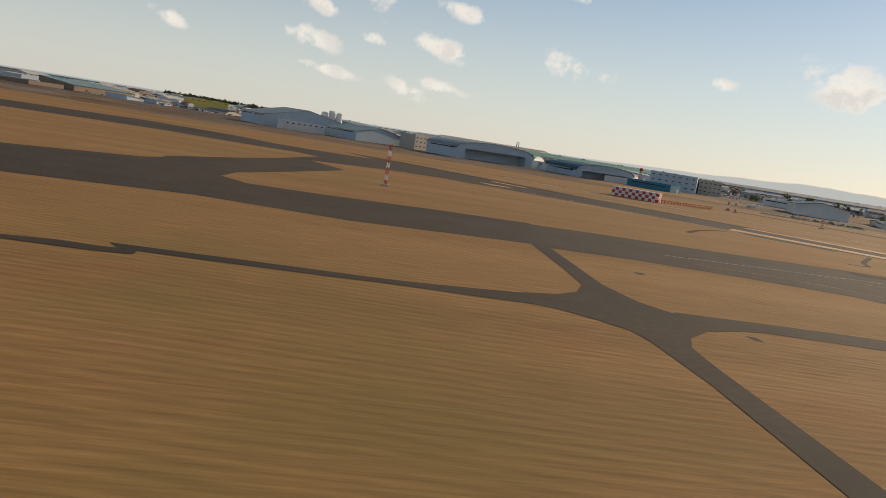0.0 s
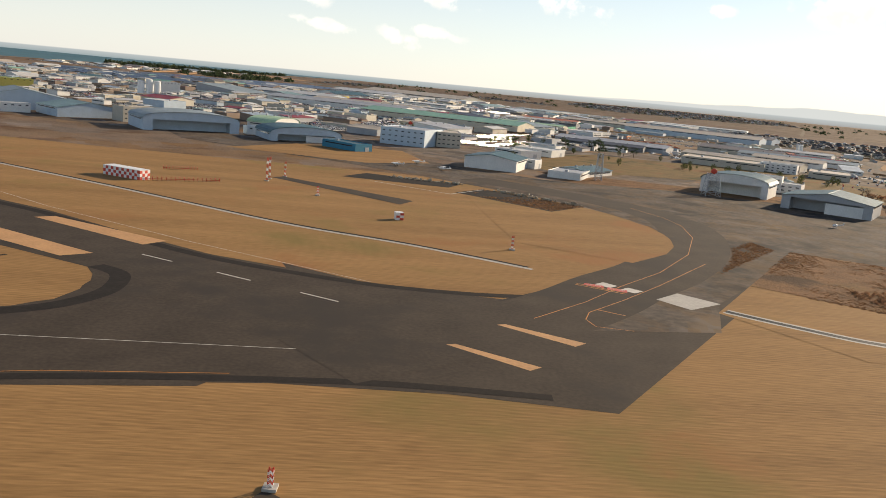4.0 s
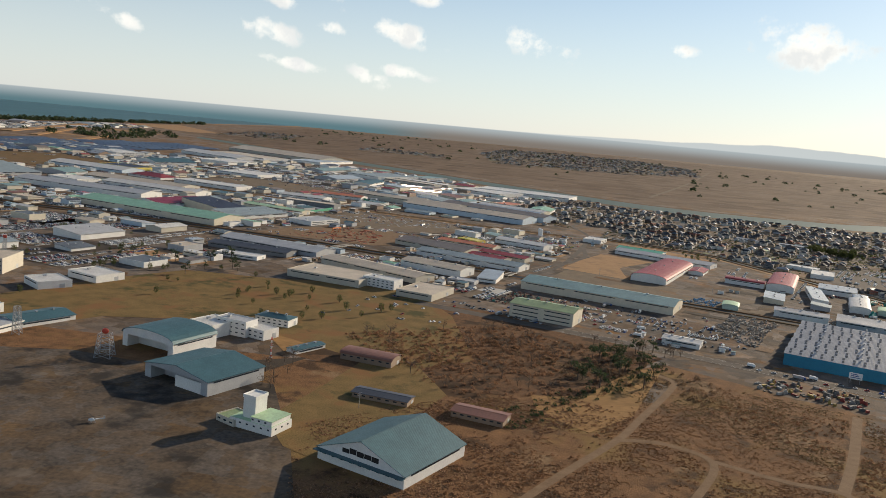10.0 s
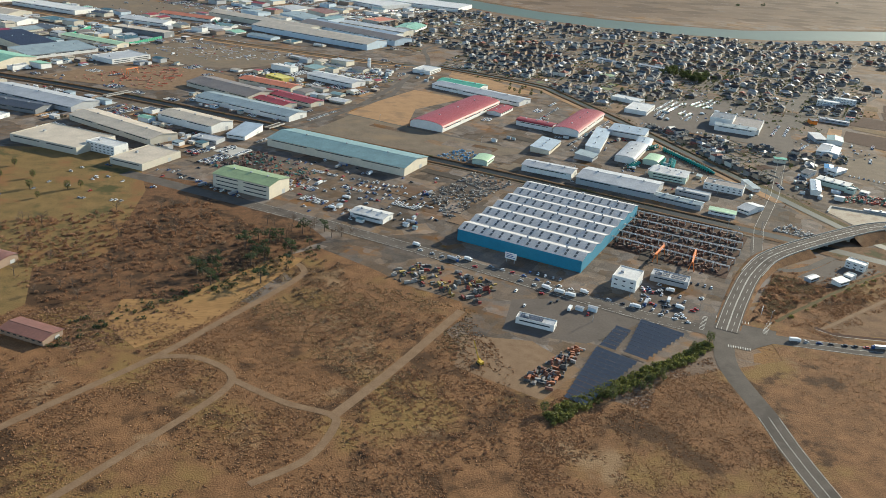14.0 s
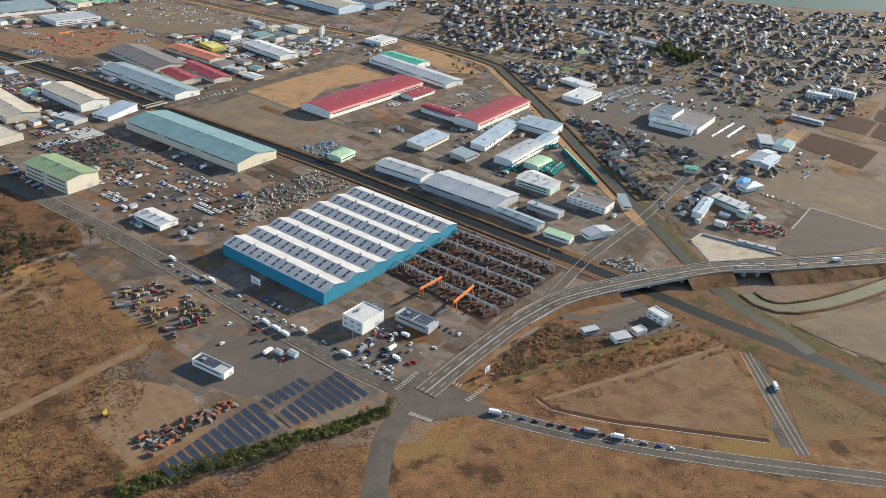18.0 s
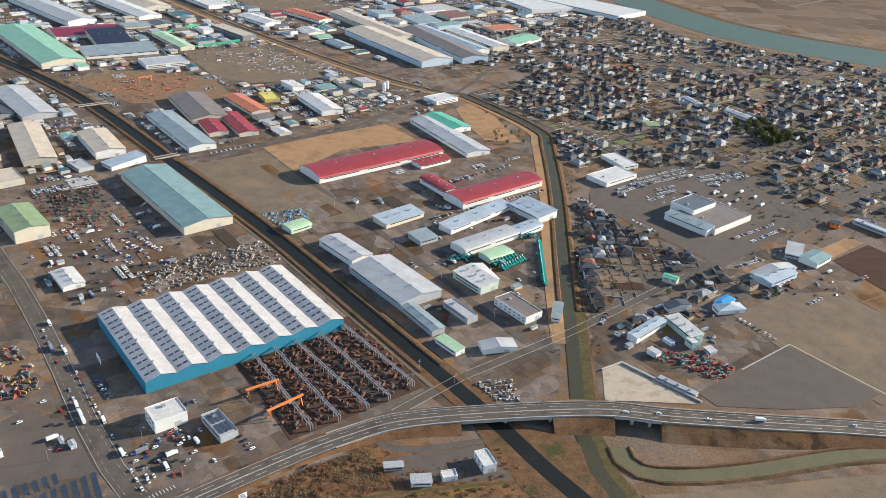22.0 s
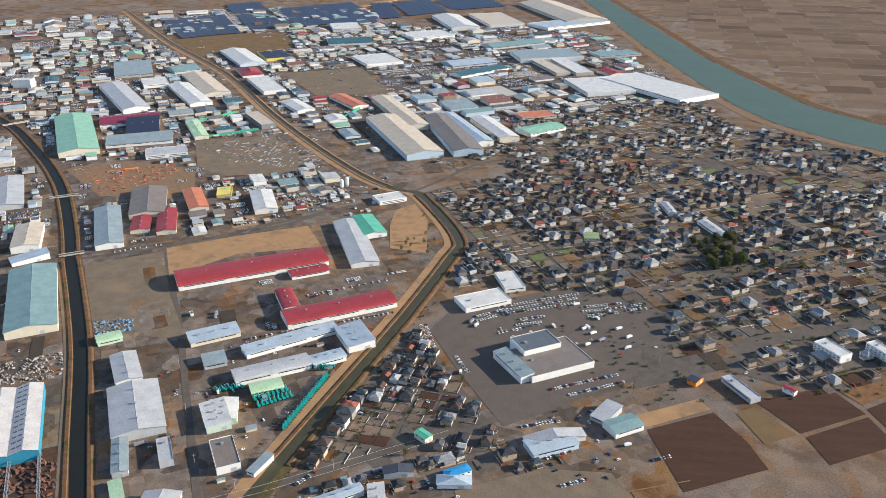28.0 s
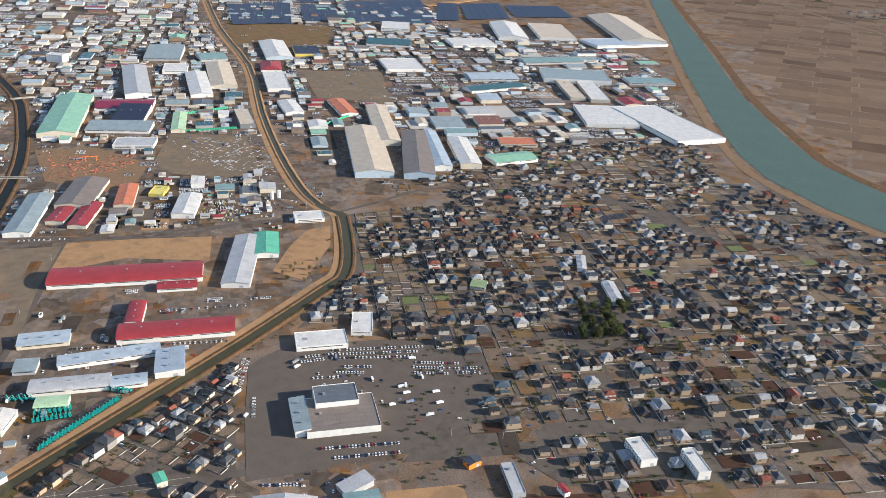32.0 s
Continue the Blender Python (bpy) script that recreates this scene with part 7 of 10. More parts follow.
def build_works():
    """The plots' ground and the crowded works buildings on them."""
    verts, faces, mats = [], [], []
    for ring, m in WORKS_LOTS:
        i = len(verts)
        verts += [(x, y, 0.156) for x, y in ring]
        faces.append((i, i + 1, i + 2, i + 3))
        mats.append(m)
    me = bpy.data.meshes.new("works_plots")
    me.from_pydata(verts, [], faces)
    for m in (ASPHALT, YARD, LOT_ASPHALT, LOT, EARTH, CONCRETE, SAND):
        me.materials.append(m)
    for q, m in zip(me.polygons, mats):
        q.material_index = m
    tagged(new("works_plots", me), "works yards of asphalt, gravel and bare earth", "yard", kind="stuff")
    wi, ri = sorted(set(WORKS_WALLS)), sorted(set(WORKS_ROOFS))
    bm = bmesh.new()
    glass = len(wi) + len(ri)
    for x, y, rot, L, W, h, rise, wall, roof in WORKS_MASS:
        c, s = math.cos(radians(rot)), math.sin(radians(rot))
        w_, r_ = wi.index(wall), len(wi) + ri.index(roof)
        put = lambda px, py, pz: bm.verts.new((x + px * c - py * s, y + px * s + py * c, pz))  # noqa: E731
        ends = [[put(e * L / 2, py * W / 2, pz) for py, pz in ((-1, 0), (-1, h), (0, h + rise), (1, h), (1, 0))] for e in (-1, 1)]
        bm.faces.new(ends[0]).material_index = w_
        bm.faces.new(ends[1][::-1]).material_index = w_
        for k in (0, 3):
            bm.faces.new((ends[0][k], ends[0][k + 1], ends[1][k + 1], ends[1][k])).material_index = w_
        o = 1 + 0.25 / W
        top = [[put(e * (L / 2 + 0.15), py * W / 2 * o, pz + 0.06) for py, pz in ((-1, h), (0, h + rise), (1, h))] for e in (-1, 1)]
        for k in (0, 1):
            bm.faces.new((top[0][k], top[0][k + 1], top[1][k + 1], top[1][k])).material_index = r_
        if h > 1.5 and L > 4:
            for sgn in (-1, 1):
                bm.faces.new([put(px * L, sgn * (W / 2 + 0.02), pz) for px, pz in ((-0.42, h - 0.9), (0.42, h - 0.9), (0.42, h - 0.45), (-0.42, h - 0.45))]).material_index = glass
        if L > 7:
            for px in (-0.3, 0.05, 0.33):
                q = [put(px * L + ox, 0.25 * W + oy, h + rise * 0.5 + oz) for oz in (0, 0.6) for ox, oy in ((-0.4, -0.35), (0.4, -0.35), (0.4, 0.35), (-0.4, 0.35))]
                bm.faces.new(q[4:]).material_index = r_
                for k in range(4):
                    bm.faces.new((q[k], q[(k + 1) % 4], q[4 + (k + 1) % 4], q[4 + k])).material_index = w_
    tagged(obj("far_works", bm, [wall_mat(c) for c in wi] + [roof_mat(c) for c in ri] + [GLASS]), "crowded works buildings with pale metal roofs", "buildings", kind="stuff")


def yard_patches(outline, n, angle, seed=0, z=0.15):
    """Old surfacing, gravel and bare earth in patches over the yards."""
    rnd = random.Random(seed)
    mats = [ASPHALT, YARD, LOT, EARTH, SAND, CONCRETE]
    xs, ys = [p[0] for p in outline], [p[1] for p in outline]
    bm = bmesh.new()
    for k in range(n):
        for _ in range(8):
            x, y = rnd.uniform(min(xs), max(xs)), rnd.uniform(min(ys), max(ys))
            if inside(x, y, outline) and free(x, y, 0.5) and not any(inside(x, y, k) for k in KEEP_OUT):
                break
        else:
            continue
        a = radians(angle + rnd.uniform(-4, 4))
        L, W = rnd.uniform(6, 30), rnd.uniform(5, 18)
        c, s = math.cos(a), math.sin(a)
        ring = [(x + px * c - py * s, y + px * s + py * c) for px, py in ((-L / 2, -W / 2), (L / 2, -W / 2), (L / 2, W / 2), (-L / 2, W / 2))]
        if not all(free(px, py) for px, py in ring):
            continue
        f = bm.faces.new([bm.verts.new((px, py, z + k * 0.0004)) for px, py in ring])
        f.material_index = rnd.choice((0, 0, 1, 2, 2, 3, 3))
    tagged(obj("yard_patches", bm, mats), "patches of asphalt, gravel and bare earth", "yard", kind="stuff")


def sawtooth_hall(x, y, rot, L, W, h, n):
    """A hall under n parallel low gables, ridges along its x axis, with rows of roof lights."""
    top = new("factory_hall")
    top.matrix_basis = pose(x, y, 0, 0, 0, rot)
    take(x, y, rot, L, W)
    tagged(top, "large teal walled factory hall under pale ribbed gables", "factory")
    w = W / n
    rise = w * 0.13
    bm = bmesh.new()
    box(bm, -L / 2, L / 2, -W / 2, W / 2, 0, h)
    part("wall", bm, wall_mat("teal"), top)
    light = bmesh.new()
    box(light, -0.42, 0.42, -0.85, 0.85, 0, 0.05)
    lm = bpy.data.meshes.new("roof_light")
    light.to_mesh(lm)
    light.free()
    lm.materials.append(mat("dull_roof_light", (0.055, 0.058, 0.06), 0.4, vary=0.1))
    vent = bmesh.new()
    box(vent, -0.28, 0.28, -0.28, 0.28, -0.1, 0.6)
    box(vent, -0.4, 0.4, -0.4, 0.4, 0.6, 0.7)
    vm = bpy.data.meshes.new("roof_vent")
    vent.to_mesh(vm)
    vent.free()
    vm.materials.append(STEEL)
    for i in range(n):
        y0 = -W / 2 + i * w
        bm = bmesh.new()
        extrude_profile(bm, [(y0, h + 0.003), (y0 + w, h + 0.003), (y0 + w / 2, h + rise)], -L / 2 + 0.01, L / 2 - 0.01)
        part("gable", bm, wall_mat("teal"), top)
        bm = bmesh.new()
        extrude_profile(bm, [(y0 + 0.02, h + 0.05), (y0 + w / 2, h + rise + 0.05), (y0 + w / 2, h + rise + 0.15), (y0 + 0.02, h + 0.15)], -L / 2 - 0.2, L / 2 + 0.2)
        part("roof_slope", bm, roof_mat("hall"), top)
        bm = bmesh.new()
        extrude_profile(bm, [(y0 + w / 2 + 0.004, h + rise + 0.05), (y0 + w - 0.02, h + 0.05), (y0 + w - 0.02, h + 0.15), (y0 + w / 2 + 0.004, h + rise + 0.15)], -L / 2 - 0.2, L / 2 + 0.2)
        part("roof_slope", bm, roof_mat("hall"), top)
        tilt = math.degrees(math.atan2(rise, w / 2))
        # the roof lights lie in two rows on the slope that faces away from the sun
        for j in range(13):
            for f in (0.17, 0.37):
                up = 1 - abs(f - 0.5) * 2
                share("roof_light", lm, top, pose(-L / 2 + (j + 0.5 + 0.2 * (i % 2)) * L / 13.4, y0 + w * f, h + 0.152 + rise * up, tilt if f < 0.5 else -tilt, 0, 0))
        for j in range(3):
            share("roof_vent", vm, top, pose(-L / 2 + (j + 0.7) * L / 3.2, y0 + w / 2, h + rise + 0.1))
    return top


def raised_road(line, width, label, gaps=()):
    """A road on an earth bank, x, y, z along its middle; gaps: stretches carried on piers."""
    fine = []
    pts = [Vector(p) for p in line]
    for i in range(len(pts) - 1):
        a, b, c, d = pts[max(i - 1, 0)], pts[i], pts[i + 1], pts[min(i + 2, len(pts) - 1)]
        for k in range(8):
            s = k / 8
            fine.append(0.5 * ((2 * b) + (c - a) * s + (2 * a - 5 * b + 4 * c - d) * s * s + (3 * b - a - 3 * c + d) * s ** 3))
    fine.append(pts[-1])
    side = []
    for i, p in enumerate(fine):
        d = (fine[min(i + 1, len(fine) - 1)] - fine[max(i - 1, 0)])
        d.z = 0
        d.normalize()
        side.append(Vector((-d.y, d.x, 0)))

    def ribbon(name, offs, zs, m, lab, cat, skip=False, dash=0, least=0.0):
        bm = bmesh.new()
        rows = []
        for p, n in zip(fine, side):
            rows.append([bm.verts.new((p.x + n.x * o, p.y + n.y * o, max(0.02, z(p.z)))) for o, z in zip(offs(p), zs)])
        for i, (a, b) in enumerate(zip(rows, rows[1:])):
            if skip and any(g0 <= i <= g1 for g0, g1 in gaps) or dash and i % dash or fine[i].z < least:
                continue
            for k in range(len(a) - 1):
                bm.faces.new((a[k], b[k], b[k + 1], a[k + 1]))
        return tagged(obj(name, bm, m), lab, cat, kind="structure")

    for p, q in zip(fine, fine[1:]):
        d = q - p
        take((p.x + q.x) / 2, (p.y + q.y) / 2, math.degrees(math.atan2(d.y, d.x)), d.length, width + 5, 0.3)
    w = width / 2
    ribbon("road_bank", lambda p: (w + 0.5 + p.z * 1.6, w + 0.5, -w - 0.5, -w - 0.5 - p.z * 1.6), (lambda z: 0.0, lambda z: z - 0.12, lambda z: z - 0.12, lambda z: 0.0), SCRUB, "weedy brown bank under the road", "bank", True)
    ribbon("road", lambda p: (w, -w), (lambda z: z, lambda z: z), ROAD, label, "road")
    ribbon("bridge_deck", lambda p: (w + 0.3, w + 0.3, -w - 0.3, -w - 0.3), (lambda z: z - 0.02, lambda z: z - 0.8, lambda z: z - 0.8, lambda z: z - 0.02), CONCRETE, "grey concrete deck edge of the raised road", "deck", least=0.9)
    for o in (w, -w):
        ribbon("parapet", lambda p, o=o: (o, o, o + math.copysign(0.18, o), o + math.copysign(0.18, o)), (lambda z: z + 0.01, lambda z: z + 0.38, lambda z: z + 0.38, lambda z: z + 0.01), CONCRETE, "low pale concrete road parapet", "parapet", least=0.7)
    for o in (w * 0.86, -w * 0.86, 0.12, -0.12):
        ribbon("road_line", lambda p, o=o: (o + 0.06, o - 0.06), (lambda z: z + 0.012, lambda z: z + 0.012), PAINT, "white painted road line", "marking")
    for o in (w * 0.45, -w * 0.45):
        ribbon("road_line", lambda p, o=o: (o + 0.06, o - 0.06), (lambda z: z + 0.012, lambda z: z + 0.012), PAINT, "dashed white lane line", "marking", dash=2)
    for g0, g1 in gaps:
        for i in range(g0, min(g1 + 2, len(fine)), 2):
            p = fine[i]
            bm = bmesh.new()
            box(bm, -0.5, 0.5, -w * 0.7, w * 0.7, 0, p.z - 0.8)
            tagged(obj("bridge_pier", bm, CONCRETE, m=pose(p.x, p.y, 0, 0, 0, math.degrees(math.atan2(side[i].y, side[i].x)) - 90)), "grey concrete bridge pier", "pier", kind="structure")


def lines_along(line, offsets, width=0.12, z=0.4, material=None, dash=0.0, name="road_line", label="white painted road line"):
    """Painted lines beside the middle of a road."""
    material = material or PAINT
    pts = [Vector((x, y, 0)) for x, y in line]
    for o in offsets:
        bm = bmesh.new()
        for a, b in zip(pts, pts[1:]):
            d = b - a
            L = d.length
            d.normalize()
            n = Vector((-d.y, d.x, 0))
            s = 0.0
            while s < L - 0.05:
                e = min(L, s + (dash if dash else L))
                q = [a + d * s + n * (o + width / 2), a + d * s + n * (o - width / 2), a + d * e + n * (o - width / 2), a + d * e + n * (o + width / 2)]
                bm.faces.new([bm.verts.new((v.x, v.y, z)) for v in q])
                s = e + (dash * 1.4 if dash else 1)
        tagged(obj(name, bm, material), label, "marking", kind="structure")


def painted_text(words, x, y, rot, size, z, label):
    """Painted characters lying flat on the ground."""
    cu = bpy.data.curves.new("painted_text", "FONT")
    cu.body, cu.size, cu.align_x, cu.align_y = words, size, "CENTER", "CENTER"
    cu.materials.append(PAINT)
    ob = new("painted_text", cu)
    ob.matrix_basis = pose(x, y, z, 0, 0, rot)
    return tagged(ob, label, "marking", kind="structure")


def bars(x, y, rot, n, pitch, length, width, z=0.45, material=None, label="white zebra crossing bars"):
    bm = bmesh.new()
    for i in range(n):
        v = (i - n / 2 + 0.5) * pitch
        bm.faces.new([bm.verts.new(p) for p in ((-length / 2, v - width / 2, z), (length / 2, v - width / 2, z), (length / 2, v + width / 2, z), (-length / 2, v + width / 2, z))])
    return tagged(obj("painted_bars", bm, material or PAINT, m=pose(x, y, 0, 0, 0, rot)), label, "marking", kind="structure")


def gantry(x, y, rot, span, h):
    top = new("gantry_crane")
    top.matrix_basis = pose(x, y, 0, 0, 0, rot)
    for s in (-1, 1):
        for e in (-1, 1):
            bm = bmesh.new()
            beam(bm, (s * span / 2 + s * 0.3, e * 1.1, 0), (s * span / 2, e * 0.3, h), 0.3)
            part("leg", bm, ORANGE_PAINT, top)
    bm = bmesh.new()
    box(bm, -span / 2 - 1.2, span / 2 + 1.2, -0.35, 0.35, h, h + 0.6)
    part("girder", bm, ORANGE_PAINT, top)
    bm = bmesh.new()
    box(bm, span * 0.1, span * 0.1 + 1, -0.5, 0.5, h - 0.5, h - 0.01)
    part("trolley", bm, STEEL, top)
    return tagged(top, "orange steel gantry crane over the stock yard", "crane", "yard cranes")


def rack_row(x0, y0, x1, y1, h=2.2, w=0.9):
    """A crane runway of posts, two rails and braces."""
    L = math.hypot(x1 - x0, y1 - y0)
    top = new("crane_runway")
    top.matrix_basis = pose(x0, y0, 0, 0, 0, math.degrees(math.atan2(y1 - y0, x1 - x0)))
    n = max(3, int(L / 3))
    post = bmesh.new()
    box(post, -0.12, 0.12, -0.12, 0.12, 0, h)
    me = bpy.data.meshes.new("post")
    post.to_mesh(me)
    post.free()
    me.materials.append(STEEL)
    for i in range(n + 1):
        for s in (-1, 1):
            share("post", me, top, pose(L * i / n, s * w / 2, 0))
    for s in (-1, 1):
        bm = bmesh.new()
        box(bm, 0, L, s * w / 2 - 0.1, s * w / 2 + 0.1, h, h + 0.22)
        part("rail", bm, STEEL, top)
    bm = bmesh.new()
    for i in range(n * 2):
        a, b = L * i / n / 2, L * (i + 1) / n / 2
        beam(bm, (a, -w / 2, h + 0.1), (b, w / 2, h + 0.1), 0.1)
        beam(bm, (a, w / 2, h + 0.1), (a, -w / 2, h + 0.1), 0.1)
    part("bracing", bm, STEEL, top)
    return tagged(top, "pale steel crane runway on posts over stock", "runway", "crane runways")


def solar_block(ox, oy, rx, ry, cx, cy, n, shrink=0.0, far=False):
    """n rows of panels from a corner; r: to the end of the first row, c: to the start of the last."""
    L = math.hypot(rx - ox, ry - oy)
    rot = math.degrees(math.atan2(ry - oy, rx - ox))
    w = math.hypot(cx - ox, cy - oy) / n * (0.66 if far else 0.7)
    tilt = 10 if far else 16
    whole = bmesh.new()
    for i in range(n):
        f = i / max(1, n - 1)
        l = L * (1 - shrink * f)
        x, y = ox + (cx - ox) * f, oy + (cy - oy) * f
        k = max(2, int(l / (12 if far else 2.4)))
        lift = 0.55 + w * 0.14
        if far:
            m = pose(x, y, lift, 0, 0, rot) @ pose(0, 0, 0, tilt)
            for j in range(k):
                tmp = bmesh.new()
                box(tmp, l * j / k + 0.3, l * (j + 1) / k - 0.3, -w / 2, w / 2, 0, 0.1)
                for face in tmp.faces:
                    whole.faces.new([whole.verts.new(m @ v.co) for v in face.verts])
                tmp.free()
            continue
        top = new("solar_panel_row")
        top.matrix_basis = pose(x, y, 0, 0, 0, rot)
        bm = bmesh.new()
        box(bm, 0.03, l / k - 0.03, -w / 2, w / 2, 0, 0.05)
        first = part("panel", bm, SOLAR_PALE, top)
        first.matrix_basis = pose(0, 0, lift, tilt)
        for j in range(1, k):
            share("panel", first.data, top, pose(l * j / k, 0, lift, tilt))
        bm = bmesh.new()
        for j in range(k + 1):
            box(bm, l * j / k - 0.04, l * j / k + 0.04, -0.04, 0.04, 0, lift - 0.02)
        box(bm, 0, l, -0.05, 0.05, lift - 0.1, lift - 0.02)
        part("frame", bm, STEEL, top)
        tagged(top, "tilted row of dark blue solar panels", "solar panel", "solar panel rows")
    if far:
        tagged(obj("solar_farm", whole, SOLAR), "wide field of dark solar panel rows", "solar farm", kind="stuff")
    else:
        whole.free()


def shrubs(outline, n, material, label, seed=0, size=0.9):
    """Low garden bushes, too many to count, each a lumpy heap of leaves."""
    rnd = random.Random(seed)
    xs, ys = [p[0] for p in outline], [p[1] for p in outline]
    verts, faces = [], []
    done = 0
    for _ in range(n * 8):
        if done >= n:
            break
        x, y = rnd.uniform(min(xs), max(xs)), rnd.uniform(min(ys), max(ys))
        if not inside(x, y, outline) or not free(x, y, -0.2):
            continue
        done += 1
        r = size * rnd.uniform(0.5, 1.5)
        for _ in range(46):
            v = Vector((rnd.gauss(0, 1), rnd.gauss(0, 1), abs(rnd.gauss(0, 1)))).normalized() * r * rnd.uniform(0.6, 1.05)
            p = Vector((x, y, 0.1)) + v
            u = Vector((rnd.gauss(0, 1), rnd.gauss(0, 1), rnd.gauss(0, 1))).normalized()
            t = u.orthogonal().normalized() * r * rnd.uniform(0.16, 0.3)
            s = u.cross(t)
            k = len(verts)
            verts += [p + t, p + s, p - t, p - s * 0.6]
            faces.append((k, k + 1, k + 2, k + 3))
    me = bpy.data.meshes.new("shrubs")
    me.from_pydata(verts, [], faces)
    me.materials.append(material)
    return tagged(new("shrubs", me), label, "shrubs", kind="stuff")


def lamp_post(x, y, rot, h=4.0):
    top = new("lamp_post")
    top.matrix_basis = pose(x, y, 0, 0, 0, rot)
    bm = bmesh.new()
    bmesh.ops.create_cone(bm, cap_ends=True, segments=8, radius1=0.09, radius2=0.05, depth=h, matrix=pose(0, 0, h / 2))
    part("pole", bm, STEEL, top)
    bm = bmesh.new()
    beam(bm, (0, 0, h - 0.1), (0.8, 0, h + 0.1), 0.06)
    part("arm", bm, STEEL, top)
    bm = bmesh.new()
    box(bm, 0.7, 1.15, -0.09, 0.09, h + 0.04, h + 0.14)
    part("lamp_head", bm, WHITE_GLOSS, top)
    return tagged(top, "tall grey steel street lamp", "street lamp", "lamp posts")


def power_pole(x, y, rot, h=4.6):
    top = new("utility_pole")
    top.matrix_basis = pose(x, y, 0, 0, 0, rot)
    bm = bmesh.new()
    bmesh.ops.create_cone(bm, cap_ends=True, segments=8, radius1=0.1, radius2=0.06, depth=h, matrix=pose(0, 0, h / 2))
    part("pole", bm, CONCRETE, top)
    for z in (0.3, 0.9):
        bm = bmesh.new()
        box(bm, -0.7, 0.7, -0.05, 0.05, h - z, h - z + 0.1)
        part("crossarm", bm, STEEL, top)
    return tagged(top, "grey concrete utility pole with crossarms", "utility pole", "utility poles")


def checker_hut(x, y, rot, L, W, h):
    """A hut clad in red and white squares."""
    top = new("checkered_hut")
    top.matrix_basis = pose(x, y, 0, 0, 0, rot)
    bm = bmesh.new()
    box(bm, -L / 2, L / 2, -W / 2, W / 2, 0, h)
    part("wall", bm, WHITE_GLOSS, top)
    bm = bmesh.new()
    box(bm, -L / 2 - 0.05, L / 2 + 0.05, -W / 2 - 0.05, W / 2 + 0.05, h + 0.003, h + 0.1)
    part("roof", bm, WHITE_GLOSS, top)
    n, k = max(2, int(L / 0.8)), 3
    bm = bmesh.new()
    box(bm, 0.02, L / n - 0.02, -0.02, 0.02, 0.02, h / k - 0.02)
    me = bpy.data.meshes.new("red_panel")
    bm.to_mesh(me)
    bm.free()
    me.materials.append(RED_PAINT)
    for i in range(n):
        for j in range(k):
            if (i + j) % 2:
                share("red_panel", me, top, pose(-L / 2 + i * L / n, -W / 2 - 0.012, j * h / k))
    m = max(1, int(W / 0.8))
    for i in range(m):
        for j in range(k):
            if (i + j) % 2 == 0:
                share("red_panel", me, top, pose(L / 2 + 0.012, -W / 2 + i * W / m, j * h / k, 0, 0, 90) @ Matrix.Diagonal((W / m / (L / n), 1, 1, 1)))
    return tagged(top, "airfield hut in red and white checks", "hut")


def banded_mast(x, y, h, bands=7):
    top = new("obstacle_mast")
    top.matrix_basis = pose(x, y, 0)
    for i in range(bands):
        bm = bmesh.new()
        z0, z1 = h * i / bands, h * (i + 1) / bands
        for sx, sy in ((-1, -1), (1, -1), (1, 1), (-1, 1)):
            beam(bm, (sx * 0.16, sy * 0.16, z0), (sx * 0.16, sy * 0.16, z1), 0.07)
        beam(bm, (-0.16, -0.16, z0), (0.16, 0.16, z1), 0.05)
        beam(bm, (0.16, -0.16, z0), (-0.16, 0.16, z1), 0.05)
        part("band", bm, RED_PAINT if i % 2 == 0 else WHITE_GLOSS, top)
    bm = bmesh.new()
    box(bm, -0.5, 0.5, -0.5, 0.5, 0, 0.25)
    part("base", bm, CONCRETE, top)
    return tagged(top, "lattice mast banded in red and white", "mast", "obstacle masts")


def antenna_row(x, y, rot, L, n, h=0.7):
    """A low array of red masts and rails."""
    top = new("antenna_array")
    top.matrix_basis = pose(x, y, 0, 0, 0, rot)
    post = bmesh.new()
    box(post, -0.06, 0.06, -0.06, 0.06, 0, h)
    box(post, -0.06, 0.06, -0.6, 0.6, h, h + 0.12)
    me = bpy.data.meshes.new("element")
    post.to_mesh(me)
    post.free()
    me.materials.append(RED_PAINT)
    for i in range(n):
        share("element", me, top, pose(-L / 2 + L * i / (n - 1), 0, 0))
    bm = bmesh.new()
    box(bm, -L / 2, L / 2, -0.05, 0.05, h * 0.4, h * 0.4 + 0.1)
    part("rail", bm, RED_PAINT, top)
    return tagged(top, "low red airfield antenna array on posts", "antenna")


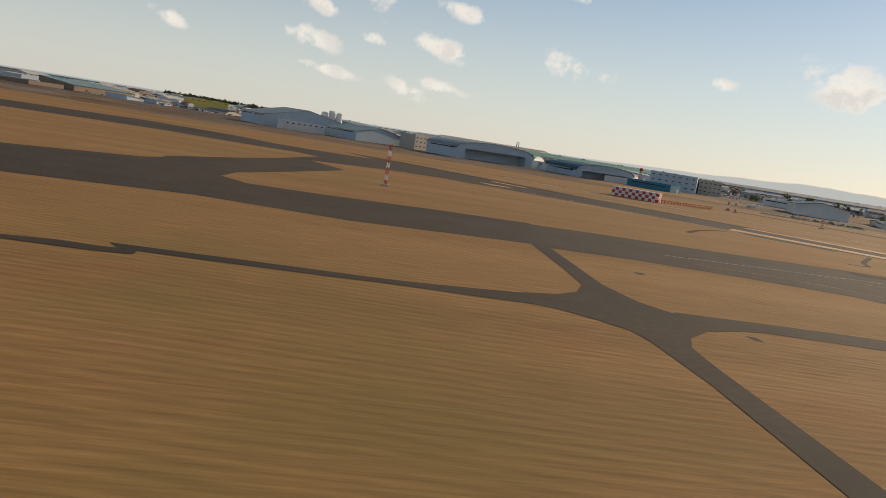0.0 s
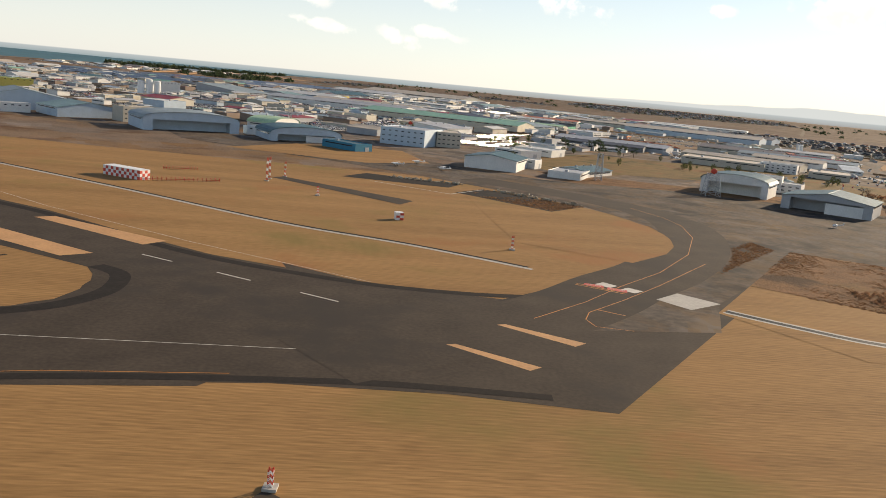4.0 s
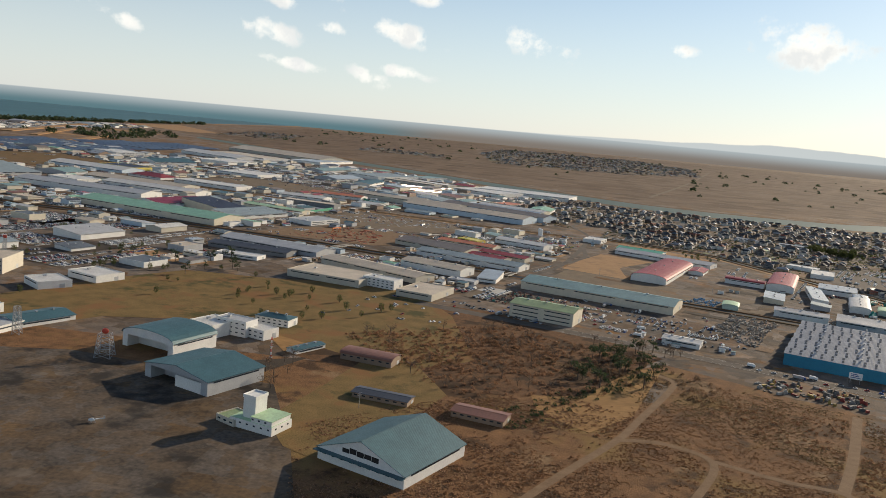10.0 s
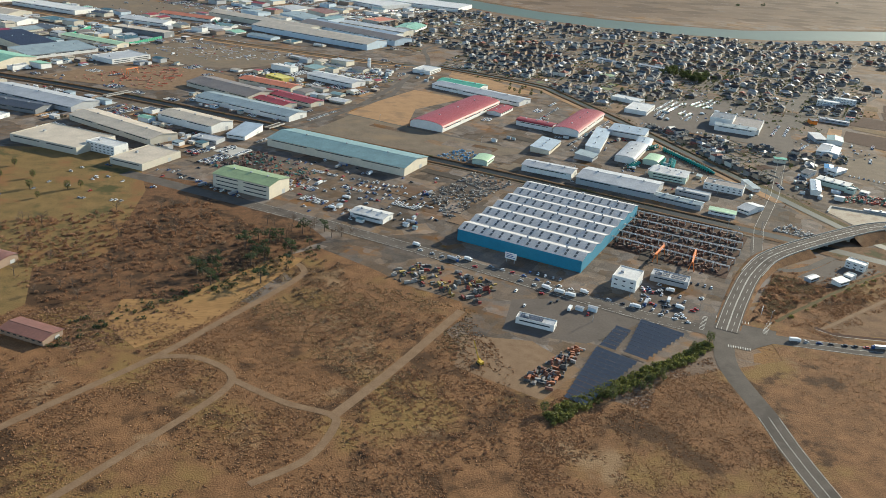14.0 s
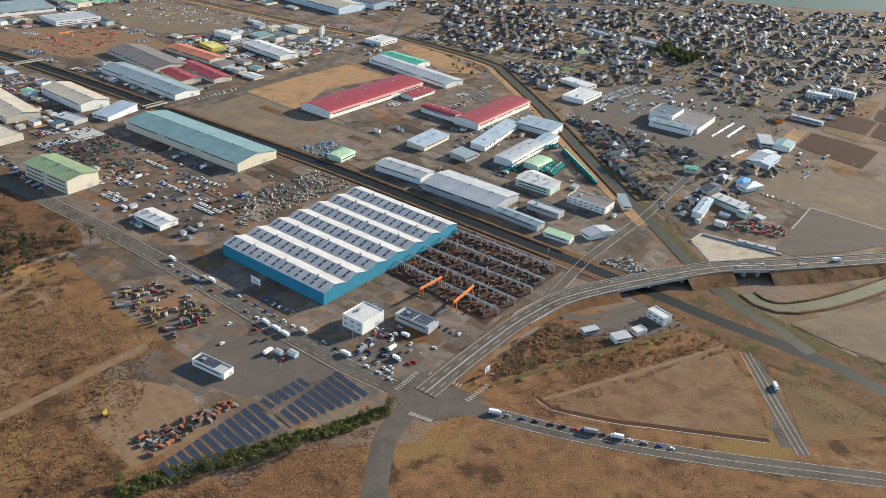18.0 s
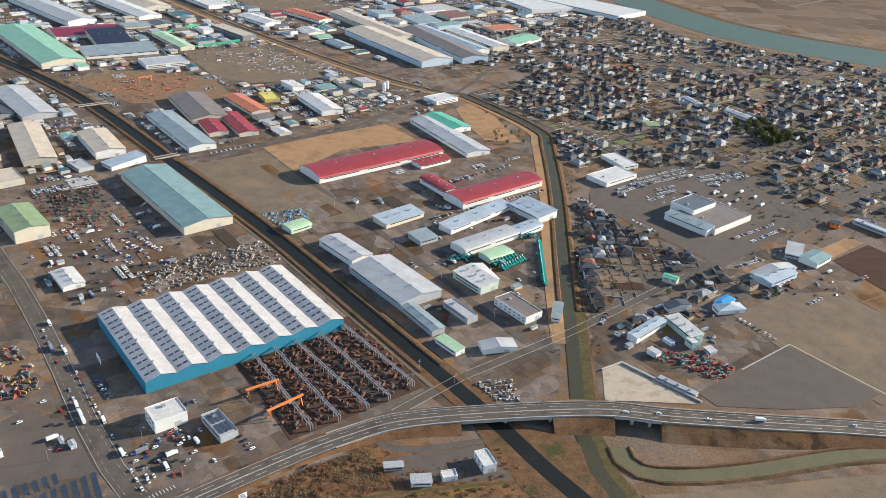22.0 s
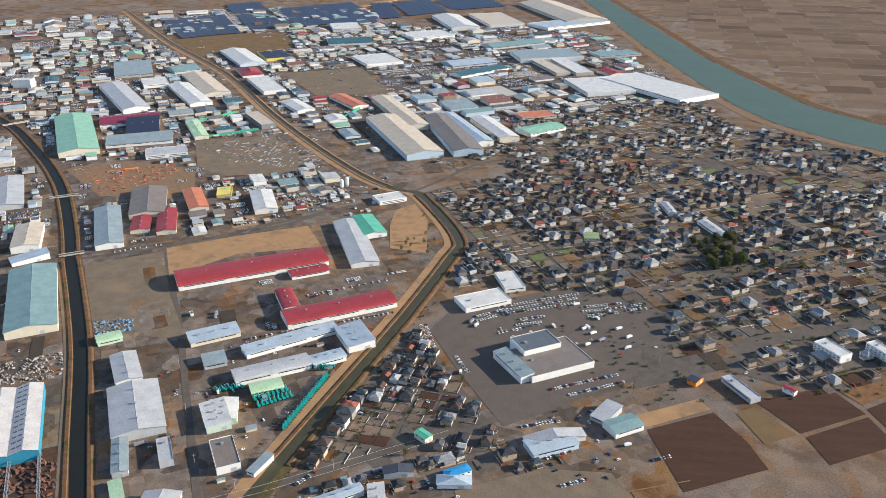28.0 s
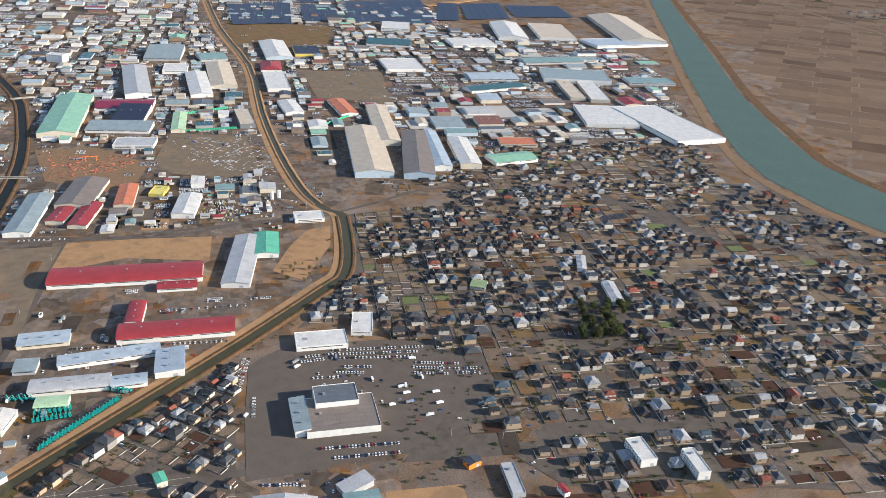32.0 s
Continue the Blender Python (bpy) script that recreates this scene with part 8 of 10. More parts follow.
def control_tower(x, y, rot, L, W, h, H):
    top = new("control_tower")
    top.matrix_basis = pose(x, y, 0, 0, 0, rot)
    take(x, y, rot, L, W)
    wm = wall_mat("white")
    bm = bmesh.new()
    box(bm, -L / 2, L / 2, -W / 2, W / 2, 0, h)
    part("wall", bm, wm, top)
    bm = bmesh.new()
    box(bm, -L / 2 + 0.1, L / 2 - 0.1, -W / 2 + 0.1, W / 2 - 0.1, h + 0.003, h + 0.05)
    part("roof", bm, roof_mat("palegreen"), top)
    bm = bmesh.new()
    box(bm, -0.1, L / 2 - 0.3, -W / 2 + 0.3, W / 2 - 0.3, h + 0.05, h + 1.3)
    part("upper_storey", bm, wm, top)
    bm = bmesh.new()
    box(bm, -0.3, L / 2 - 0.1, -W / 2 + 0.1, W / 2 - 0.1, h + 1.303, h + 1.42)
    part("upper_roof", bm, roof_mat("palegreen"), top)
    bm = bmesh.new()
    box(bm, -L * 0.3, -0.13, -W * 0.28, W * 0.28, h + 0.05, H)
    part("shaft", bm, wm, top)
    bm = bmesh.new()
    for a in ((-L * 0.3 - 0.15, 0.02, -W * 0.28 - 0.15, -W * 0.28), (-L * 0.3 - 0.15, 0.02, W * 0.28, W * 0.28 + 0.15), (-L * 0.3 - 0.15, -L * 0.3, -W * 0.28, W * 0.28), (-0.13, 0.02, -W * 0.28, W * 0.28)):
        box(bm, *a, H - 0.5, H + 0.35)
    part("parapet", bm, wm, top)
    n = 6
    for s in (-1, 1):
        for i in range(n):
            share("window", PANE_MESH, top, pose((i + 0.5) * L / n - L / 2, s * (W / 2 + 0.012), h * 0.55))
        for i in range(3):
            share("window", PANE_MESH, top, pose(0.4 + i * L * 0.15, s * (W / 2 - 0.288), h + 0.5))
    for i in range(3):
        share("window", PANE_MESH, top, pose(L / 2 + 0.012, (i - 1) * W / 3.4, h * 0.55, 0, 0, 90))
    return tagged(top, "white two-storey control tower with square shaft", "tower")


def lattice_tower(x, y, h, w, red=False):
    top = new("lattice_tower")
    top.matrix_basis = pose(x, y, 0)
    n = 5
    for sx, sy in ((-1, -1), (1, -1), (1, 1), (-1, 1)):
        bm = bmesh.new()
        beam(bm, (sx * w / 2, sy * w / 2, 0), (sx * w / 3, sy * w / 3, h), 0.16)
        part("leg", bm, STEEL, top)
    for k in range(n):
        z0, z1 = h * k / n, h * (k + 1) / n
        a, b = w / 2 - w / 6 * k / n, w / 2 - w / 6 * (k + 1) / n
        bm = bmesh.new()
        for (p, q), (r, t) in (((-1, -1), (1, -1)), ((1, -1), (1, 1)), ((1, 1), (-1, 1)), ((-1, 1), (-1, -1))):
            beam(bm, (p * a, q * a, z0), (r * b, t * b, z1), 0.08)
            beam(bm, (r * a, t * a, z0), (p * b, q * b, z1), 0.08)
            beam(bm, (p * b, q * b, z1), (r * b, t * b, z1), 0.1)
        part("bracing", bm, STEEL, top)
    if red:
        bm = bmesh.new()
        bmesh.ops.create_uvsphere(bm, u_segments=14, v_segments=9, radius=1.0, matrix=pose(0, 0, h + 0.8) @ Matrix.Diagonal((1.1, 0.5, 0.9, 1)))
        part("radar_dish", bm, RED_PAINT, top)
    return tagged(top, "steel lattice tower" + (" carrying a red radar aerial" if red else " with cross bracing"), "tower")


def small_plane(x, y, rot, heli=False):
    top = new("helicopter" if heli else "light_aircraft")
    top.matrix_basis = pose(x, y, 0, 0, 0, rot)
    bm = bmesh.new()
    bmesh.ops.create_uvsphere(bm, u_segments=12, v_segments=8, radius=0.5, matrix=pose(0.4, 0, 0.75) @ Matrix.Diagonal((2.4 if not heli else 1.8, 0.8, 0.9, 1)))
    part("fuselage", bm, WHITE_GLOSS, top)
    bm = bmesh.new()
    beam(bm, (-0.3, 0, 0.85), (-2.6, 0, 1.0), 0.22)
    part("tail_boom", bm, WHITE_GLOSS, top)
    bm = bmesh.new()
    box(bm, -2.7, -2.3, -0.04, 0.04, 0.9, 1.6)
    part("tail_fin", bm, WHITE_GLOSS, top)
    if heli:
        for r in (20, 110):
            bm = bmesh.new()
            box(bm, -2.6, 2.6, -0.08, 0.08, 1.45, 1.49)
            part("rotor_blade", bm, TYRE, top).matrix_basis = pose(0.4, 0, 0.002 * r, 0, 0, r)
        for s in (-1, 1):
            bm = bmesh.new()
            box(bm, -0.5, 1.3, s * 0.45 - 0.04, s * 0.45 + 0.04, 0, 0.08)
            beam(bm, (0.4, s * 0.45, 0.06), (0.4, s * 0.25, 0.5), 0.06)
            part("skid", bm, STEEL, top)
    else:
        bm = bmesh.new()
        box(bm, 0.2, 0.95, -2.4, 2.4, 1.12, 1.2)
        part("wing", bm, WHITE_GLOSS, top)
        bm = bmesh.new()
        box(bm, -2.65, -2.3, -0.8, 0.8, 0.95, 1.0)
        part("tailplane", bm, WHITE_GLOSS, top)
        for px, py in ((1.2, 0), (0.2, 0.5), (0.2, -0.5)):
            bm = bmesh.new()
            bmesh.ops.create_cone(bm, cap_ends=True, segments=8, radius1=0.14, radius2=0.14, depth=0.1, matrix=pose(px, py, 0.14, 90))
            beam(bm, (px, py, 0.14), (px * 0.8, py * 0.5, 0.6), 0.06)
            part("wheel", bm, TYRE, top)
    return tagged(top, "white parked helicopter with dark rotor blades" if heli else "small white high-wing aircraft parked on the apron", "helicopter" if heli else "aircraft")


def signboard(x, y, rot, w, h, z):
    top = new("signboard")
    top.matrix_basis = pose(x, y, 0, 0, 0, rot)
    bm = bmesh.new()
    box(bm, -w / 2, w / 2, -0.06, 0.06, z, z + h)
    part("board", bm, WHITE_GLOSS, top)
    for k in range(3):
        bm = bmesh.new()
        box(bm, -w * 0.38, w * (0.38 - 0.12 * k), -0.075, -0.062, z + h * (0.2 + 0.26 * k), z + h * (0.32 + 0.26 * k))
        part("lettering_bar", bm, CAR_PAINTS[3], top)
    for s in (-1, 1):
        bm = bmesh.new()
        beam(bm, (s * w * 0.35, 0.05, 0), (s * w * 0.35, 0.05, z + h * 0.8), 0.14)
        part("post", bm, STEEL, top)
    return tagged(top, "white roadside signboard on two steel posts", "sign")


def netting(x0, y0, x1, y1, h=2.4):
    """A screen of green netting on posts."""
    L = math.hypot(x1 - x0, y1 - y0)
    top = new("netting_fence")
    top.matrix_basis = pose(x0, y0, 0, 0, 0, math.degrees(math.atan2(y1 - y0, x1 - x0)))
    n = max(2, int(L / 2.2))
    for i in range(n + 1):
        bm = bmesh.new()
        box(bm, L * i / n - 0.07, L * i / n + 0.07, -0.07, 0.07, 0, h + 0.2)
        part("post", bm, STEEL, top)
    bm = bmesh.new()
    box(bm, 0.09, L / n - 0.09, -0.03, 0.03, 0.15, h)
    first = part("net_panel", bm, NET, top)
    for i in range(1, n):
        share("net_panel", first.data, top, pose(L * i / n, 0, 0))
    return tagged(top, "tall green netting screen round a works yard", "fence", "netting screens")


def silo(x, y, r, h):
    top = new("silo")
    top.matrix_basis = pose(x, y, 0)
    bm = bmesh.new()
    bmesh.ops.create_cone(bm, cap_ends=True, segments=18, radius1=r, radius2=r, depth=h - 1.0, matrix=pose(0, 0, h / 2 + 0.5))
    part("tank", bm, WHITE_GLOSS, top)
    bm = bmesh.new()
    bmesh.ops.create_cone(bm, cap_ends=True, segments=18, radius1=r, radius2=r * 0.3, depth=0.5, matrix=pose(0, 0, h + 0.252))
    part("lid", bm, WHITE_GLOSS, top)
    bm = bmesh.new()
    for k in range(4):
        a = math.pi / 4 + k * math.pi / 2
        beam(bm, (math.cos(a) * r * 0.8, math.sin(a) * r * 0.8, 0), (math.cos(a) * r * 0.8, math.sin(a) * r * 0.8, 1.0), 0.2)
    part("stand", bm, STEEL, top)
    bm = bmesh.new()
    for s in (-0.15, 0.15):
        beam(bm, (r + 0.08, s, 0.1), (r + 0.08, s, h), 0.05)
    for k in range(int(h / 0.5)):
        beam(bm, (r + 0.08, -0.15, 0.4 + k * 0.5), (r + 0.08, 0.15, 0.4 + k * 0.5), 0.04)
    part("ladder", bm, STEEL, top)
    return tagged(top, "tall white steel silo on a short stand", "silo", "silos")


def bridge(x0, y0, x1, y1, w):
    """A flat road bridge over a canal."""
    L = math.hypot(x1 - x0, y1 - y0)
    top = new("canal_bridge")
    top.matrix_basis = pose((x0 + x1) / 2, (y0 + y1) / 2, 0, 0, 0, math.degrees(math.atan2(y1 - y0, x1 - x0)))
    bm = bmesh.new()
    box(bm, -L / 2, L / 2, -w / 2, w / 2, 0.3, 0.78)
    part("deck", bm, ROAD, top)
    for s in (-1, 1):
        bm = bmesh.new()
        box(bm, -L / 2, L / 2, s * (w / 2 + 0.09) - 0.08, s * (w / 2 + 0.09) + 0.08, 0.3, 1.15)
        part("parapet", bm, CONCRETE, top)
        bm = bmesh.new()
        box(bm, s * L * 0.28 - 0.2, s * L * 0.28 + 0.2, -w * 0.45, w * 0.45, 0, 0.298)
        part("pier", bm, CONCRETE, top)
    return tagged(top, "short asphalt bridge with pale concrete parapets", "bridge", "canal bridges")


DIGGER = []


def excavator():
    """A small hire excavator with its boom folded."""
    top = new("excavator")
    paint = mat("hire_teal", (0.015, 0.26, 0.235), 0.5, vary=0.15, size=1.0, grain=0.2)
    bm = bmesh.new()
    for side in (-1, 1):
        extrude_profile(bm, [(side * 0.42 - 0.12, 0.02), (side * 0.42 + 0.12, 0.02), (side * 0.42 + 0.12, 0.34), (side * 0.42 - 0.12, 0.34)], -0.7, 0.7)
    part("track_set", bm, TYRE, top)
    bm = bmesh.new()
    box(bm, -0.75, 0.1, -0.48, 0.48, 0.36, 0.85)
    box(bm, -0.1, 0.55, -0.02, 0.46, 0.36, 1.3)
    part("cab_body", bm, paint, top)
    bm = bmesh.new()
    for a, b, w in (((0.3, -0.2, 0.7), (1.1, -0.2, 1.75), 0.24), ((1.1, -0.2, 1.75), (2.0, -0.2, 1.1), 0.2), ((2.0, -0.2, 1.1), (1.75, -0.2, 0.35), 0.16), ((1.75, -0.2, 0.35), (1.45, -0.2, 0.3), 0.42)):
        beam(bm, a, b, w)
    part("boom", bm, paint, top)
    return tagged(top, "teal hire excavator parked with its boom folded", "excavator", "excavators of the hire yard")


def digger_row(x0, y0, x1, y1, n, turn):
    """Excavators parked side by side."""
    rnd = random.Random(n)
    for i in range(n):
        f = (i + 0.5) / n
        m = pose(x0 + (x1 - x0) * f, y0 + (y1 - y0) * f, 0.16, 0, 0, turn + rnd.uniform(-7, 7)) @ Matrix.Scale(1.15, 4)
        if DIGGER:
            copy_thing(DIGGER[0], m)
        else:
            DIGGER.append(excavator())
            DIGGER[0].matrix_basis = m


def yard_crane(x, y, rot, h=6.0):
    top = new("crawler_crane")
    top.matrix_basis = pose(x, y, 0, 0, 0, rot)
    for s in (-1, 1):
        bm = bmesh.new()
        box(bm, -1.0, 1.0, s * 0.6 - 0.2, s * 0.6 + 0.2, 0.02, 0.42)
        part("track", bm, TYRE, top)
    bm = bmesh.new()
    box(bm, -1.1, 0.6, -0.6, 0.6, 0.45, 1.2)
    box(bm, 0.6, 1.1, -0.6, 0.0, 0.45, 1.35)
    part("cab", bm, mat("plant_yellow", (0.62, 0.40, 0.04), 0.5), top)
    bm = bmesh.new()
    for sy, sz in ((-0.18, 0), (0.18, 0), (0, 0.3)):
        beam(bm, (0.7, sy, 1.0 + sz), (0.7 + h * 0.55, sy * 0.4, h + sz * 0.3), 0.09)
    for k in range(8):
        f, g = k / 8, (k + 1) / 8
        beam(bm, (0.7 + h * 0.55 * f, -0.15, 1.0 + (h - 1) * f), (0.7 + h * 0.55 * g, 0.15, 1.0 + (h - 1) * g), 0.05)
    part("boom", bm, mat("plant_yellow", (0.62, 0.40, 0.04), 0.5), top)
    return tagged(top, "yellow crawler crane with a raised lattice boom", "crane", "yard cranes")


# ---- things ----

sawtooth_hall(424.4, 359.9, -30.3, 51.3, 77.1, 4.6, 7)
raised_road([(467.5, 272.6, 0.2), (480.8, 296.9, 0.3), (496.9, 322.3, 0.8), (516.3, 341.2, 2), (565.3, 369.5, 3.4), (591.8, 378.3, 3.6), (621.1, 389.6, 3.4), (650.2, 402.3, 2.6), (681.2, 415.3, 1.4), (733.2, 440.2, 0.5)], 7.6, "curving raised asphalt road with lane lines", gaps=((26, 29), (34, 38)))
KEEP_OUT.append([(576.1, 738.2), (595.9, 765.2), (626.8, 723.9), (612.8, 699.4)])
KEEP_OUT.append(RIVER_RING)
KEEP_OUT.append([(328.2, 533.5), (347.1, 572.9), (370.4, 612.4), (402.7, 593.9), (369.8, 554.6), (364.2, 510.3)])
KEEP_OUT.append([(413.2, 645.2), (397.1, 669.2), (400.8, 685.9), (426.6, 668.1), (460.1, 626.1), (437.8, 617.6)])
KEEP_OUT.append([(520, 552), (557, 530), (597, 508.5), (606, 530), (622, 576), (624, 621), (595, 650), (553, 639), (531, 604), (512, 580)])
KEEP_OUT.append([(652.2, 535.3), (661.1, 574.1), (675.5, 598.8), (697, 623.8), (748.3, 605.3), (756.7, 549.8), (664.6, 478), (652.5, 501.4)])
for yard in ([(130, 577.6), (151.7, 621.5), (212.4, 640.2), (245.9, 615.4), (253.7, 587.8), (207.3, 540.9)], [(146.7, 688.7), (186.5, 741.1), (267.5, 709.4), (279.9, 682.7), (245.4, 644.5), (214.2, 641.5)],
             [(-338.8, 1002.3), (-332.8, 1037.8), (-222.2, 1118.6), (-120.9, 1048.7), (-176.8, 932.1)], [(-7, 926.9), (45.8, 1007), (162.5, 927.3), (108.8, 871)]):
    KEEP_OUT.append(yard)
homes([(388.2, 700.9), (398.1, 731.4), (430.1, 805.8), (501.8, 826.5), (571.5, 766.4), (601.3, 711.9), (604.2, 651.3), (592.4, 642.1), (531.9, 625.5), (508.8, 631.1), (505.8, 592.2), (478.8, 638.3), (427.1, 681.4)], 58.7, 8.2, 0.84, True, 3, True)
homes([(516, 547), (524, 525), (540, 467), (553, 432), (572, 469), (602, 492), (594, 506), (555, 527.5), (521, 549)], -68, 5.8, 0.97, True, 4, True)
homes([(602.7, 634.2), (604.3, 704.5), (685.9, 767.2), (729, 731.6), (736.6, 681.6), (697.6, 621.5), (655.3, 612.5), (626.8, 566.6)], 58.6, 9.4, 0.78, True, 5, True)
homes([(581, 664.9), (601.5, 682.6), (584.4, 720.9), (647.1, 762.8), (700.9, 878), (748.8, 858.6), (778, 771.2), (767.4, 715.3), (715.5, 655.3), (679.7, 610), (649.7, 607.3)], 58.6, 9.0, 0.8, True, 6, True)
homes([(398.8, 801.9), (441.3, 887.3), (566.7, 889.1), (673.8, 944.4), (700.9, 878), (643.6, 768.3), (604.2, 747.6), (575.4, 731.4), (513.2, 722.1)], 58.6, 9.2, 0.76, False, 7, True)
homes([(305.9, 783.2), (316.7, 849.5), (367.2, 973.5), (431.9, 1090.9), (520.3, 1004.6), (557.8, 903), (434.1, 895.7), (394.2, 806.1), (374, 765.2)], 58.6, 8.4, 0.55, False, 21)
homes([(562.8, 437), (570, 432), (590, 452), (606, 478), (627, 500), (622, 512), (600, 497), (581, 480), (577, 451)], 58.6, 6.0, 0.9, True, 8)
homes([(456.7, 703.7), (486.2, 654.4), (518.6, 615.3), (551.4, 643.1), (620.6, 703.5), (734.3, 741.7), (839.1, 899.2), (839.6, 1000), (654.3, 980), (483.8, 951.8), (426.1, 764.2)], 54.6, 8.8, 0.78, False, 9, True)
homes([(475, 975), (540, 1030), (600, 1005), (680, 990), (800, 992), (905, 1030), (1150, 1100), (1400, 1000), (1300, 800), (1000, 650), (839, 760), (839, 899), (654, 945)], 54.6, 9.5, 0.74, False, 10, True)
homes([(440, 2080), (600, 2075), (740, 2080), (1045, 2380), (1262, 3065), (1233, 3700), (888, 3800), (620, 3600), (450, 2799)], 20, 25, 0.5, False, 11)
homes([(90, 2150), (300, 2080), (330, 2330), (120, 2420)], 20, 25, 0.4, False, 12)
homes([(-330, 2350), (-150, 2300), (-120, 2900), (-290, 2950)], 20, 27, 0.4, False, 15)
homes([(1500, 1700), (1900, 1650), (2100, 2200), (1600, 2300)], 24, 25, 0.4, False, 16)
build_homes()
sheds([(402.7, 479.9), (456.7, 554.4), (488.7, 538.5), (507.3, 468.4), (536.1, 414.9), (526, 407.1)], 10, 61.3, 23, 2.0, 4.5)
sheds([(340.1, 671.7), (384.6, 683.4), (391.5, 641.2), (372.2, 639.4), (351.1, 597.7)], 8, 61.3, 24, 2.0, 5.0)
sheds([(246.2, 417.7), (285.1, 403), (342.5, 351.8), (389.2, 306.5), (387, 291.7), (426.5, 275.8), (437, 276.1), (459.4, 282.7), (440.9, 295.2), (380.8, 336.2), (368.7, 361), (296.3, 407.4)], 9, -30.4, 25, 1.5, 4.0)
sheds([(555.4, 427.2), (567.9, 443.8), (584.4, 473.6), (594.6, 459.2), (578.4, 414.6)], 6, 58.6, 28, 2.0, 5.0)
shed(527.9, 315.4, 30, 6.2, 3.6, 1.7, "mono", "white", "lightgrey")
shed(517.6, 317.6, 33, 6.0, 2.6, 1.5, "gable", "grey", "lightgrey")
shed(534.6, 321.2, -52, 3.2, 4.6, 1.6, "flat", "white", "white")
shed(592.6, 432.6, -45, 4.6, 4.2, 2.8, "flat", "palegreen", "white")
shed(599.5, 431.2, -45, 4.2, 3.2, 1.4, "mono", "white", "white")
shed(591.5, 401.4, -18, 15.0, 1.9, 1.1, "mono", "grey", "lightgrey")
car_blocks([(-487.6, 612.6), (-335.1, 816.7), (-306.7, 1058.9), (116.3, 816.7), (335.8, 700.1), (374.8, 615.8), (299.7, 534.3), (173.1, 560), (49.3, 594), (-20.4, 463.5)], 34, 61.3, 1)
car_blocks([(-252.7, 1037.4), (-11.7, 1409.5), (150.7, 1392.9), (353.2, 1157.4), (344, 933.2), (293, 921.4), (158.2, 941.4), (243.9, 741.3)], 26, 61.3, 2)
car_blocks([(306.5, 390.8), (338, 423.8), (376.8, 391.9), (372.9, 352.3), (337.4, 360.5)], 5, 61.3, 3)
car_blocks([(390.1, 503.1), (436, 575.1), (451.6, 607.1), (496.1, 552), (487.6, 453.2)], 6, 61.3, 4)
car_blocks([(69.3, 685.4), (157.8, 704.2), (213, 657.4), (299.3, 551.4), (277.2, 426.8), (193.1, 425.6), (157.8, 506.4)], 10, 61.3, 5)
works([(118.5, 723.4), (213.6, 698.3), (335.8, 690), (372, 640), (320, 560), (277.2, 426.8), (193.1, 425.6), (157.8, 506.4)], 61.3, 13, 32, 24, 0.5, 0.4, 0.75)
works([(-487.6, 612.6), (-335.1, 816.7), (-306.7, 1058.9), (116.3, 816.7), (335.8, 700.1), (374.8, 615.8), (299.7, 534.3), (173.1, 560), (49.3, 594), (-20.4, 463.5)], 61.3, 20, 33, 50, 0.66, 0.42, 0.8)
works([(-252.7, 1037.4), (-11.7, 1409.5), (150.7, 1392.9), (400, 1130), (430, 960), (344, 890), (293, 760), (158.2, 790), (-60, 900)], 61.3, 22, 34, 50, 0.66, 0.42, 0.8)
works([(-700, 900), (-476, 1260), (-286.3, 1379.7), (-27.4, 1207.5), (154.7, 751.4), (157.8, 506.4), (110.7, 424.3), (1.2, 427.9), (-142.8, 470), (-420, 420), (-800, 560)], 61.3, 24, 35, 44, 0.66, 0.42, 0.8)
works([(-760, 1650), (-560, 1600), (-500, 2400), (-640, 2500)], 80, 30, 36, 0, 0.35)
build_works()
build_gardens()
yard_patches([(285.6, 363), (356.2, 328), (400.5, 295.9), (457.8, 276.7), (494.7, 311.7), (545.1, 412.1), (472.7, 571), (181.8, 629.7), (216.8, 458.4)], 45, -30.4, 5)
yard_patches([(398.8, 801.9), (566.7, 889.1), (673.8, 944.4), (778, 771.2), (715.5, 655.3), (649.7, 607.3), (513.2, 722.1)], 260, 58.6, 6)
car_row(534.8, 593.7, 560.8, 634.6, 27, pale=0.75, gaps=0.06)
car_row(538.2, 591.5, 562.8, 629.3, 26, pale=0.75, gaps=0.06)
car_row(541, 588.9, 565, 624.3, 22, pale=0.75, gaps=0.06)
car_row(569.6, 620.5, 584.4, 638.4, 15, pale=0.75, gaps=0.06)
car_row(572.5, 617.1, 587.2, 634.1, 15, pale=0.75, gaps=0.06)
car_row(576.8, 614.2, 588.2, 627.7, 12, pale=0.75, gaps=0.06)
car_row(587.2, 634.1, 594.9, 645.7, 9, pale=0.75, gaps=0.06)
car_row(589.7, 631.2, 596.2, 641, 8, pale=0.75, gaps=0.06)
car_row(531.2, 577.5, 539.8, 595.9, 12, pale=0.75, gaps=0.06)
car_row(534.6, 574.8, 539.9, 586.5, 8, pale=0.75, gaps=0.06)
car_row(550.5, 588.5, 559.9, 601.2, 10, pale=0.75, gaps=0.06)
car_row(553, 583.7, 562, 595.1, 10, pale=0.75, gaps=0.06)
car_row(550.4, 571.4, 558.4, 584.9, 8, pale=0.75, gaps=0.06)
car_row(514.7, 554.8, 536.7, 536.7, 11, pale=0.75, gaps=0.06)
car_row(515.5, 557, 537.2, 539.1, 10, pale=0.75, gaps=0.06)
car_row(547.1, 541.5, 561.7, 532.6, 7, pale=0.2, gaps=0.06)
car_row(596.6, 542.1, 615.8, 573.9, 26, pale=0.2, gaps=0.06)
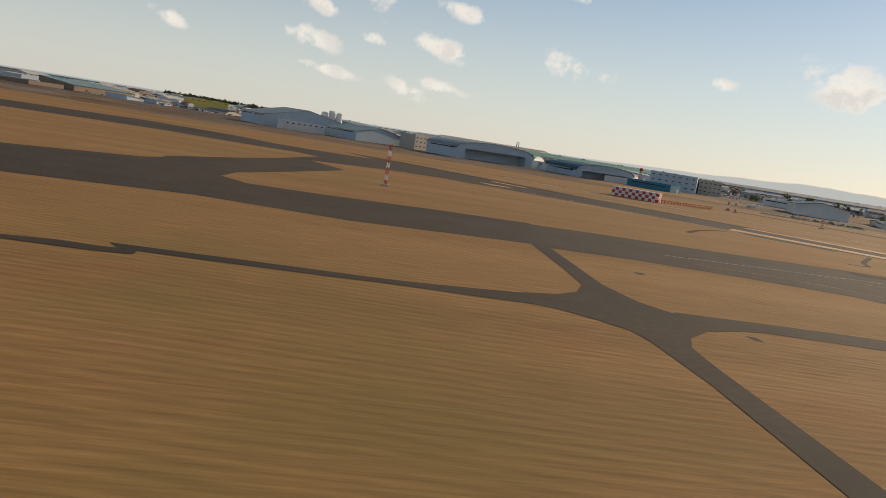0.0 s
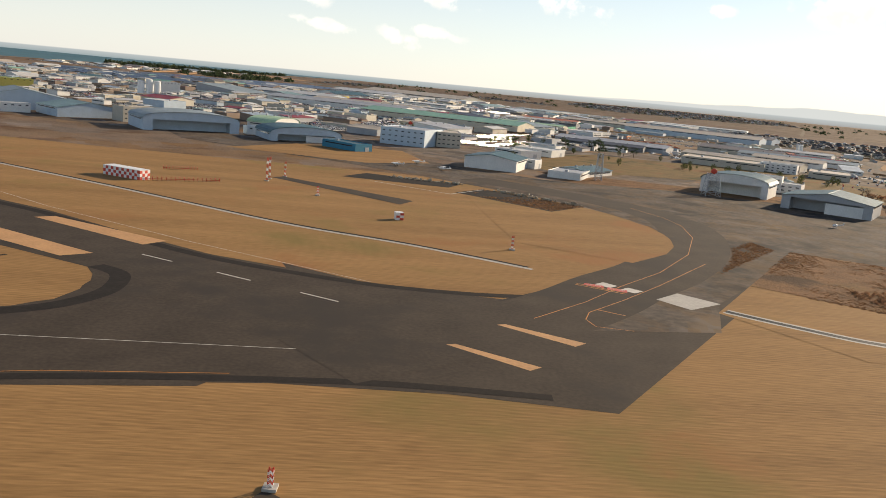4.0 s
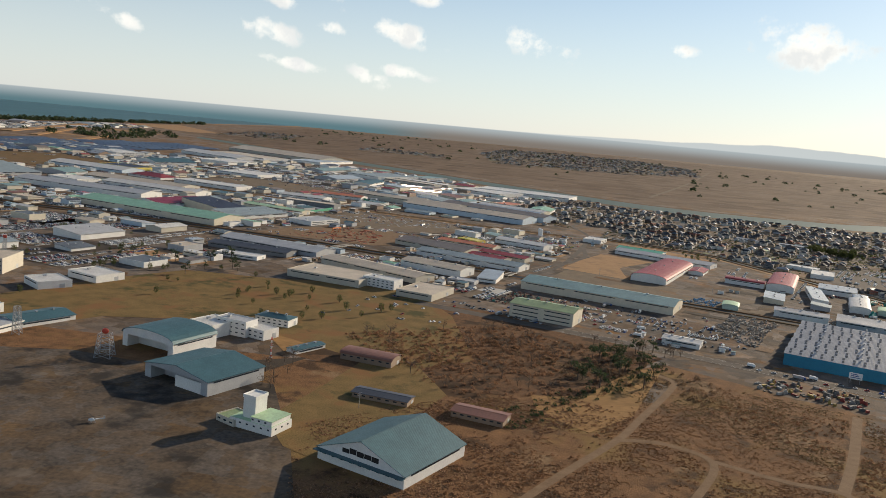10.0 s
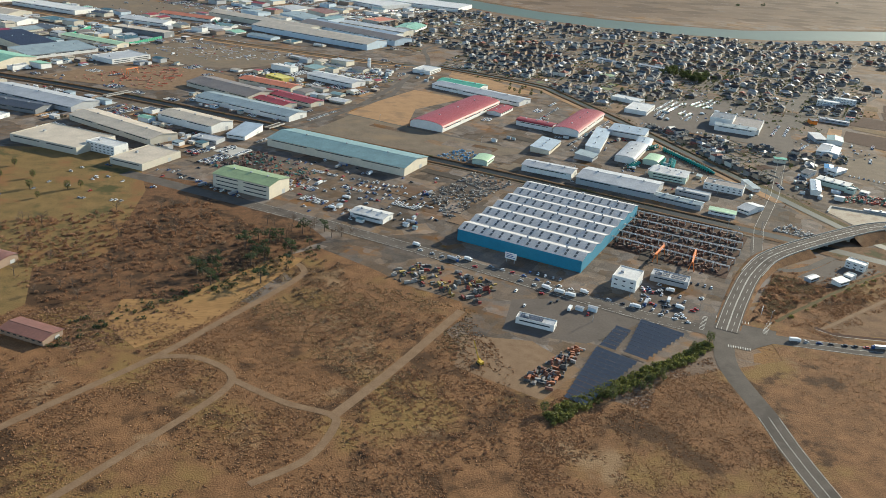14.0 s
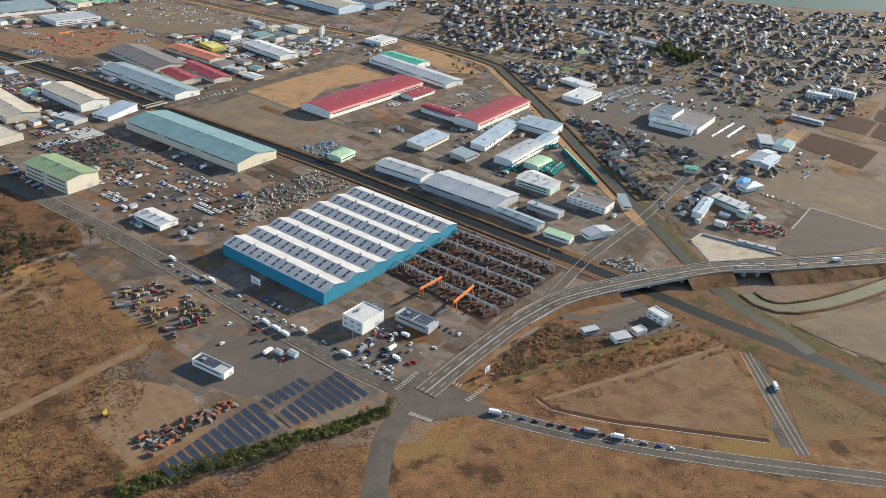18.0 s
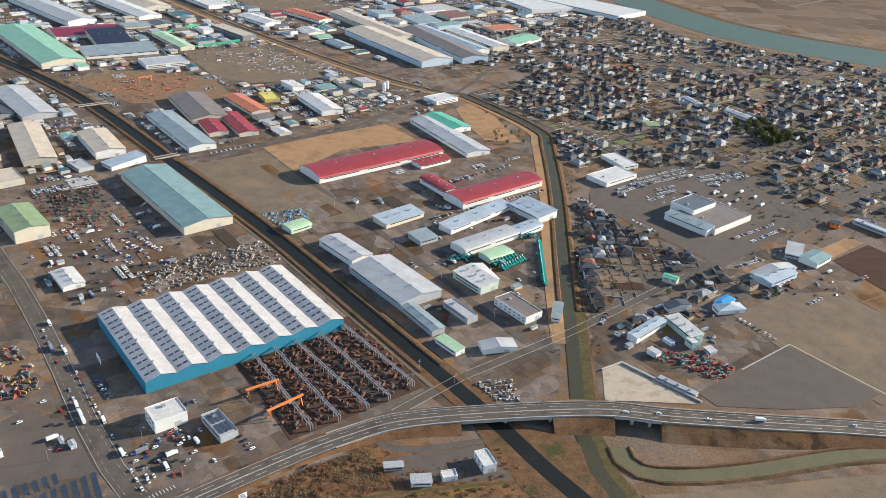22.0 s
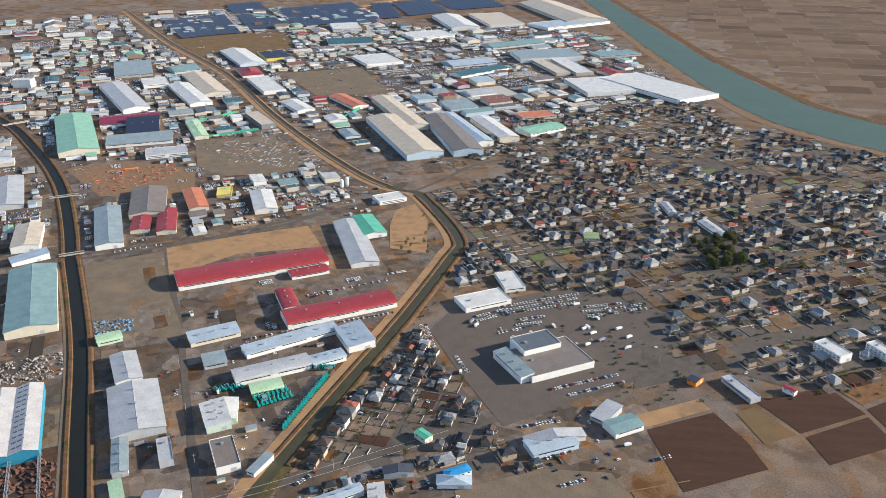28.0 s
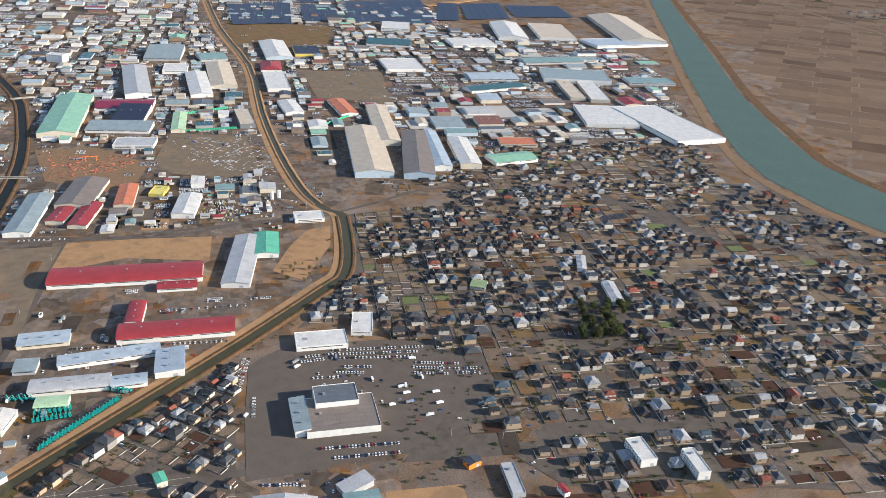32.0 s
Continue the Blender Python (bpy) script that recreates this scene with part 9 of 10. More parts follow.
car_row(606.5, 545.3, 620.9, 570.1, 20, pale=0.2, gaps=0.06)
car_row(602.7, 512.6, 612.2, 525.9, 12, pale=0.2, gaps=0.06)
car_row(621.8, 501.7, 627.4, 512.4, 9, pale=0.2, gaps=0.06)
car_row(634.7, 490.8, 640.8, 501.2, 9, pale=0.2, gaps=0.06)
car_row(655, 525.8, 659.7, 533, 7, pale=0.2, gaps=0.06)
car_row(455, 489.2, 495.5, 557, 30, pale=0.2, gaps=0.06)
car_row(307.1, 509.8, 321.4, 536.1, 10, pale=0.75, gaps=0.06)
car_row(444.4, 540.7, 467, 584.7, 12, pale=0.75, gaps=0.06)
car_row(556.1, 430.5, 556.9, 441.3, 8, pale=0.2, gaps=0.06)
car_row(337.7, 401.3, 360.4, 393.8, 11)
car_row(337.5, 408, 362.7, 399.1, 11)
car_row(304.2, 433.3, 321.8, 424.8, 6)
car_row(406.9, 312.1, 422.1, 304.4, 6)
car_row(437.6, 307.5, 444.8, 318.7, 5)
car_row(451.1, 298.3, 456.7, 304.9, 5)
car_row(464.6, 310.7, 475.3, 305.7, 5)
car_row(305.4, 403.9, 315.8, 415, 6)
car_row(468.2, 486.9, 497.6, 518.8, 10)
car_row(362.4, 330.9, 421.5, 291.8, 15, turn=0, lorries=0.3, gaps=0.2)
car_row(364.8, 332.6, 457.9, 276.2, 24, turn=0, lorries=0.3, gaps=0.2)
car_row(486.9, 267.6, 540.4, 262, 14, turn=0, lorries=0.3, gaps=0.2)
car_row(575, 300, 575, 296, 1, turn=0, lorries=1.0, gaps=0)
car_row(327.6, 369.5, 345.4, 354.4, 5)
car_row(605, 465.2, 623.5, 452.8, 9)
car_row(575.1, 448, 587.5, 449.4, 7)
car_row(577.1, 444.4, 589.4, 445.9, 7)
car_row(576.5, 456.1, 582.2, 462, 3)
car_scatter([(145.5, 710.6), (204.9, 778.7), (322.2, 689.7), (249.1, 686.4), (201.8, 650.5)], 35, 61.3, 1)
car_scatter([(-52.5, 1025.3), (89.5, 1084), (204.2, 943.1), (180.2, 864.7), (126.4, 853.9)], 40, 61.3, 2)
car_scatter([(196, 953.1), (328.2, 947.9), (354.5, 967.7), (270.9, 993.1)], 45, 61.3, 3)
car_scatter([(297.8, 655), (344.7, 690.8), (364.6, 647.1), (334.4, 597.5)], 30, 61.3, 4)
car_scatter([(520.6, 582.8), (597.1, 645.8), (622, 605.9), (603.4, 578.6), (558, 570.2)], 30, 61.3, 5)
car_scatter([(604.6, 522.6), (605.4, 544.4), (641.9, 541.4), (649.3, 502.9), (631.1, 492.8)], 25, 61.3, 6)
car_scatter([(399, 298.8), (432.9, 286.6), (427.6, 273.3), (401.1, 283)], 8, 61.3, 7)
car_scatter([(444.3, 296.2), (462.7, 283.7), (469.8, 297.7), (451.8, 308.5)], 12, 61.3, 8)
car_scatter([(459.3, 504.9), (502.1, 541.5), (527.9, 428.7), (493.4, 399.5), (444.2, 423)], 40, 61.3, 9)
car_scatter([(309.6, 442.8), (392.8, 414.1), (371.3, 346.5), (339.1, 346.7), (306.4, 360.9)], 45, 61.3, 10)
car_scatter([(244.4, 414.2), (279.7, 386.5), (320.8, 349.8), (291.1, 372.8)], 25, 61.3, 11)
car_scatter([(262.4, 490.1), (289.5, 431.3), (267.9, 360.7), (194.8, 359.5)], 40, 61.3, 12)
car_scatter([(84.1, 611.5), (150.5, 584.4), (147.9, 479.2), (112.8, 483.9)], 40, 61.3, 13)
car_scatter([(-50.4, 1311.2), (117.1, 1368.4), (254, 1205.8), (188.7, 1114.2), (7.9, 1171.9)], 60, 61.3, 14)
car_scatter([(-136.8, 598.4), (-248.3, 748.6), (-279.8, 960.6), (51.3, 797.5), (212.9, 717.9), (183.6, 636.6), (139.7, 603.3)], 120, 61.3, 15)
car_scatter([(553.8, 435.7), (590.9, 477.4), (605.9, 447.2), (583.1, 413.2)], 25, 61.3, 16)
car_scatter([(581, 664.9), (647.1, 762.8), (724.3, 774.4), (738.1, 689.6), (670, 603.3)], 70, 61.3, 18)
car_scatter([(230.4, 813.5), (342.9, 1045.3), (430.7, 1112.8), (358.9, 983.2), (300.1, 787.6)], 120, 61.3, 19)
car_scatter([(275.2, 640.9), (287, 728.7), (377.9, 709.4), (363.8, 634.6)], 60, 61.3, 20)
car_scatter([(306.5, 390.8), (338, 423.8), (376.8, 391.9), (372.9, 352.3), (337.4, 360.5)], 70, 61.3, 22)
car_scatter([(428.6, 279.3), (448.3, 307.4), (461.9, 286.4), (451.5, 274.8)], 30, 61.3, 23)
place_car(582.9, 601.6, 71.3, 1035, 0.0, True)
place_car(588.5, 600.1, 73.3, 1050, 0.0, True)
place_car(595.3, 596.9, 76.3, 1066, 0.0, True)
place_car(596.4, 612, 69.3, 1095, 0.0, True)
place_car(604.3, 607.4, 75.3, 1113, 0.0, True)
place_car(591.8, 588.7, 73.3, 1040, 0.0, True)
place_car(533.4, 573.1, 101.3, 835, 0.0, True)
place_car(537.7, 571.1, 101.3, 843, 0.0, True)
place_car(558, 531, 121.3, 815, 0.0, True)
place_car(566.3, 622, 61.3, 1020, 0.0, True)
place_car(617.1, 622.9, 71.3, 1180, 0.0, True)
place_car(577.8, 373.3, 20.7, 1000, 3.53, False)
place_car(604, 382.3, 20.7, 1150, 3.55, False)
place_car(620.2, 389.8, 20.7, 1245, 3.43, True)
place_car(650.2, 402.9, 20.7, 1420, 2.63, False)
place_car(588.1, 377.7, 20.7, 1060, 3.58, False)
build_rest_of_cars()
clutter([(148.8, 583.2), (187.2, 639.4), (215, 624.9), (207, 562.7)], 260, [(0.5, 0.13, 0.07), (0.42, 0.12, 0.06), (0.25, 0.12, 0.08)], 0.9, "stacks of rust-red steel sections", "steel stock", 260, 5.0, 0.35)
digger_row(527.0, 451.0, 511.8, 492.5, 24, 150)
digger_row(505.5, 455.5, 511.5, 471.0, 9, 165)
digger_row(500.5, 457.5, 506.5, 473.0, 8, 165)
digger_row(494.0, 487.5, 509.5, 499.0, 10, -60)
digger_row(489.5, 462.5, 482.0, 452.0, 5, 200)
clutter([(377.9, 453.1), (393.7, 469.1), (403.2, 461.4), (392.6, 446)], 110, [(0.1, 0.25, 0.42), (0.2, 0.3, 0.4)], 0.7, "blue frames stacked on gravel", "frames", 110)
clutter([(372.4, 390.3), (398.5, 432.8), (418.7, 420), (397.6, 390.6), (381, 360.2)], 420, [(0.3, 0.27, 0.23), (0.38, 0.35, 0.3), (0.22, 0.2, 0.18)], 0.7, "rows of grey stone and concrete blocks", "stone stock", 420)
clutter([(266.6, 418), (289.3, 443.7), (321.6, 417.3), (317.5, 395), (289.6, 404.8)], 300, [(0.12, 0.06, 0.05), (0.2, 0.08, 0.06), (0.16, 0.15, 0.14), (0.05, 0.18, 0.15)], 0.8, "dark red and grey scrap heap", "scrap", 300)
clutter([(355.3, 301.2), (362.4, 317.2), (387.5, 305.9), (395.6, 297.8), (388.4, 282.3)], 120, [(0.36, 0.25, 0.07), (0.26, 0.05, 0.035), (0.33, 0.31, 0.28), (0.1, 0.1, 0.09), (0.12, 0.11, 0.1)], 1.05, "yellow, red and grey plant machines", "machinery", 260)
clutter([(394, 237.5), (402.5, 231.5), (409.0, 243.8), (417.2, 255.4), (415, 258.3), (405.5, 248.5)], 100, [(0.32, 0.11, 0.045), (0.2, 0.09, 0.06), (0.24, 0.22, 0.2), (0.09, 0.085, 0.08)], 1.0, "orange skips and stacked goods", "goods", 220)
clutter([(438.3, 346.6), (470.8, 391.6), (506.9, 358.5), (480.5, 317.4)], 520, [(0.2, 0.085, 0.05), (0.13, 0.065, 0.045), (0.1, 0.08, 0.07)], 1, "dark stacks of steel beams", "steel stock", 520)
clutter([(578.1, 415.8), (584.3, 423.2), (600.9, 429.0), (610.0, 423.2), (604.4, 411.8), (593.6, 415.4)], 150, [(0.36, 0.08, 0.05), (0.30, 0.075, 0.05), (0.09, 0.2, 0.15), (0.3, 0.3, 0.3)], 0.9, "red and green yard goods", "goods", 120)
clutter([(160.2, 699.3), (218.5, 765.7), (295.8, 703.8), (227.3, 669.8)], 200, [(0.42, 0.43, 0.44), (0.3, 0.31, 0.32), (0.5, 0.5, 0.5)], 1.2, "pale steel frames laid out in a yard", "steel stock", 260, 4.5, 0.18)
clutter([(300.6, 641.7), (337.8, 662.5), (356.1, 633.8), (324.1, 616.2)], 120, [(0.3, 0.08, 0.08), (0.3, 0.28, 0.27), (0.45, 0.4, 0.1)], 0.8, "red and yellow scaffolding parts", "scaffolding", 120)
clutter([(517.1, 364), (536, 379.1), (542.5, 368), (525.9, 356.3)], 90, [(0.45, 0.43, 0.4), (0.35, 0.33, 0.3)], 0.7, "pale rubble and sacks", "rubble", 90)
clutter([(201.2, 909.9), (297.4, 924.7), (279.8, 911.5), (234.7, 905.6)], 150, [(0.25, 0.25, 0.26), (0.4, 0.4, 0.4)], 0.9, "grey goods in a works yard", "goods", 150)
rack_row(446.2, 348, 486.4, 321.7)
rack_row(450.2, 355.1, 492, 329.9)
rack_row(455, 362.2, 497.7, 339.3)
rack_row(459.7, 371.4, 501.8, 347.3)
rack_row(463.8, 381.3, 505.9, 358.1)
gantry(461.7, 331.1, 57.6, 9.7, 3.6)
gantry(473.8, 326.2, 66.3, 11.7, 3.6)
solar_block(420.0, 256.0, 430.5, 247.7, 405.7, 229.0, 12, 0.5)
solar_block(439.4, 275.8, 451.1, 266.8, 429.3, 255.6, 9, 0.5)
solar_block(429.7, 270.5, 433.9, 267.7, 422.4, 259.1, 6, 0)
solar_block(-462.4, 1077.6, -446.7, 1126.7, -311.2, 1001.9, 9, 0, True)
solar_block(-451.8, 1138.4, -430.3, 1177.7, -300.7, 1046.2, 9, 0, True)
solar_block(-545.8, 1268.9, -519, 1326.7, -447.7, 1205.9, 9, 0, True)
solar_block(-414.6, 1189, -388.1, 1240.6, -294.1, 1115.6, 9, 0, True)
solar_block(-407.8, 1277.2, -364.5, 1417.8, -251.6, 1173.7, 9, 0, True)
solar_block(-354.9, 1315.2, -338.7, 1398.5, -204.8, 1207.7, 9, 0, True)
solar_block(-328.2, 1424.8, -308.9, 1457.6, -205.9, 1316.4, 9, 0, True)
solar_block(-304.6, 1460.6, -279.7, 1537.6, -188.6, 1368.3, 9, 0, True)
solar_block(-260.7, 1531.1, -211.9, 1627, -169.8, 1465.7, 9, 0, True)
tufts([(100.6, 139.6), (123.4, 178.4), (144.5, 168.9), (163.5, 154.5), (160.3, 130.9), (143.8, 119.4), (121.6, 124.8)], 12000, STRAW, "tall tangled rust-brown weeds", 0.04, 0.14, 32)
tufts([(319.7, 315.6), (353.2, 294.9), (385.1, 278.1), (378.6, 248.3), (351.9, 226.4), (275.8, 314)], 4000, REED, "pale dry reeds and weeds", 0.06, 0.25, 33)
tufts([(488.4, 285.7), (502.9, 320.9), (566.1, 323.6), (524, 285.3), (501.2, 268.7)], 9000, STRAW, "rust-brown weeds on the road bank", 0.06, 0.24, 34)
tufts([(550.2, 342.7), (626.9, 335.5), (612.5, 280.9), (587.7, 283.6), (565.8, 320.4)], 5000, REED, "dry weeds along the canal", 0.06, 0.22, 35)
grove([(288.9, 286.8), (317.8, 312.2), (330, 332), (323.2, 343.5), (296.6, 319.6)], "pine", 16, 1)
grove([(208.4, 332.8), (281.8, 370.6), (296, 325.4), (265.5, 292.5), (230.7, 296.6)], "bare", 24, 2)
grove([(136.2, 424.6), (191.9, 399.8), (228.9, 374.1), (206.2, 339), (174.7, 338.8)], "bush", 22, 3)
shrubs([(400, 215), (410, 223), (427, 236), (446, 249.5), (460, 260.5), (457.5, 264), (444.5, 254), (426, 241), (408.5, 228.5), (398, 219.5)], 520, LEAFY, "tall dense yellow-green hedge beside the solar field", 44, 0.85)
grove([(400, 219), (431, 233.5), (460, 262), (457, 265.5), (429, 237.3), (398, 222)], "bush", 26, 5, False)
grove([(54.4, 454.6), (95, 523.3), (115.7, 426.5), (90.8, 399.7)], "bush", 18, 6)
grove([(221.8, 302.6), (288.3, 356.4), (325.4, 329.4), (296.9, 279.4), (249.3, 269)], "bare", 18, 7)
grove([(290, 320.3), (341, 351.6), (316, 289.9), (287, 277.2)], "pine", 10, 8)
grove([(579.4, 736.9), (597.7, 761.7), (622, 729.3), (610.7, 704.3)], "evergreen", 44, 9, False)
grove([(427.9, 656.5), (432, 672.2), (465.2, 627.9), (448.9, 610.1)], "bush", 12, 10)
grove([(620.1, 726.7), (639.3, 752.4), (646.3, 742), (618.1, 704.7)], "bush", 10, 12)
grove([(682.9, 771.7), (709.7, 807), (713.5, 785.3), (688.6, 761.2)], "bush", 12, 13)
grove([(496.7, 494.9), (523.9, 526.2), (635.8, 551.7), (662.8, 479.7), (557.8, 438)], "bush", 6, 14)
grove([(-24.7, 480.7), (7.8, 560.2), (152.3, 442.4), (180.4, 366.2), (66.2, 338.2)], "bush", 14, 15)
grove([(508.8, 631.1), (584.7, 752.7), (689.4, 751.2), (715.9, 630), (628.9, 551.8)], "bush", 14, 16)
lines_along([(298.8, 366.2), (332.6, 348.3), (367.6, 327.4), (392.9, 311.4), (418.4, 294.7), (442.4, 280.5), (457, 273.7)], (-3.4, 3.4), z=0.156)
lines_along([(298.8, 366.2), (332.6, 348.3), (367.6, 327.4), (392.9, 311.4), (418.4, 294.7), (442.4, 280.5), (457, 273.7)], (-1.8, 1.8), 0.08, z=0.156, dash=1.6)
lines_along([(460.9, 222.6), (460.8, 209.9), (461.3, 199.5), (462.2, 188.1), (467.2, 166.9)], (-2.9, 0, 2.9), z=0.156)
lines_along([(487, 267.1), (506.8, 263.3), (525.4, 261.3), (555.1, 260.4), (597.8, 260.9)], (-2.9, 0, 2.9), z=0.156)
lines_along([(569.4, 316.9), (571.5, 299), (573.6, 282), (575.5, 266.9)], (-1.7, 0, 1.7), z=0.156)
lines_along([(506.5, 342.1), (518.8, 371.2), (547.6, 421.2), (582.5, 492.2)], (-1.9, 1.9), z=0.156)
bars(461.4, 277.4, -26.1, 11, 1.05, 1.6, 0.24, 0.159)
bars(472.6, 280.6, -112.1, 11, 1.04, 1.6, 0.24, 0.159)
bars(482.8, 276.1, -31.0, 11, 1.01, 1.6, 0.24, 0.159)
bars(467.6, 261.4, -108.4, 10, 0.73, 1.6, 0.24, 0.159)
lamp_post(463.2, 286.7, 30)
lamp_post(485.9, 280.8, 30)
lamp_post(423.3, 274.8, 30)
lamp_post(448.9, 282.5, 30)
lamp_post(487.2, 323, 30)
lamp_post(440.9, 295.2, 30)
power_pole(348.3, 517.5, 40)
power_pole(405.1, 481.8, 40)
power_pole(451.5, 454.8, 40)
power_pole(484.6, 434.6, 40)
power_pole(515.8, 415.9, 40)
power_pole(675.8, 635.7, 40)
power_pole(626, 594.9, 40)
power_pole(641.7, 611.8, 40)
power_pole(546.9, 648.3, 40)
power_pole(634.2, 671.9, 40)
power_pole(503.5, 368.4, 40)
power_pole(518, 367.1, 40)
power_pole(444.7, 304.2, 40)
power_pole(504.6, 359.9, 40)
power_pole(540.3, 415.9, 40)
power_pole(560.8, 446.7, 40)
power_pole(450.1, 359.6, 40)
power_pole(188.1, 293.9, 40)
power_pole(220.2, 251.8, 40)
shrubs([(388.2, 700.9), (430.1, 805.8), (571.5, 766.4), (685.9, 767.2), (715.9, 630), (628.9, 551.8), (544.9, 589.6), (505.8, 592.2)], 700, HEDGE, "dark green garden bushes among houses", 1, 0.75)
shrubs([(515.3, 510.4), (533.2, 524.2), (577.2, 511.7), (555.2, 425.7)], 120, HEDGE, "dark green garden bushes among houses", 2, 0.6)
shrubs([(581, 664.9), (700.9, 878), (778, 771.2), (715.5, 655.3), (649.7, 607.3)], 300, HEDGE, "dark green garden hedges among houses", 3, 0.9)
shrubs([(208.4, 332.8), (281.8, 370.6), (296, 325.4), (265.5, 292.5), (230.7, 296.6)], 800, BRUSH, "rust-brown leafless thickets", 4, 0.62)
shrubs([(221.8, 302.6), (288.3, 356.4), (325.4, 329.4), (296.9, 279.4), (249.3, 269)], 550, BRUSH, "rust-brown leafless thickets", 5, 0.55)
shrubs([(297.7, 346.3), (333.6, 324.7), (344, 299.4), (330.4, 273.9), (266.3, 324.9)], 120, TWIGS, "brown leafless thickets", 6, 0.8)
shrubs([(342.1, 465.3), (402.1, 433.8), (467.2, 395.2), (515.8, 367), (521, 369.9), (473, 398.5), (408.7, 437.8), (344.6, 471.3)], 120, REED, "straw-coloured reeds on the canal bank", 7, 0.4)
checker_hut(-26.4, 200.1, -25.5, 11.6, 3.2, 2.2)
antenna_row(-13.7, 201.6, 28.3, 17.7, 18)
antenna_row(-20.5, 222.1, 21.7, 8.4, 12)
banded_mast(3.6, 215.3, 6)
banded_mast(-81.4, 104.2, 5.5)
banded_mast(3.3, 220, 5.8)
banded_mast(61.5, 152.4, 2.6)
banded_mast(19.2, 198, 2.2)
banded_mast(5.9, 227.6, 4)
banded_mast(37.3, 56.8, 1.6)
banded_mast(188.1, 293.9, 7)
checker_hut(39.6, 174.5, 20, 1.6, 1.6, 1.5)
control_tower(196.0, 232.2, -27.5, 13.3, 8.6, 2.4, 8.2)
lattice_tower(138.3, 281, 7.5, 5.0, True)
lattice_tower(103.4, 297.9, 9.5, 2.4)
lattice_tower(30.3, 442.5, 6.0, 1.6, True)
lattice_tower(-35.7, 459.7, 11, 1.8)
small_plane(155.4, 226.4, 200, True)
small_plane(33, 283.6, 150)
small_plane(39.5, 297.6, 150)
small_plane(48.5, 282.4, 150)
signboard(401.5, 319.6, -30.4, 4.6, 2.4, 1.6)
signboard(484.9, 286, 60, 2.6, 2.0, 1.0)
place_car(167.4, 239.8, 20, 1)
sheet("painted_marking", [(-20.31, 142.68), (-17.93, 145.01), (5.05, 133.22), (2.74, 129.13)], 0.040, FADED, "broad faded yellow runway marking", "marking")
sheet("painted_marking", [(-27.02, 129.95), (-24.81, 134.39), (-1.34, 120.73), (-4.64, 117.38)], 0.041, FADED, "broad faded yellow runway marking", "marking")
sheet("painted_marking", [(-64.55, 167.23), (-63.13, 169.06), (-56.22, 164.23), (-58.12, 162.28)], 0.041, FADED, "broad faded yellow runway marking", "marking")
sheet("painted_marking", [(-67.09, 155.91), (-61.35, 155), (-60.7, 152.61), (-64.8, 151.55)], 0.042, FADED, "broad faded yellow runway marking", "marking")
sheet("painted_marking", [(55.76, 102.57), (56.82, 103.12), (66.07, 98.01), (64.52, 96.33)], 0.042, FADED, "broad faded yellow runway marking", "marking")
sheet("painted_marking", [(49.46, 92.83), (50.53, 93.31), (59.63, 87.8), (58.26, 86.42)], 0.042, FADED, "broad faded yellow runway marking", "marking")
sheet("painted_marking", [(72.71, 130.29), (74.42, 132.19), (76.35, 130.4), (74.84, 128.6)], 0.043, PAINT, "broad white runway marking", "marking")
sheet("painted_marking", [(76.2, 128.08), (77.93, 129.92), (79.89, 128.22), (78.16, 126.42)], 0.043, PAINT, "broad white runway marking", "marking")
sheet("painted_marking", [(-6.46, 83.06), (-3.95, 83.15), (-3.91, 82.02), (-6.28, 81.73)], 0.044, RED_PAINT, "red painted holding sign with pale bars", "marking")
sheet("painted_marking", [(-6.13, 76.66), (-3.66, 76.56), (-3.67, 75.58), (-6.01, 75.5)], 0.044, RED_PAINT, "red painted holding sign with pale bars", "marking")
sheet("painted_marking", [(70.8, 129.17), (71.15, 130.49), (74.02, 129.71), (73.78, 128.21)], 0.044, RED_PAINT, "red painted holding sign with pale bars", "marking")
sheet("painted_marking", [(74.13, 127.63), (74.59, 128.93), (77.32, 127.91), (77.03, 126.24)], 0.045, RED_PAINT, "red painted holding sign with pale bars", "marking")
sheet("painted_marking", [(-21.32, 34.38), (-17.52, 34.87), (-17.75, 31.81), (-21.15, 31.17)], 0.045, RED_PAINT, "red painted holding sign with white numbers", "marking")
sheet("painted_marking", [(-16.24, 34.82), (-12.62, 34.94), (-12.93, 32.19), (-16.58, 31.77)], 0.046, RED_PAINT, "red painted holding sign with white numbers", "marking")
painted_text("09-27", -5.15, 82.49, -175.6, 0.82, 0.085, "white painted numbers 09-27 on red")
painted_text("09-27", -4.87, 76.08, 179.9, 0.80, 0.085, "white painted numbers 09-27 on red")
painted_text("09-27", 72.44, 129.40, 163.4, 1.02, 0.085, "white painted numbers 09-27 on red")
painted_text("09-27", 75.77, 127.68, 156.8, 1.02, 0.085, "white painted numbers 09-27 on red")
painted_text("09-27", -19.44, 33.06, -171.0, 1.21, 0.085, "white painted numbers 09-27 on red")
painted_text("09-27", -14.59, 33.43, -175.7, 1.21, 0.085, "white painted numbers 09-27 on red")
lines_along([(-2.9, 86.3), (-2.6, 68.3)], (-0.45, 0.2), 0.2, 0.046, YELLOW, 0, "painted_line", "double yellow holding line")
lines_along([(-2.9, 86.3), (-2.6, 68.3)], (0.8,), 0.13, 0.046, YELLOW, 0.5, "painted_line", "dashed yellow holding line")
lines_along([(-18.4, 56.1), (-17.6, 43.3), (-17.2, 34.7)], (0,), 0.13, 0.047, YELLOW, 1.2, "painted_line", "yellow taxiway centre line")
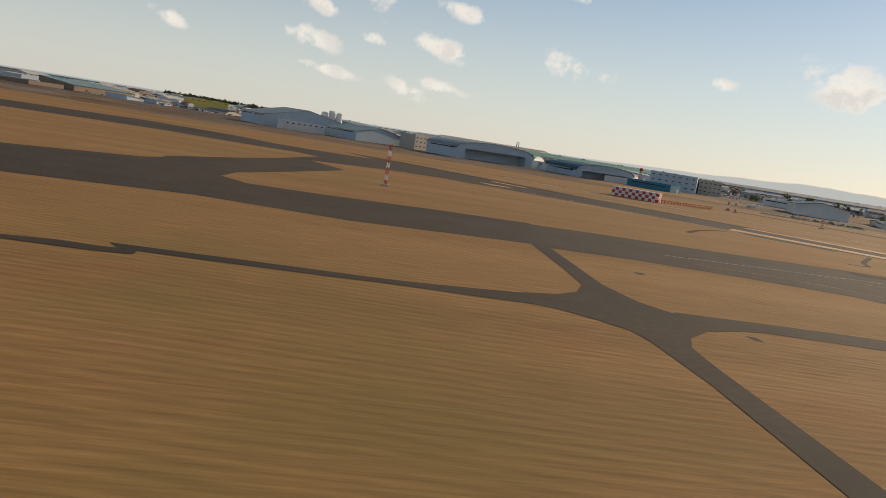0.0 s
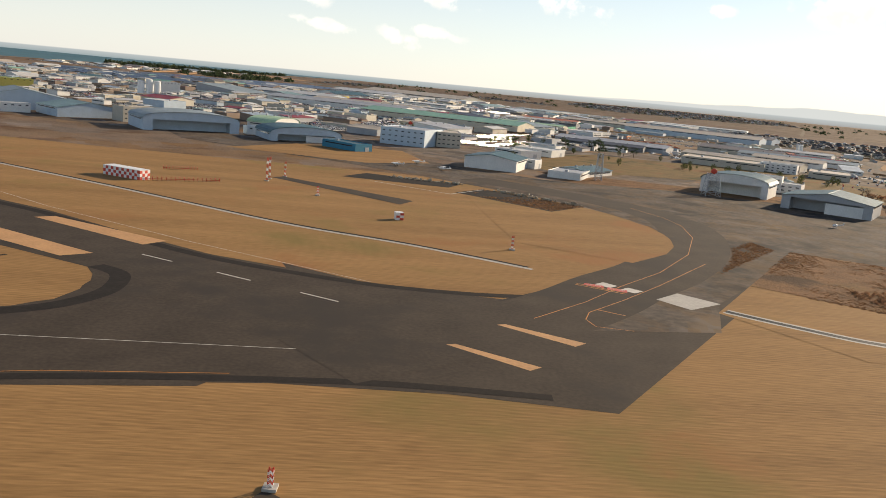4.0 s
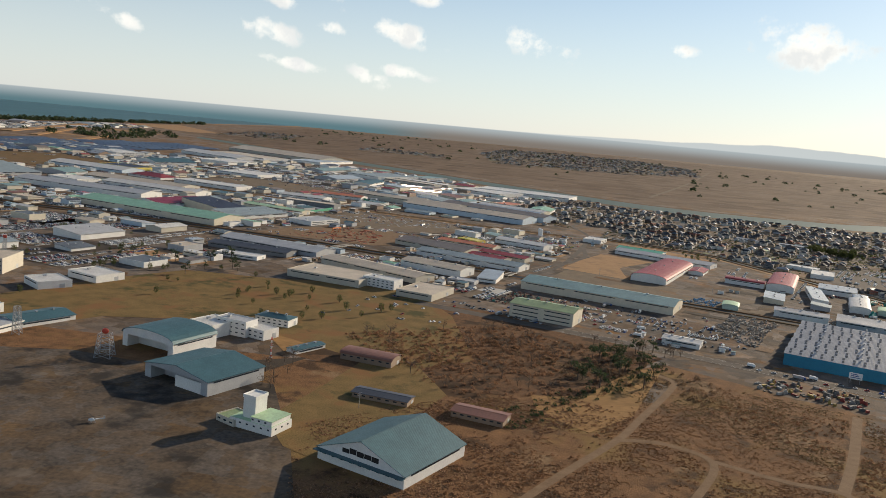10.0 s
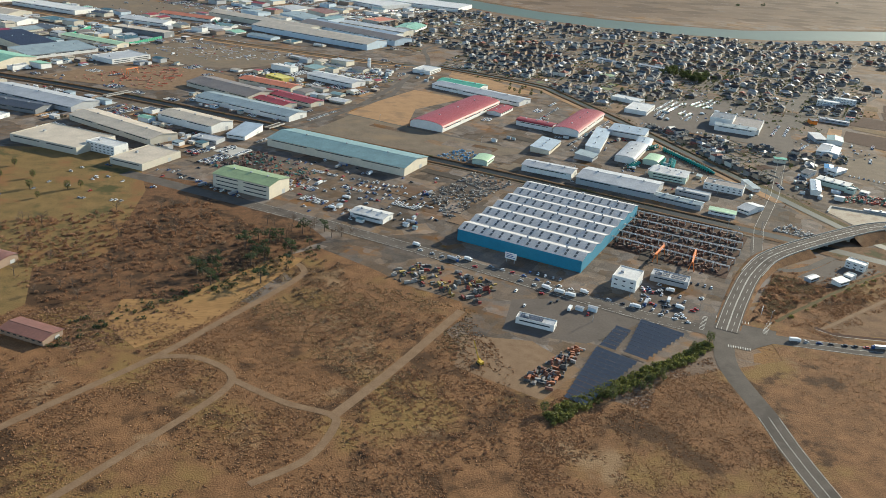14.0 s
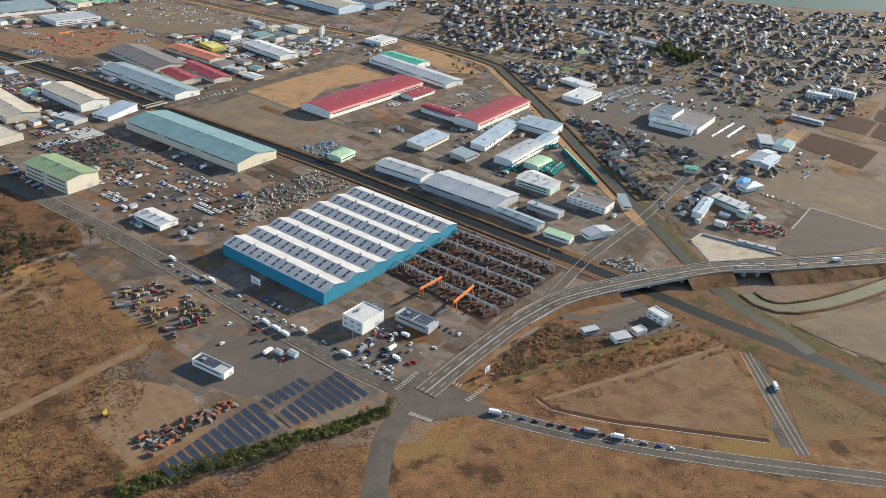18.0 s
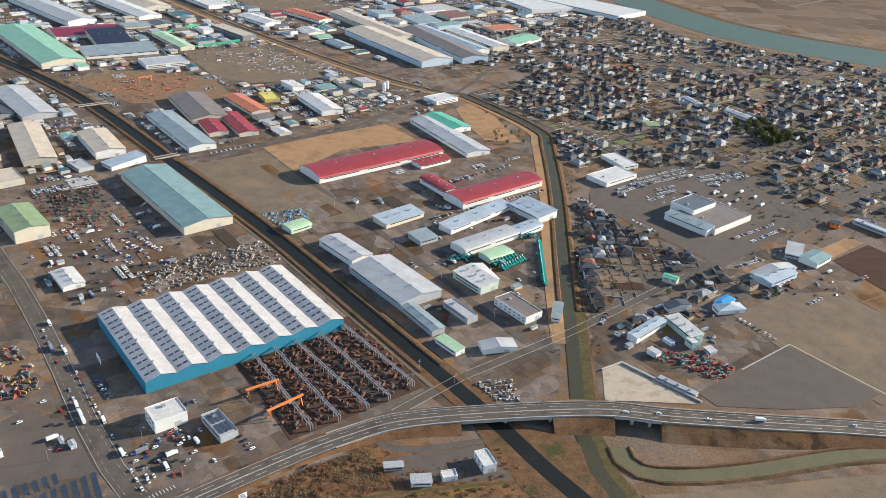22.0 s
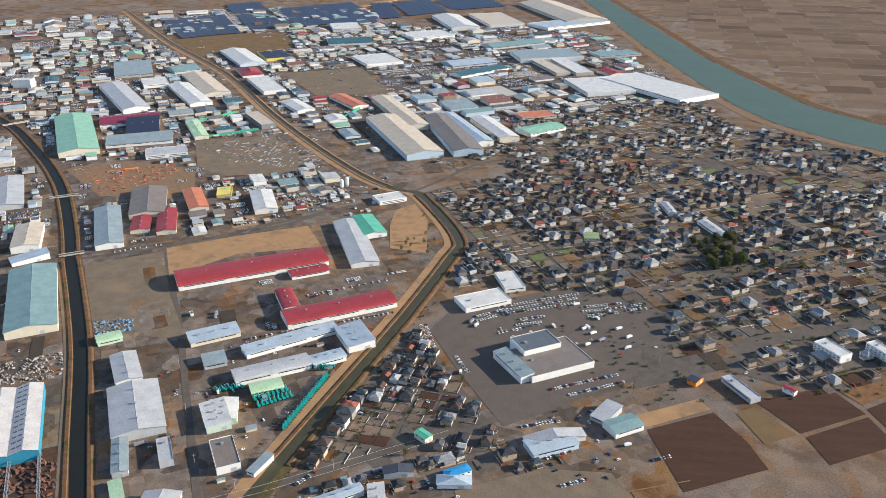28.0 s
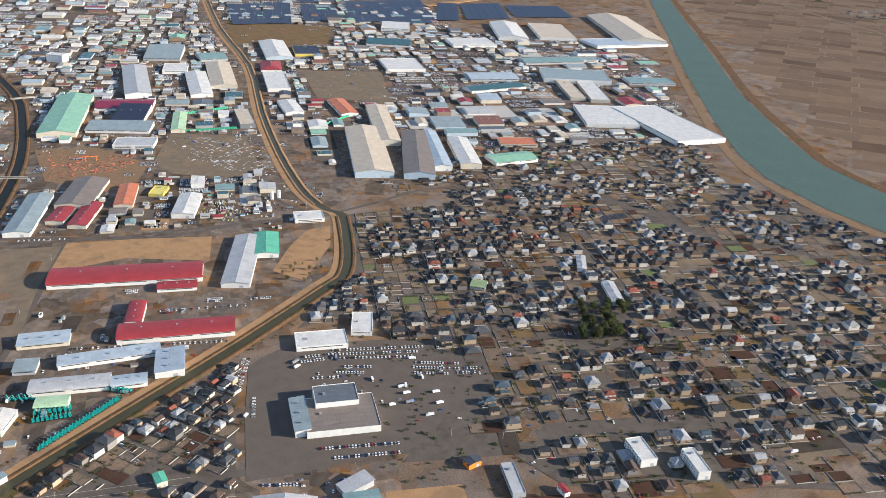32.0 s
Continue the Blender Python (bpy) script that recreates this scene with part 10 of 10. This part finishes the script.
lines_along([(-51.1, 67.7), (-44.2, 68.1), (-37.5, 66.5), (-33.5, 63.8), (-30, 59.8), (-27.4, 54.6), (-25.7, 50.5), (-25.3, 47.7), (-24.9, 42.1), (-24.8, 38.3), (-24.6, 33.8)], (0,), 0.12, 0.047, YELLOW, 0, "painted_line", "yellow taxiway edge line")
lines_along([(-9.4, 35.7), (-9.8, 41.3), (-10.2, 46.8), (-10.2, 51.7), (-9.6, 57), (-8.2, 61.1), (-4.9, 65.8), (1.7, 70.7), (13.1, 74.6), (29.1, 78)], (0,), 0.12, 0.048, YELLOW, 0, "painted_line", "yellow taxiway edge line")
lines_along([(-36.8, 75.2), (-31.3, 74.3), (-26.8, 71.9), (-22.7, 67.2), (-19.8, 60.9), (-18.4, 56.1), (-17.7, 62.2), (-15.6, 67.4), (-11.6, 73.1), (-4.2, 79.6)], (0,), 0.12, 0.048, YELLOW, 0, "painted_line", "yellow lead-in line")
lines_along([(-53.1, 71.5), (-32, 77.3), (-7.4, 81.4), (33.8, 86.7)], (0,), 0.12, 0.048, PAINT, 0, "painted_line", "white taxiway centre line")
lines_along([(-63.7, 149.5), (-38, 135.7), (-25.9, 126.9)], (0,), 0.12, 0.049, PAINT, 0, "painted_line", "white runway edge line")
lines_along([(-75.6, 186.5), (-47.5, 171.8), (-23, 153.5), (8.4, 134.4), (38.7, 118.5)], (0,), 0.12, 0.049, PAINT, 0, "painted_line", "white runway edge line")
lines_along([(4.9, 122.7), (41.1, 103.7)], (0,), 0.3, 0.050, PAINT, 6, "painted_line", "dashed white runway centre line")
lines_along([(73.4, 105.2), (68.6, 105.8), (67.8, 108.8), (68.9, 112.6), (75.2, 121), (83.6, 133.2), (98.1, 155.9)], (0,), 0.13, 0.050, YELLOW, 0, "painted_line", "yellow taxiway line")
lines_along([(60.8, 107), (69.4, 118.3), (76.9, 130.4), (86.5, 144), (97.3, 164.4), (104.6, 186.4), (106.8, 203.1), (105.4, 214.5), (99.7, 228.8)], (0,), 0.13, 0.050, YELLOW, 0, "painted_line", "yellow taxiway line")
lines_along([(70.3, 114.4), (73.9, 112.5)], (0,), 0.22, 0.051, YELLOW, 0, "painted_line", "yellow stop bar")
lines_along([(69.6, 129.3), (76.7, 125.7)], (-0.4, 0.4), 0.22, 0.051, YELLOW, 0, "painted_line", "yellow holding bar")
sheet("painted_marking", [(-40.12, 31.97), (-39.13, 32.17), (-39.23, 31.33), (-40.13, 31.17)], 0.013, ASPHALT, "dark bare patch in the lawn", "marking")
sheet("painted_marking", [(-34.64, 29.73), (-33.69, 29.84), (-33.79, 28.98), (-34.69, 28.71)], 0.013, ASPHALT, "dark bare patch in the lawn", "marking")
sheet("painted_marking", [(-57.68, 37), (-57.05, 36.98), (-56.94, 36), (-57.44, 36.07)], 0.013, ASPHALT, "dark bare patch in the lawn", "marking")
sheet("painted_marking", [(-59.3, 55.7), (-58.58, 55.99), (-58.39, 55.21), (-59.16, 54.88)], 0.013, ASPHALT, "dark bare patch in the lawn", "marking")
strip("drain_track", [(-40.2, 107.6), (-37.2, 113.9), (-33.4, 120.0), (-29.3, 124.6)], 0.8, 0.0386, SHOULDER, "dark drain line in the lawn", "drain")
strip("drain_track", [(-23.4, 96.9), (-20.3, 97.7), (-18.1, 103.2), (-11.0, 115.4)], 0.7, 0.0387, SHOULDER, "dark drain line in the lawn", "drain")
netting(96.3, 716.2, 98.1, 772.2)
netting(146, 697.4, 164.1, 745.5)
netting(200.5, 812.3, 183.4, 861.3)
silo(336.5, 678.7, 1.3, 6.5)
silo(336.3, 684.5, 1.3, 6.5)
silo(-163.0, 590.1, 2.3, 11.0)
silo(-158.0, 592.1, 2.3, 12.5)
silo(-153.0, 594.1, 2.3, 11.5)
silo(-159.0, 597.1, 2.3, 9.0)
yard_crane(383.5, 244.8, 120)
yard_crane(118.9, 709, 60, 7.5)
gantry(180.7, 605.2, 61.3, 8, 3.4)
bridge(-38.4, 609.7, -33.9, 638.3, 3)
bridge(184.7, 535.3, 194.9, 552, 3)
bridge(287.3, 486.1, 294.1, 498.7, 3)
solar_block(499.9, 859, 508.2, 853.9, 505.8, 877.2, 6, 0, True)
tufts([(92, 150.4), (117.9, 187.3), (120, 179.2), (95.6, 144.2)], 2500, STRAW, "straw weeds in the cracked asphalt", 0.04, 0.14, 41)
tufts([(52.5, 227.7), (60.4, 238.6), (85.8, 221.3), (76, 208.6)], 1500, STRAW, "straw weeds on dug ground", 0.04, 0.14, 42)
grove([(74.8, 454.4), (127.3, 491.1), (152.3, 442.4), (122, 397.3)], "pine", 12, 21)
grove([(185.3, 293.2), (196.7, 288.9), (197.4, 263.4), (189.4, 255.9)], "bare", 8, 22)
grove([(503.1, 557.3), (496, 584.7), (483.3, 621.3), (475.7, 625.6), (493, 573.8)], "bush", 12, 23)
lines_along([(612.2, 424.6), (628.2, 452.3), (656, 436.5), (690, 418)], (0,), 0.5, 0.162, CONCRETE, 0, "lot_kerb", "pale concrete kerb round a lot")
wall_line = [(564.0, 399.2), (569.8, 407.4), (581.3, 403.2), (600.7, 396.0)]
for p, q in zip(wall_line, wall_line[1:]):
    bm = bmesh.new()
    beam(bm, (*p, 0.4), (*q, 0.4), 0.8)
    tagged(obj("yard_wall", bm, CONCRETE), "low grey concrete wall round a yard", "wall", kind="structure")
car_row(607.5, 461.2, 620, 455.0, 9, pale=0.7, gaps=0.1)
car_row(549.5, 336.8, 552.6, 331.6, 4, pale=0.6)
shrubs([(485.7, 282.6), (490.4, 301.8), (505.4, 322.6), (511.4, 320.3), (520.0, 309.0), (502.2, 294.0)], 60, BRUSH, "rust-brown thicket beside the road", 81, 0.8)
shrubs([(487, 281.6), (511, 300), (555, 330.2), (556, 328), (512, 297.2), (488.5, 279.6)], 70, LEAFY, "dull green shrubs along a ridge", 82, 0.6)
tufts([(486.9, 284), (492.4, 303.8), (506.4, 322), (520.0, 309.0), (502.2, 294.0)], 2500, REED, "tall dry reeds beside the road", 0.15, 0.45, 83)
tufts([(505.7, 279.6), (527, 294.1), (562, 318.5), (562.7, 325.5), (545.8, 314.3), (522.9, 299.6), (503, 284), (491, 277.5)], 3000, STRAW, "rust-brown weeds between a ridge and a field", 0.1, 0.3, 84)
lines_along([(636, 446.8), (656.8, 505), (698, 474.9), (673.6, 438.6), (636, 446.8)], (0,), 0.55, 0.160, TRACK, 0, "field_path", "pale dirt path round a field")
lines_along([(619.9, 453.7), (636, 446.8)], (0,), 0.55, 0.160, TRACK, 0, "field_path", "pale dirt path round a field")
lines_along([(656.8, 505), (671.6, 523.9)], (0,), 0.55, 0.160, TRACK, 0, "field_path", "pale dirt path round a field")
shrubs([(326.4, 283.5), (373.9, 273.1), (356, 240.9), (336.7, 245.3)], 160, BRUSH, "low rust-brown brush in scrub", 51, 0.45)
shrubs([(229.3, 252.4), (272.8, 293.8), (309.3, 263.9), (273, 208.5), (245, 196.1)], 220, BRUSH, "low rust-brown brush in scrub", 52, 0.4)
shrubs([(346.6, 221.5), (378.6, 257.8), (396.4, 226.8), (380.7, 194.8), (347.1, 192)], 200, BRUSH, "low rust-brown brush in scrub", 53, 0.4)
shrubs([(117.5, 141.7), (127.5, 142.2), (127.5, 134.9), (118.9, 132.4)], 70, BRUSH, "dark tangle of brush in the weed field", 54, 0.4)
tufts([(345, 300), (385, 270), (398, 226), (392, 190), (330, 160), (262, 150), (236, 186), (262, 235), (300, 262), (318, 300)], 15000, STRAW, "rust-brown weeds over the old airfield", 0.05, 0.2, 61)
tufts([(236, 186), (262, 235), (300, 262), (286, 280), (240, 262), (205, 235), (210, 180)], 6000, BRUSH, "low rust-brown growth round the hangar", 0.05, 0.22, 62)
tufts([(392, 222), (462, 258), (458, 205), (462, 170), (400, 150), (388, 190)], 9000, STRAW, "rust-brown weeds beside the hedge", 0.05, 0.2, 63)
tufts([(474, 262), (530, 255), (597, 255), (640, 262), (700, 230), (640, 150), (472, 160)], 9000, STRAW, "dry weeds along the road", 0.05, 0.18, 64)
tufts([(540, 340), (567, 318), (590, 301), (613, 284), (680, 245), (692, 262), (620, 310), (599, 327), (584, 338), (574, 354)], 4500, BRUSH, "rust-brown weeds on the canal slope", 0.06, 0.25, 65)
shrubs([(507, 302), (545, 342), (566, 322), (560, 312), (520, 296)], 160, BRUSH, "rusty brush beside the compound", 66, 0.55)
shrubs([(474, 283), (500, 318), (512, 330), (520, 322), (500, 300), (486, 278)], 120, BRUSH, "rusty brush under the curved road", 67, 0.5)
shrubs([(544, 401), (517, 459), (503, 519), (480, 592), (483, 592), (506, 519), (520.5, 459), (548, 401)], 260, BRUSH, "brown weeds along the canal path", 68, 0.45)
shrubs([(559, 408), (535, 468), (519, 525), (496, 596), (500, 597), (522, 527), (538, 469), (562, 409)], 200, HEDGE, "dark bushes along the canal wall", 69, 0.42)
shrubs([(255, 250), (300, 300), (330, 330), (330, 318), (303, 285), (262, 240)], 120, NEEDLES, "dark low pines at the path", 70, 0.7)
lines_along([(28.1, 236.0), (50.7, 223.0), (60.0, 238.7)], (0,), 0.35, 0.058, PAINT, 0, "painted_line", "white line of a helicopter stand")
clutter([(30, 249), (53, 245.5), (55, 247.5), (33, 251.5)], 60, [(0.42, 0.36, 0.27), (0.34, 0.28, 0.2)], 0.5, "pale rubble heaped on the old stand", "rubble", 71)
clutter([(62, 238), (85, 221.5), (86.5, 223), (64, 240.5)], 90, [(0.42, 0.36, 0.27), (0.34, 0.28, 0.2)], 0.5, "pale rubble heaped on the old stand", "rubble", 72)
grove([(300, 346), (310, 331), (357, 333), (330, 352)], "bare", 14, 74)
shrubs([(200, 1800), (700, 1350), (1500, 1450), (2300, 2600), (700, 4300), (-250, 4300), (-250, 2300)], 170, NEEDLES, "dark clumps of trees on the plain", 81, 5.5)
shrubs([(-800, 2050), (-740, 2050), (-560, 3300), (-620, 3300)], 200, NEEDLES, "dark belt of shore pines", 82, 8.0)
shrubs([(-560, 1650), (-330, 1600), (-280, 2100), (-520, 2150)], 80, NEEDLES, "dark clumps of trees by the shore", 83, 7.0)
for far_line, far_width in (([(-200, 2250), (400, 1900), (1000, 1750), (1800, 1800)], 7), ([(-150, 2700), (700, 2500), (1900, 2300)], 8), ([(600, 1300), (900, 2000), (1300, 3000)], 6), ([(120, 1900), (400, 2600), (600, 3600)], 6), ([(1200, 1330), (1500, 2000), (2000, 2900)], 7)):
    strip("field_road", far_line, far_width, 0.12, LOT, "pale road across the winter fields", "road")
for far_sand in ([(-470, 1690), (-330, 1640), (-340, 1600), (-480, 1640)], [(-650, 2600), (-380, 2330), (-300, 2400), (-560, 2900)], [(-560, 2050), (-360, 1960), (-350, 2010), (-550, 2110)]):
    sheet("sand_flat", far_sand, 0.11, SAND, "pale sandy flat behind the shore", "ground")
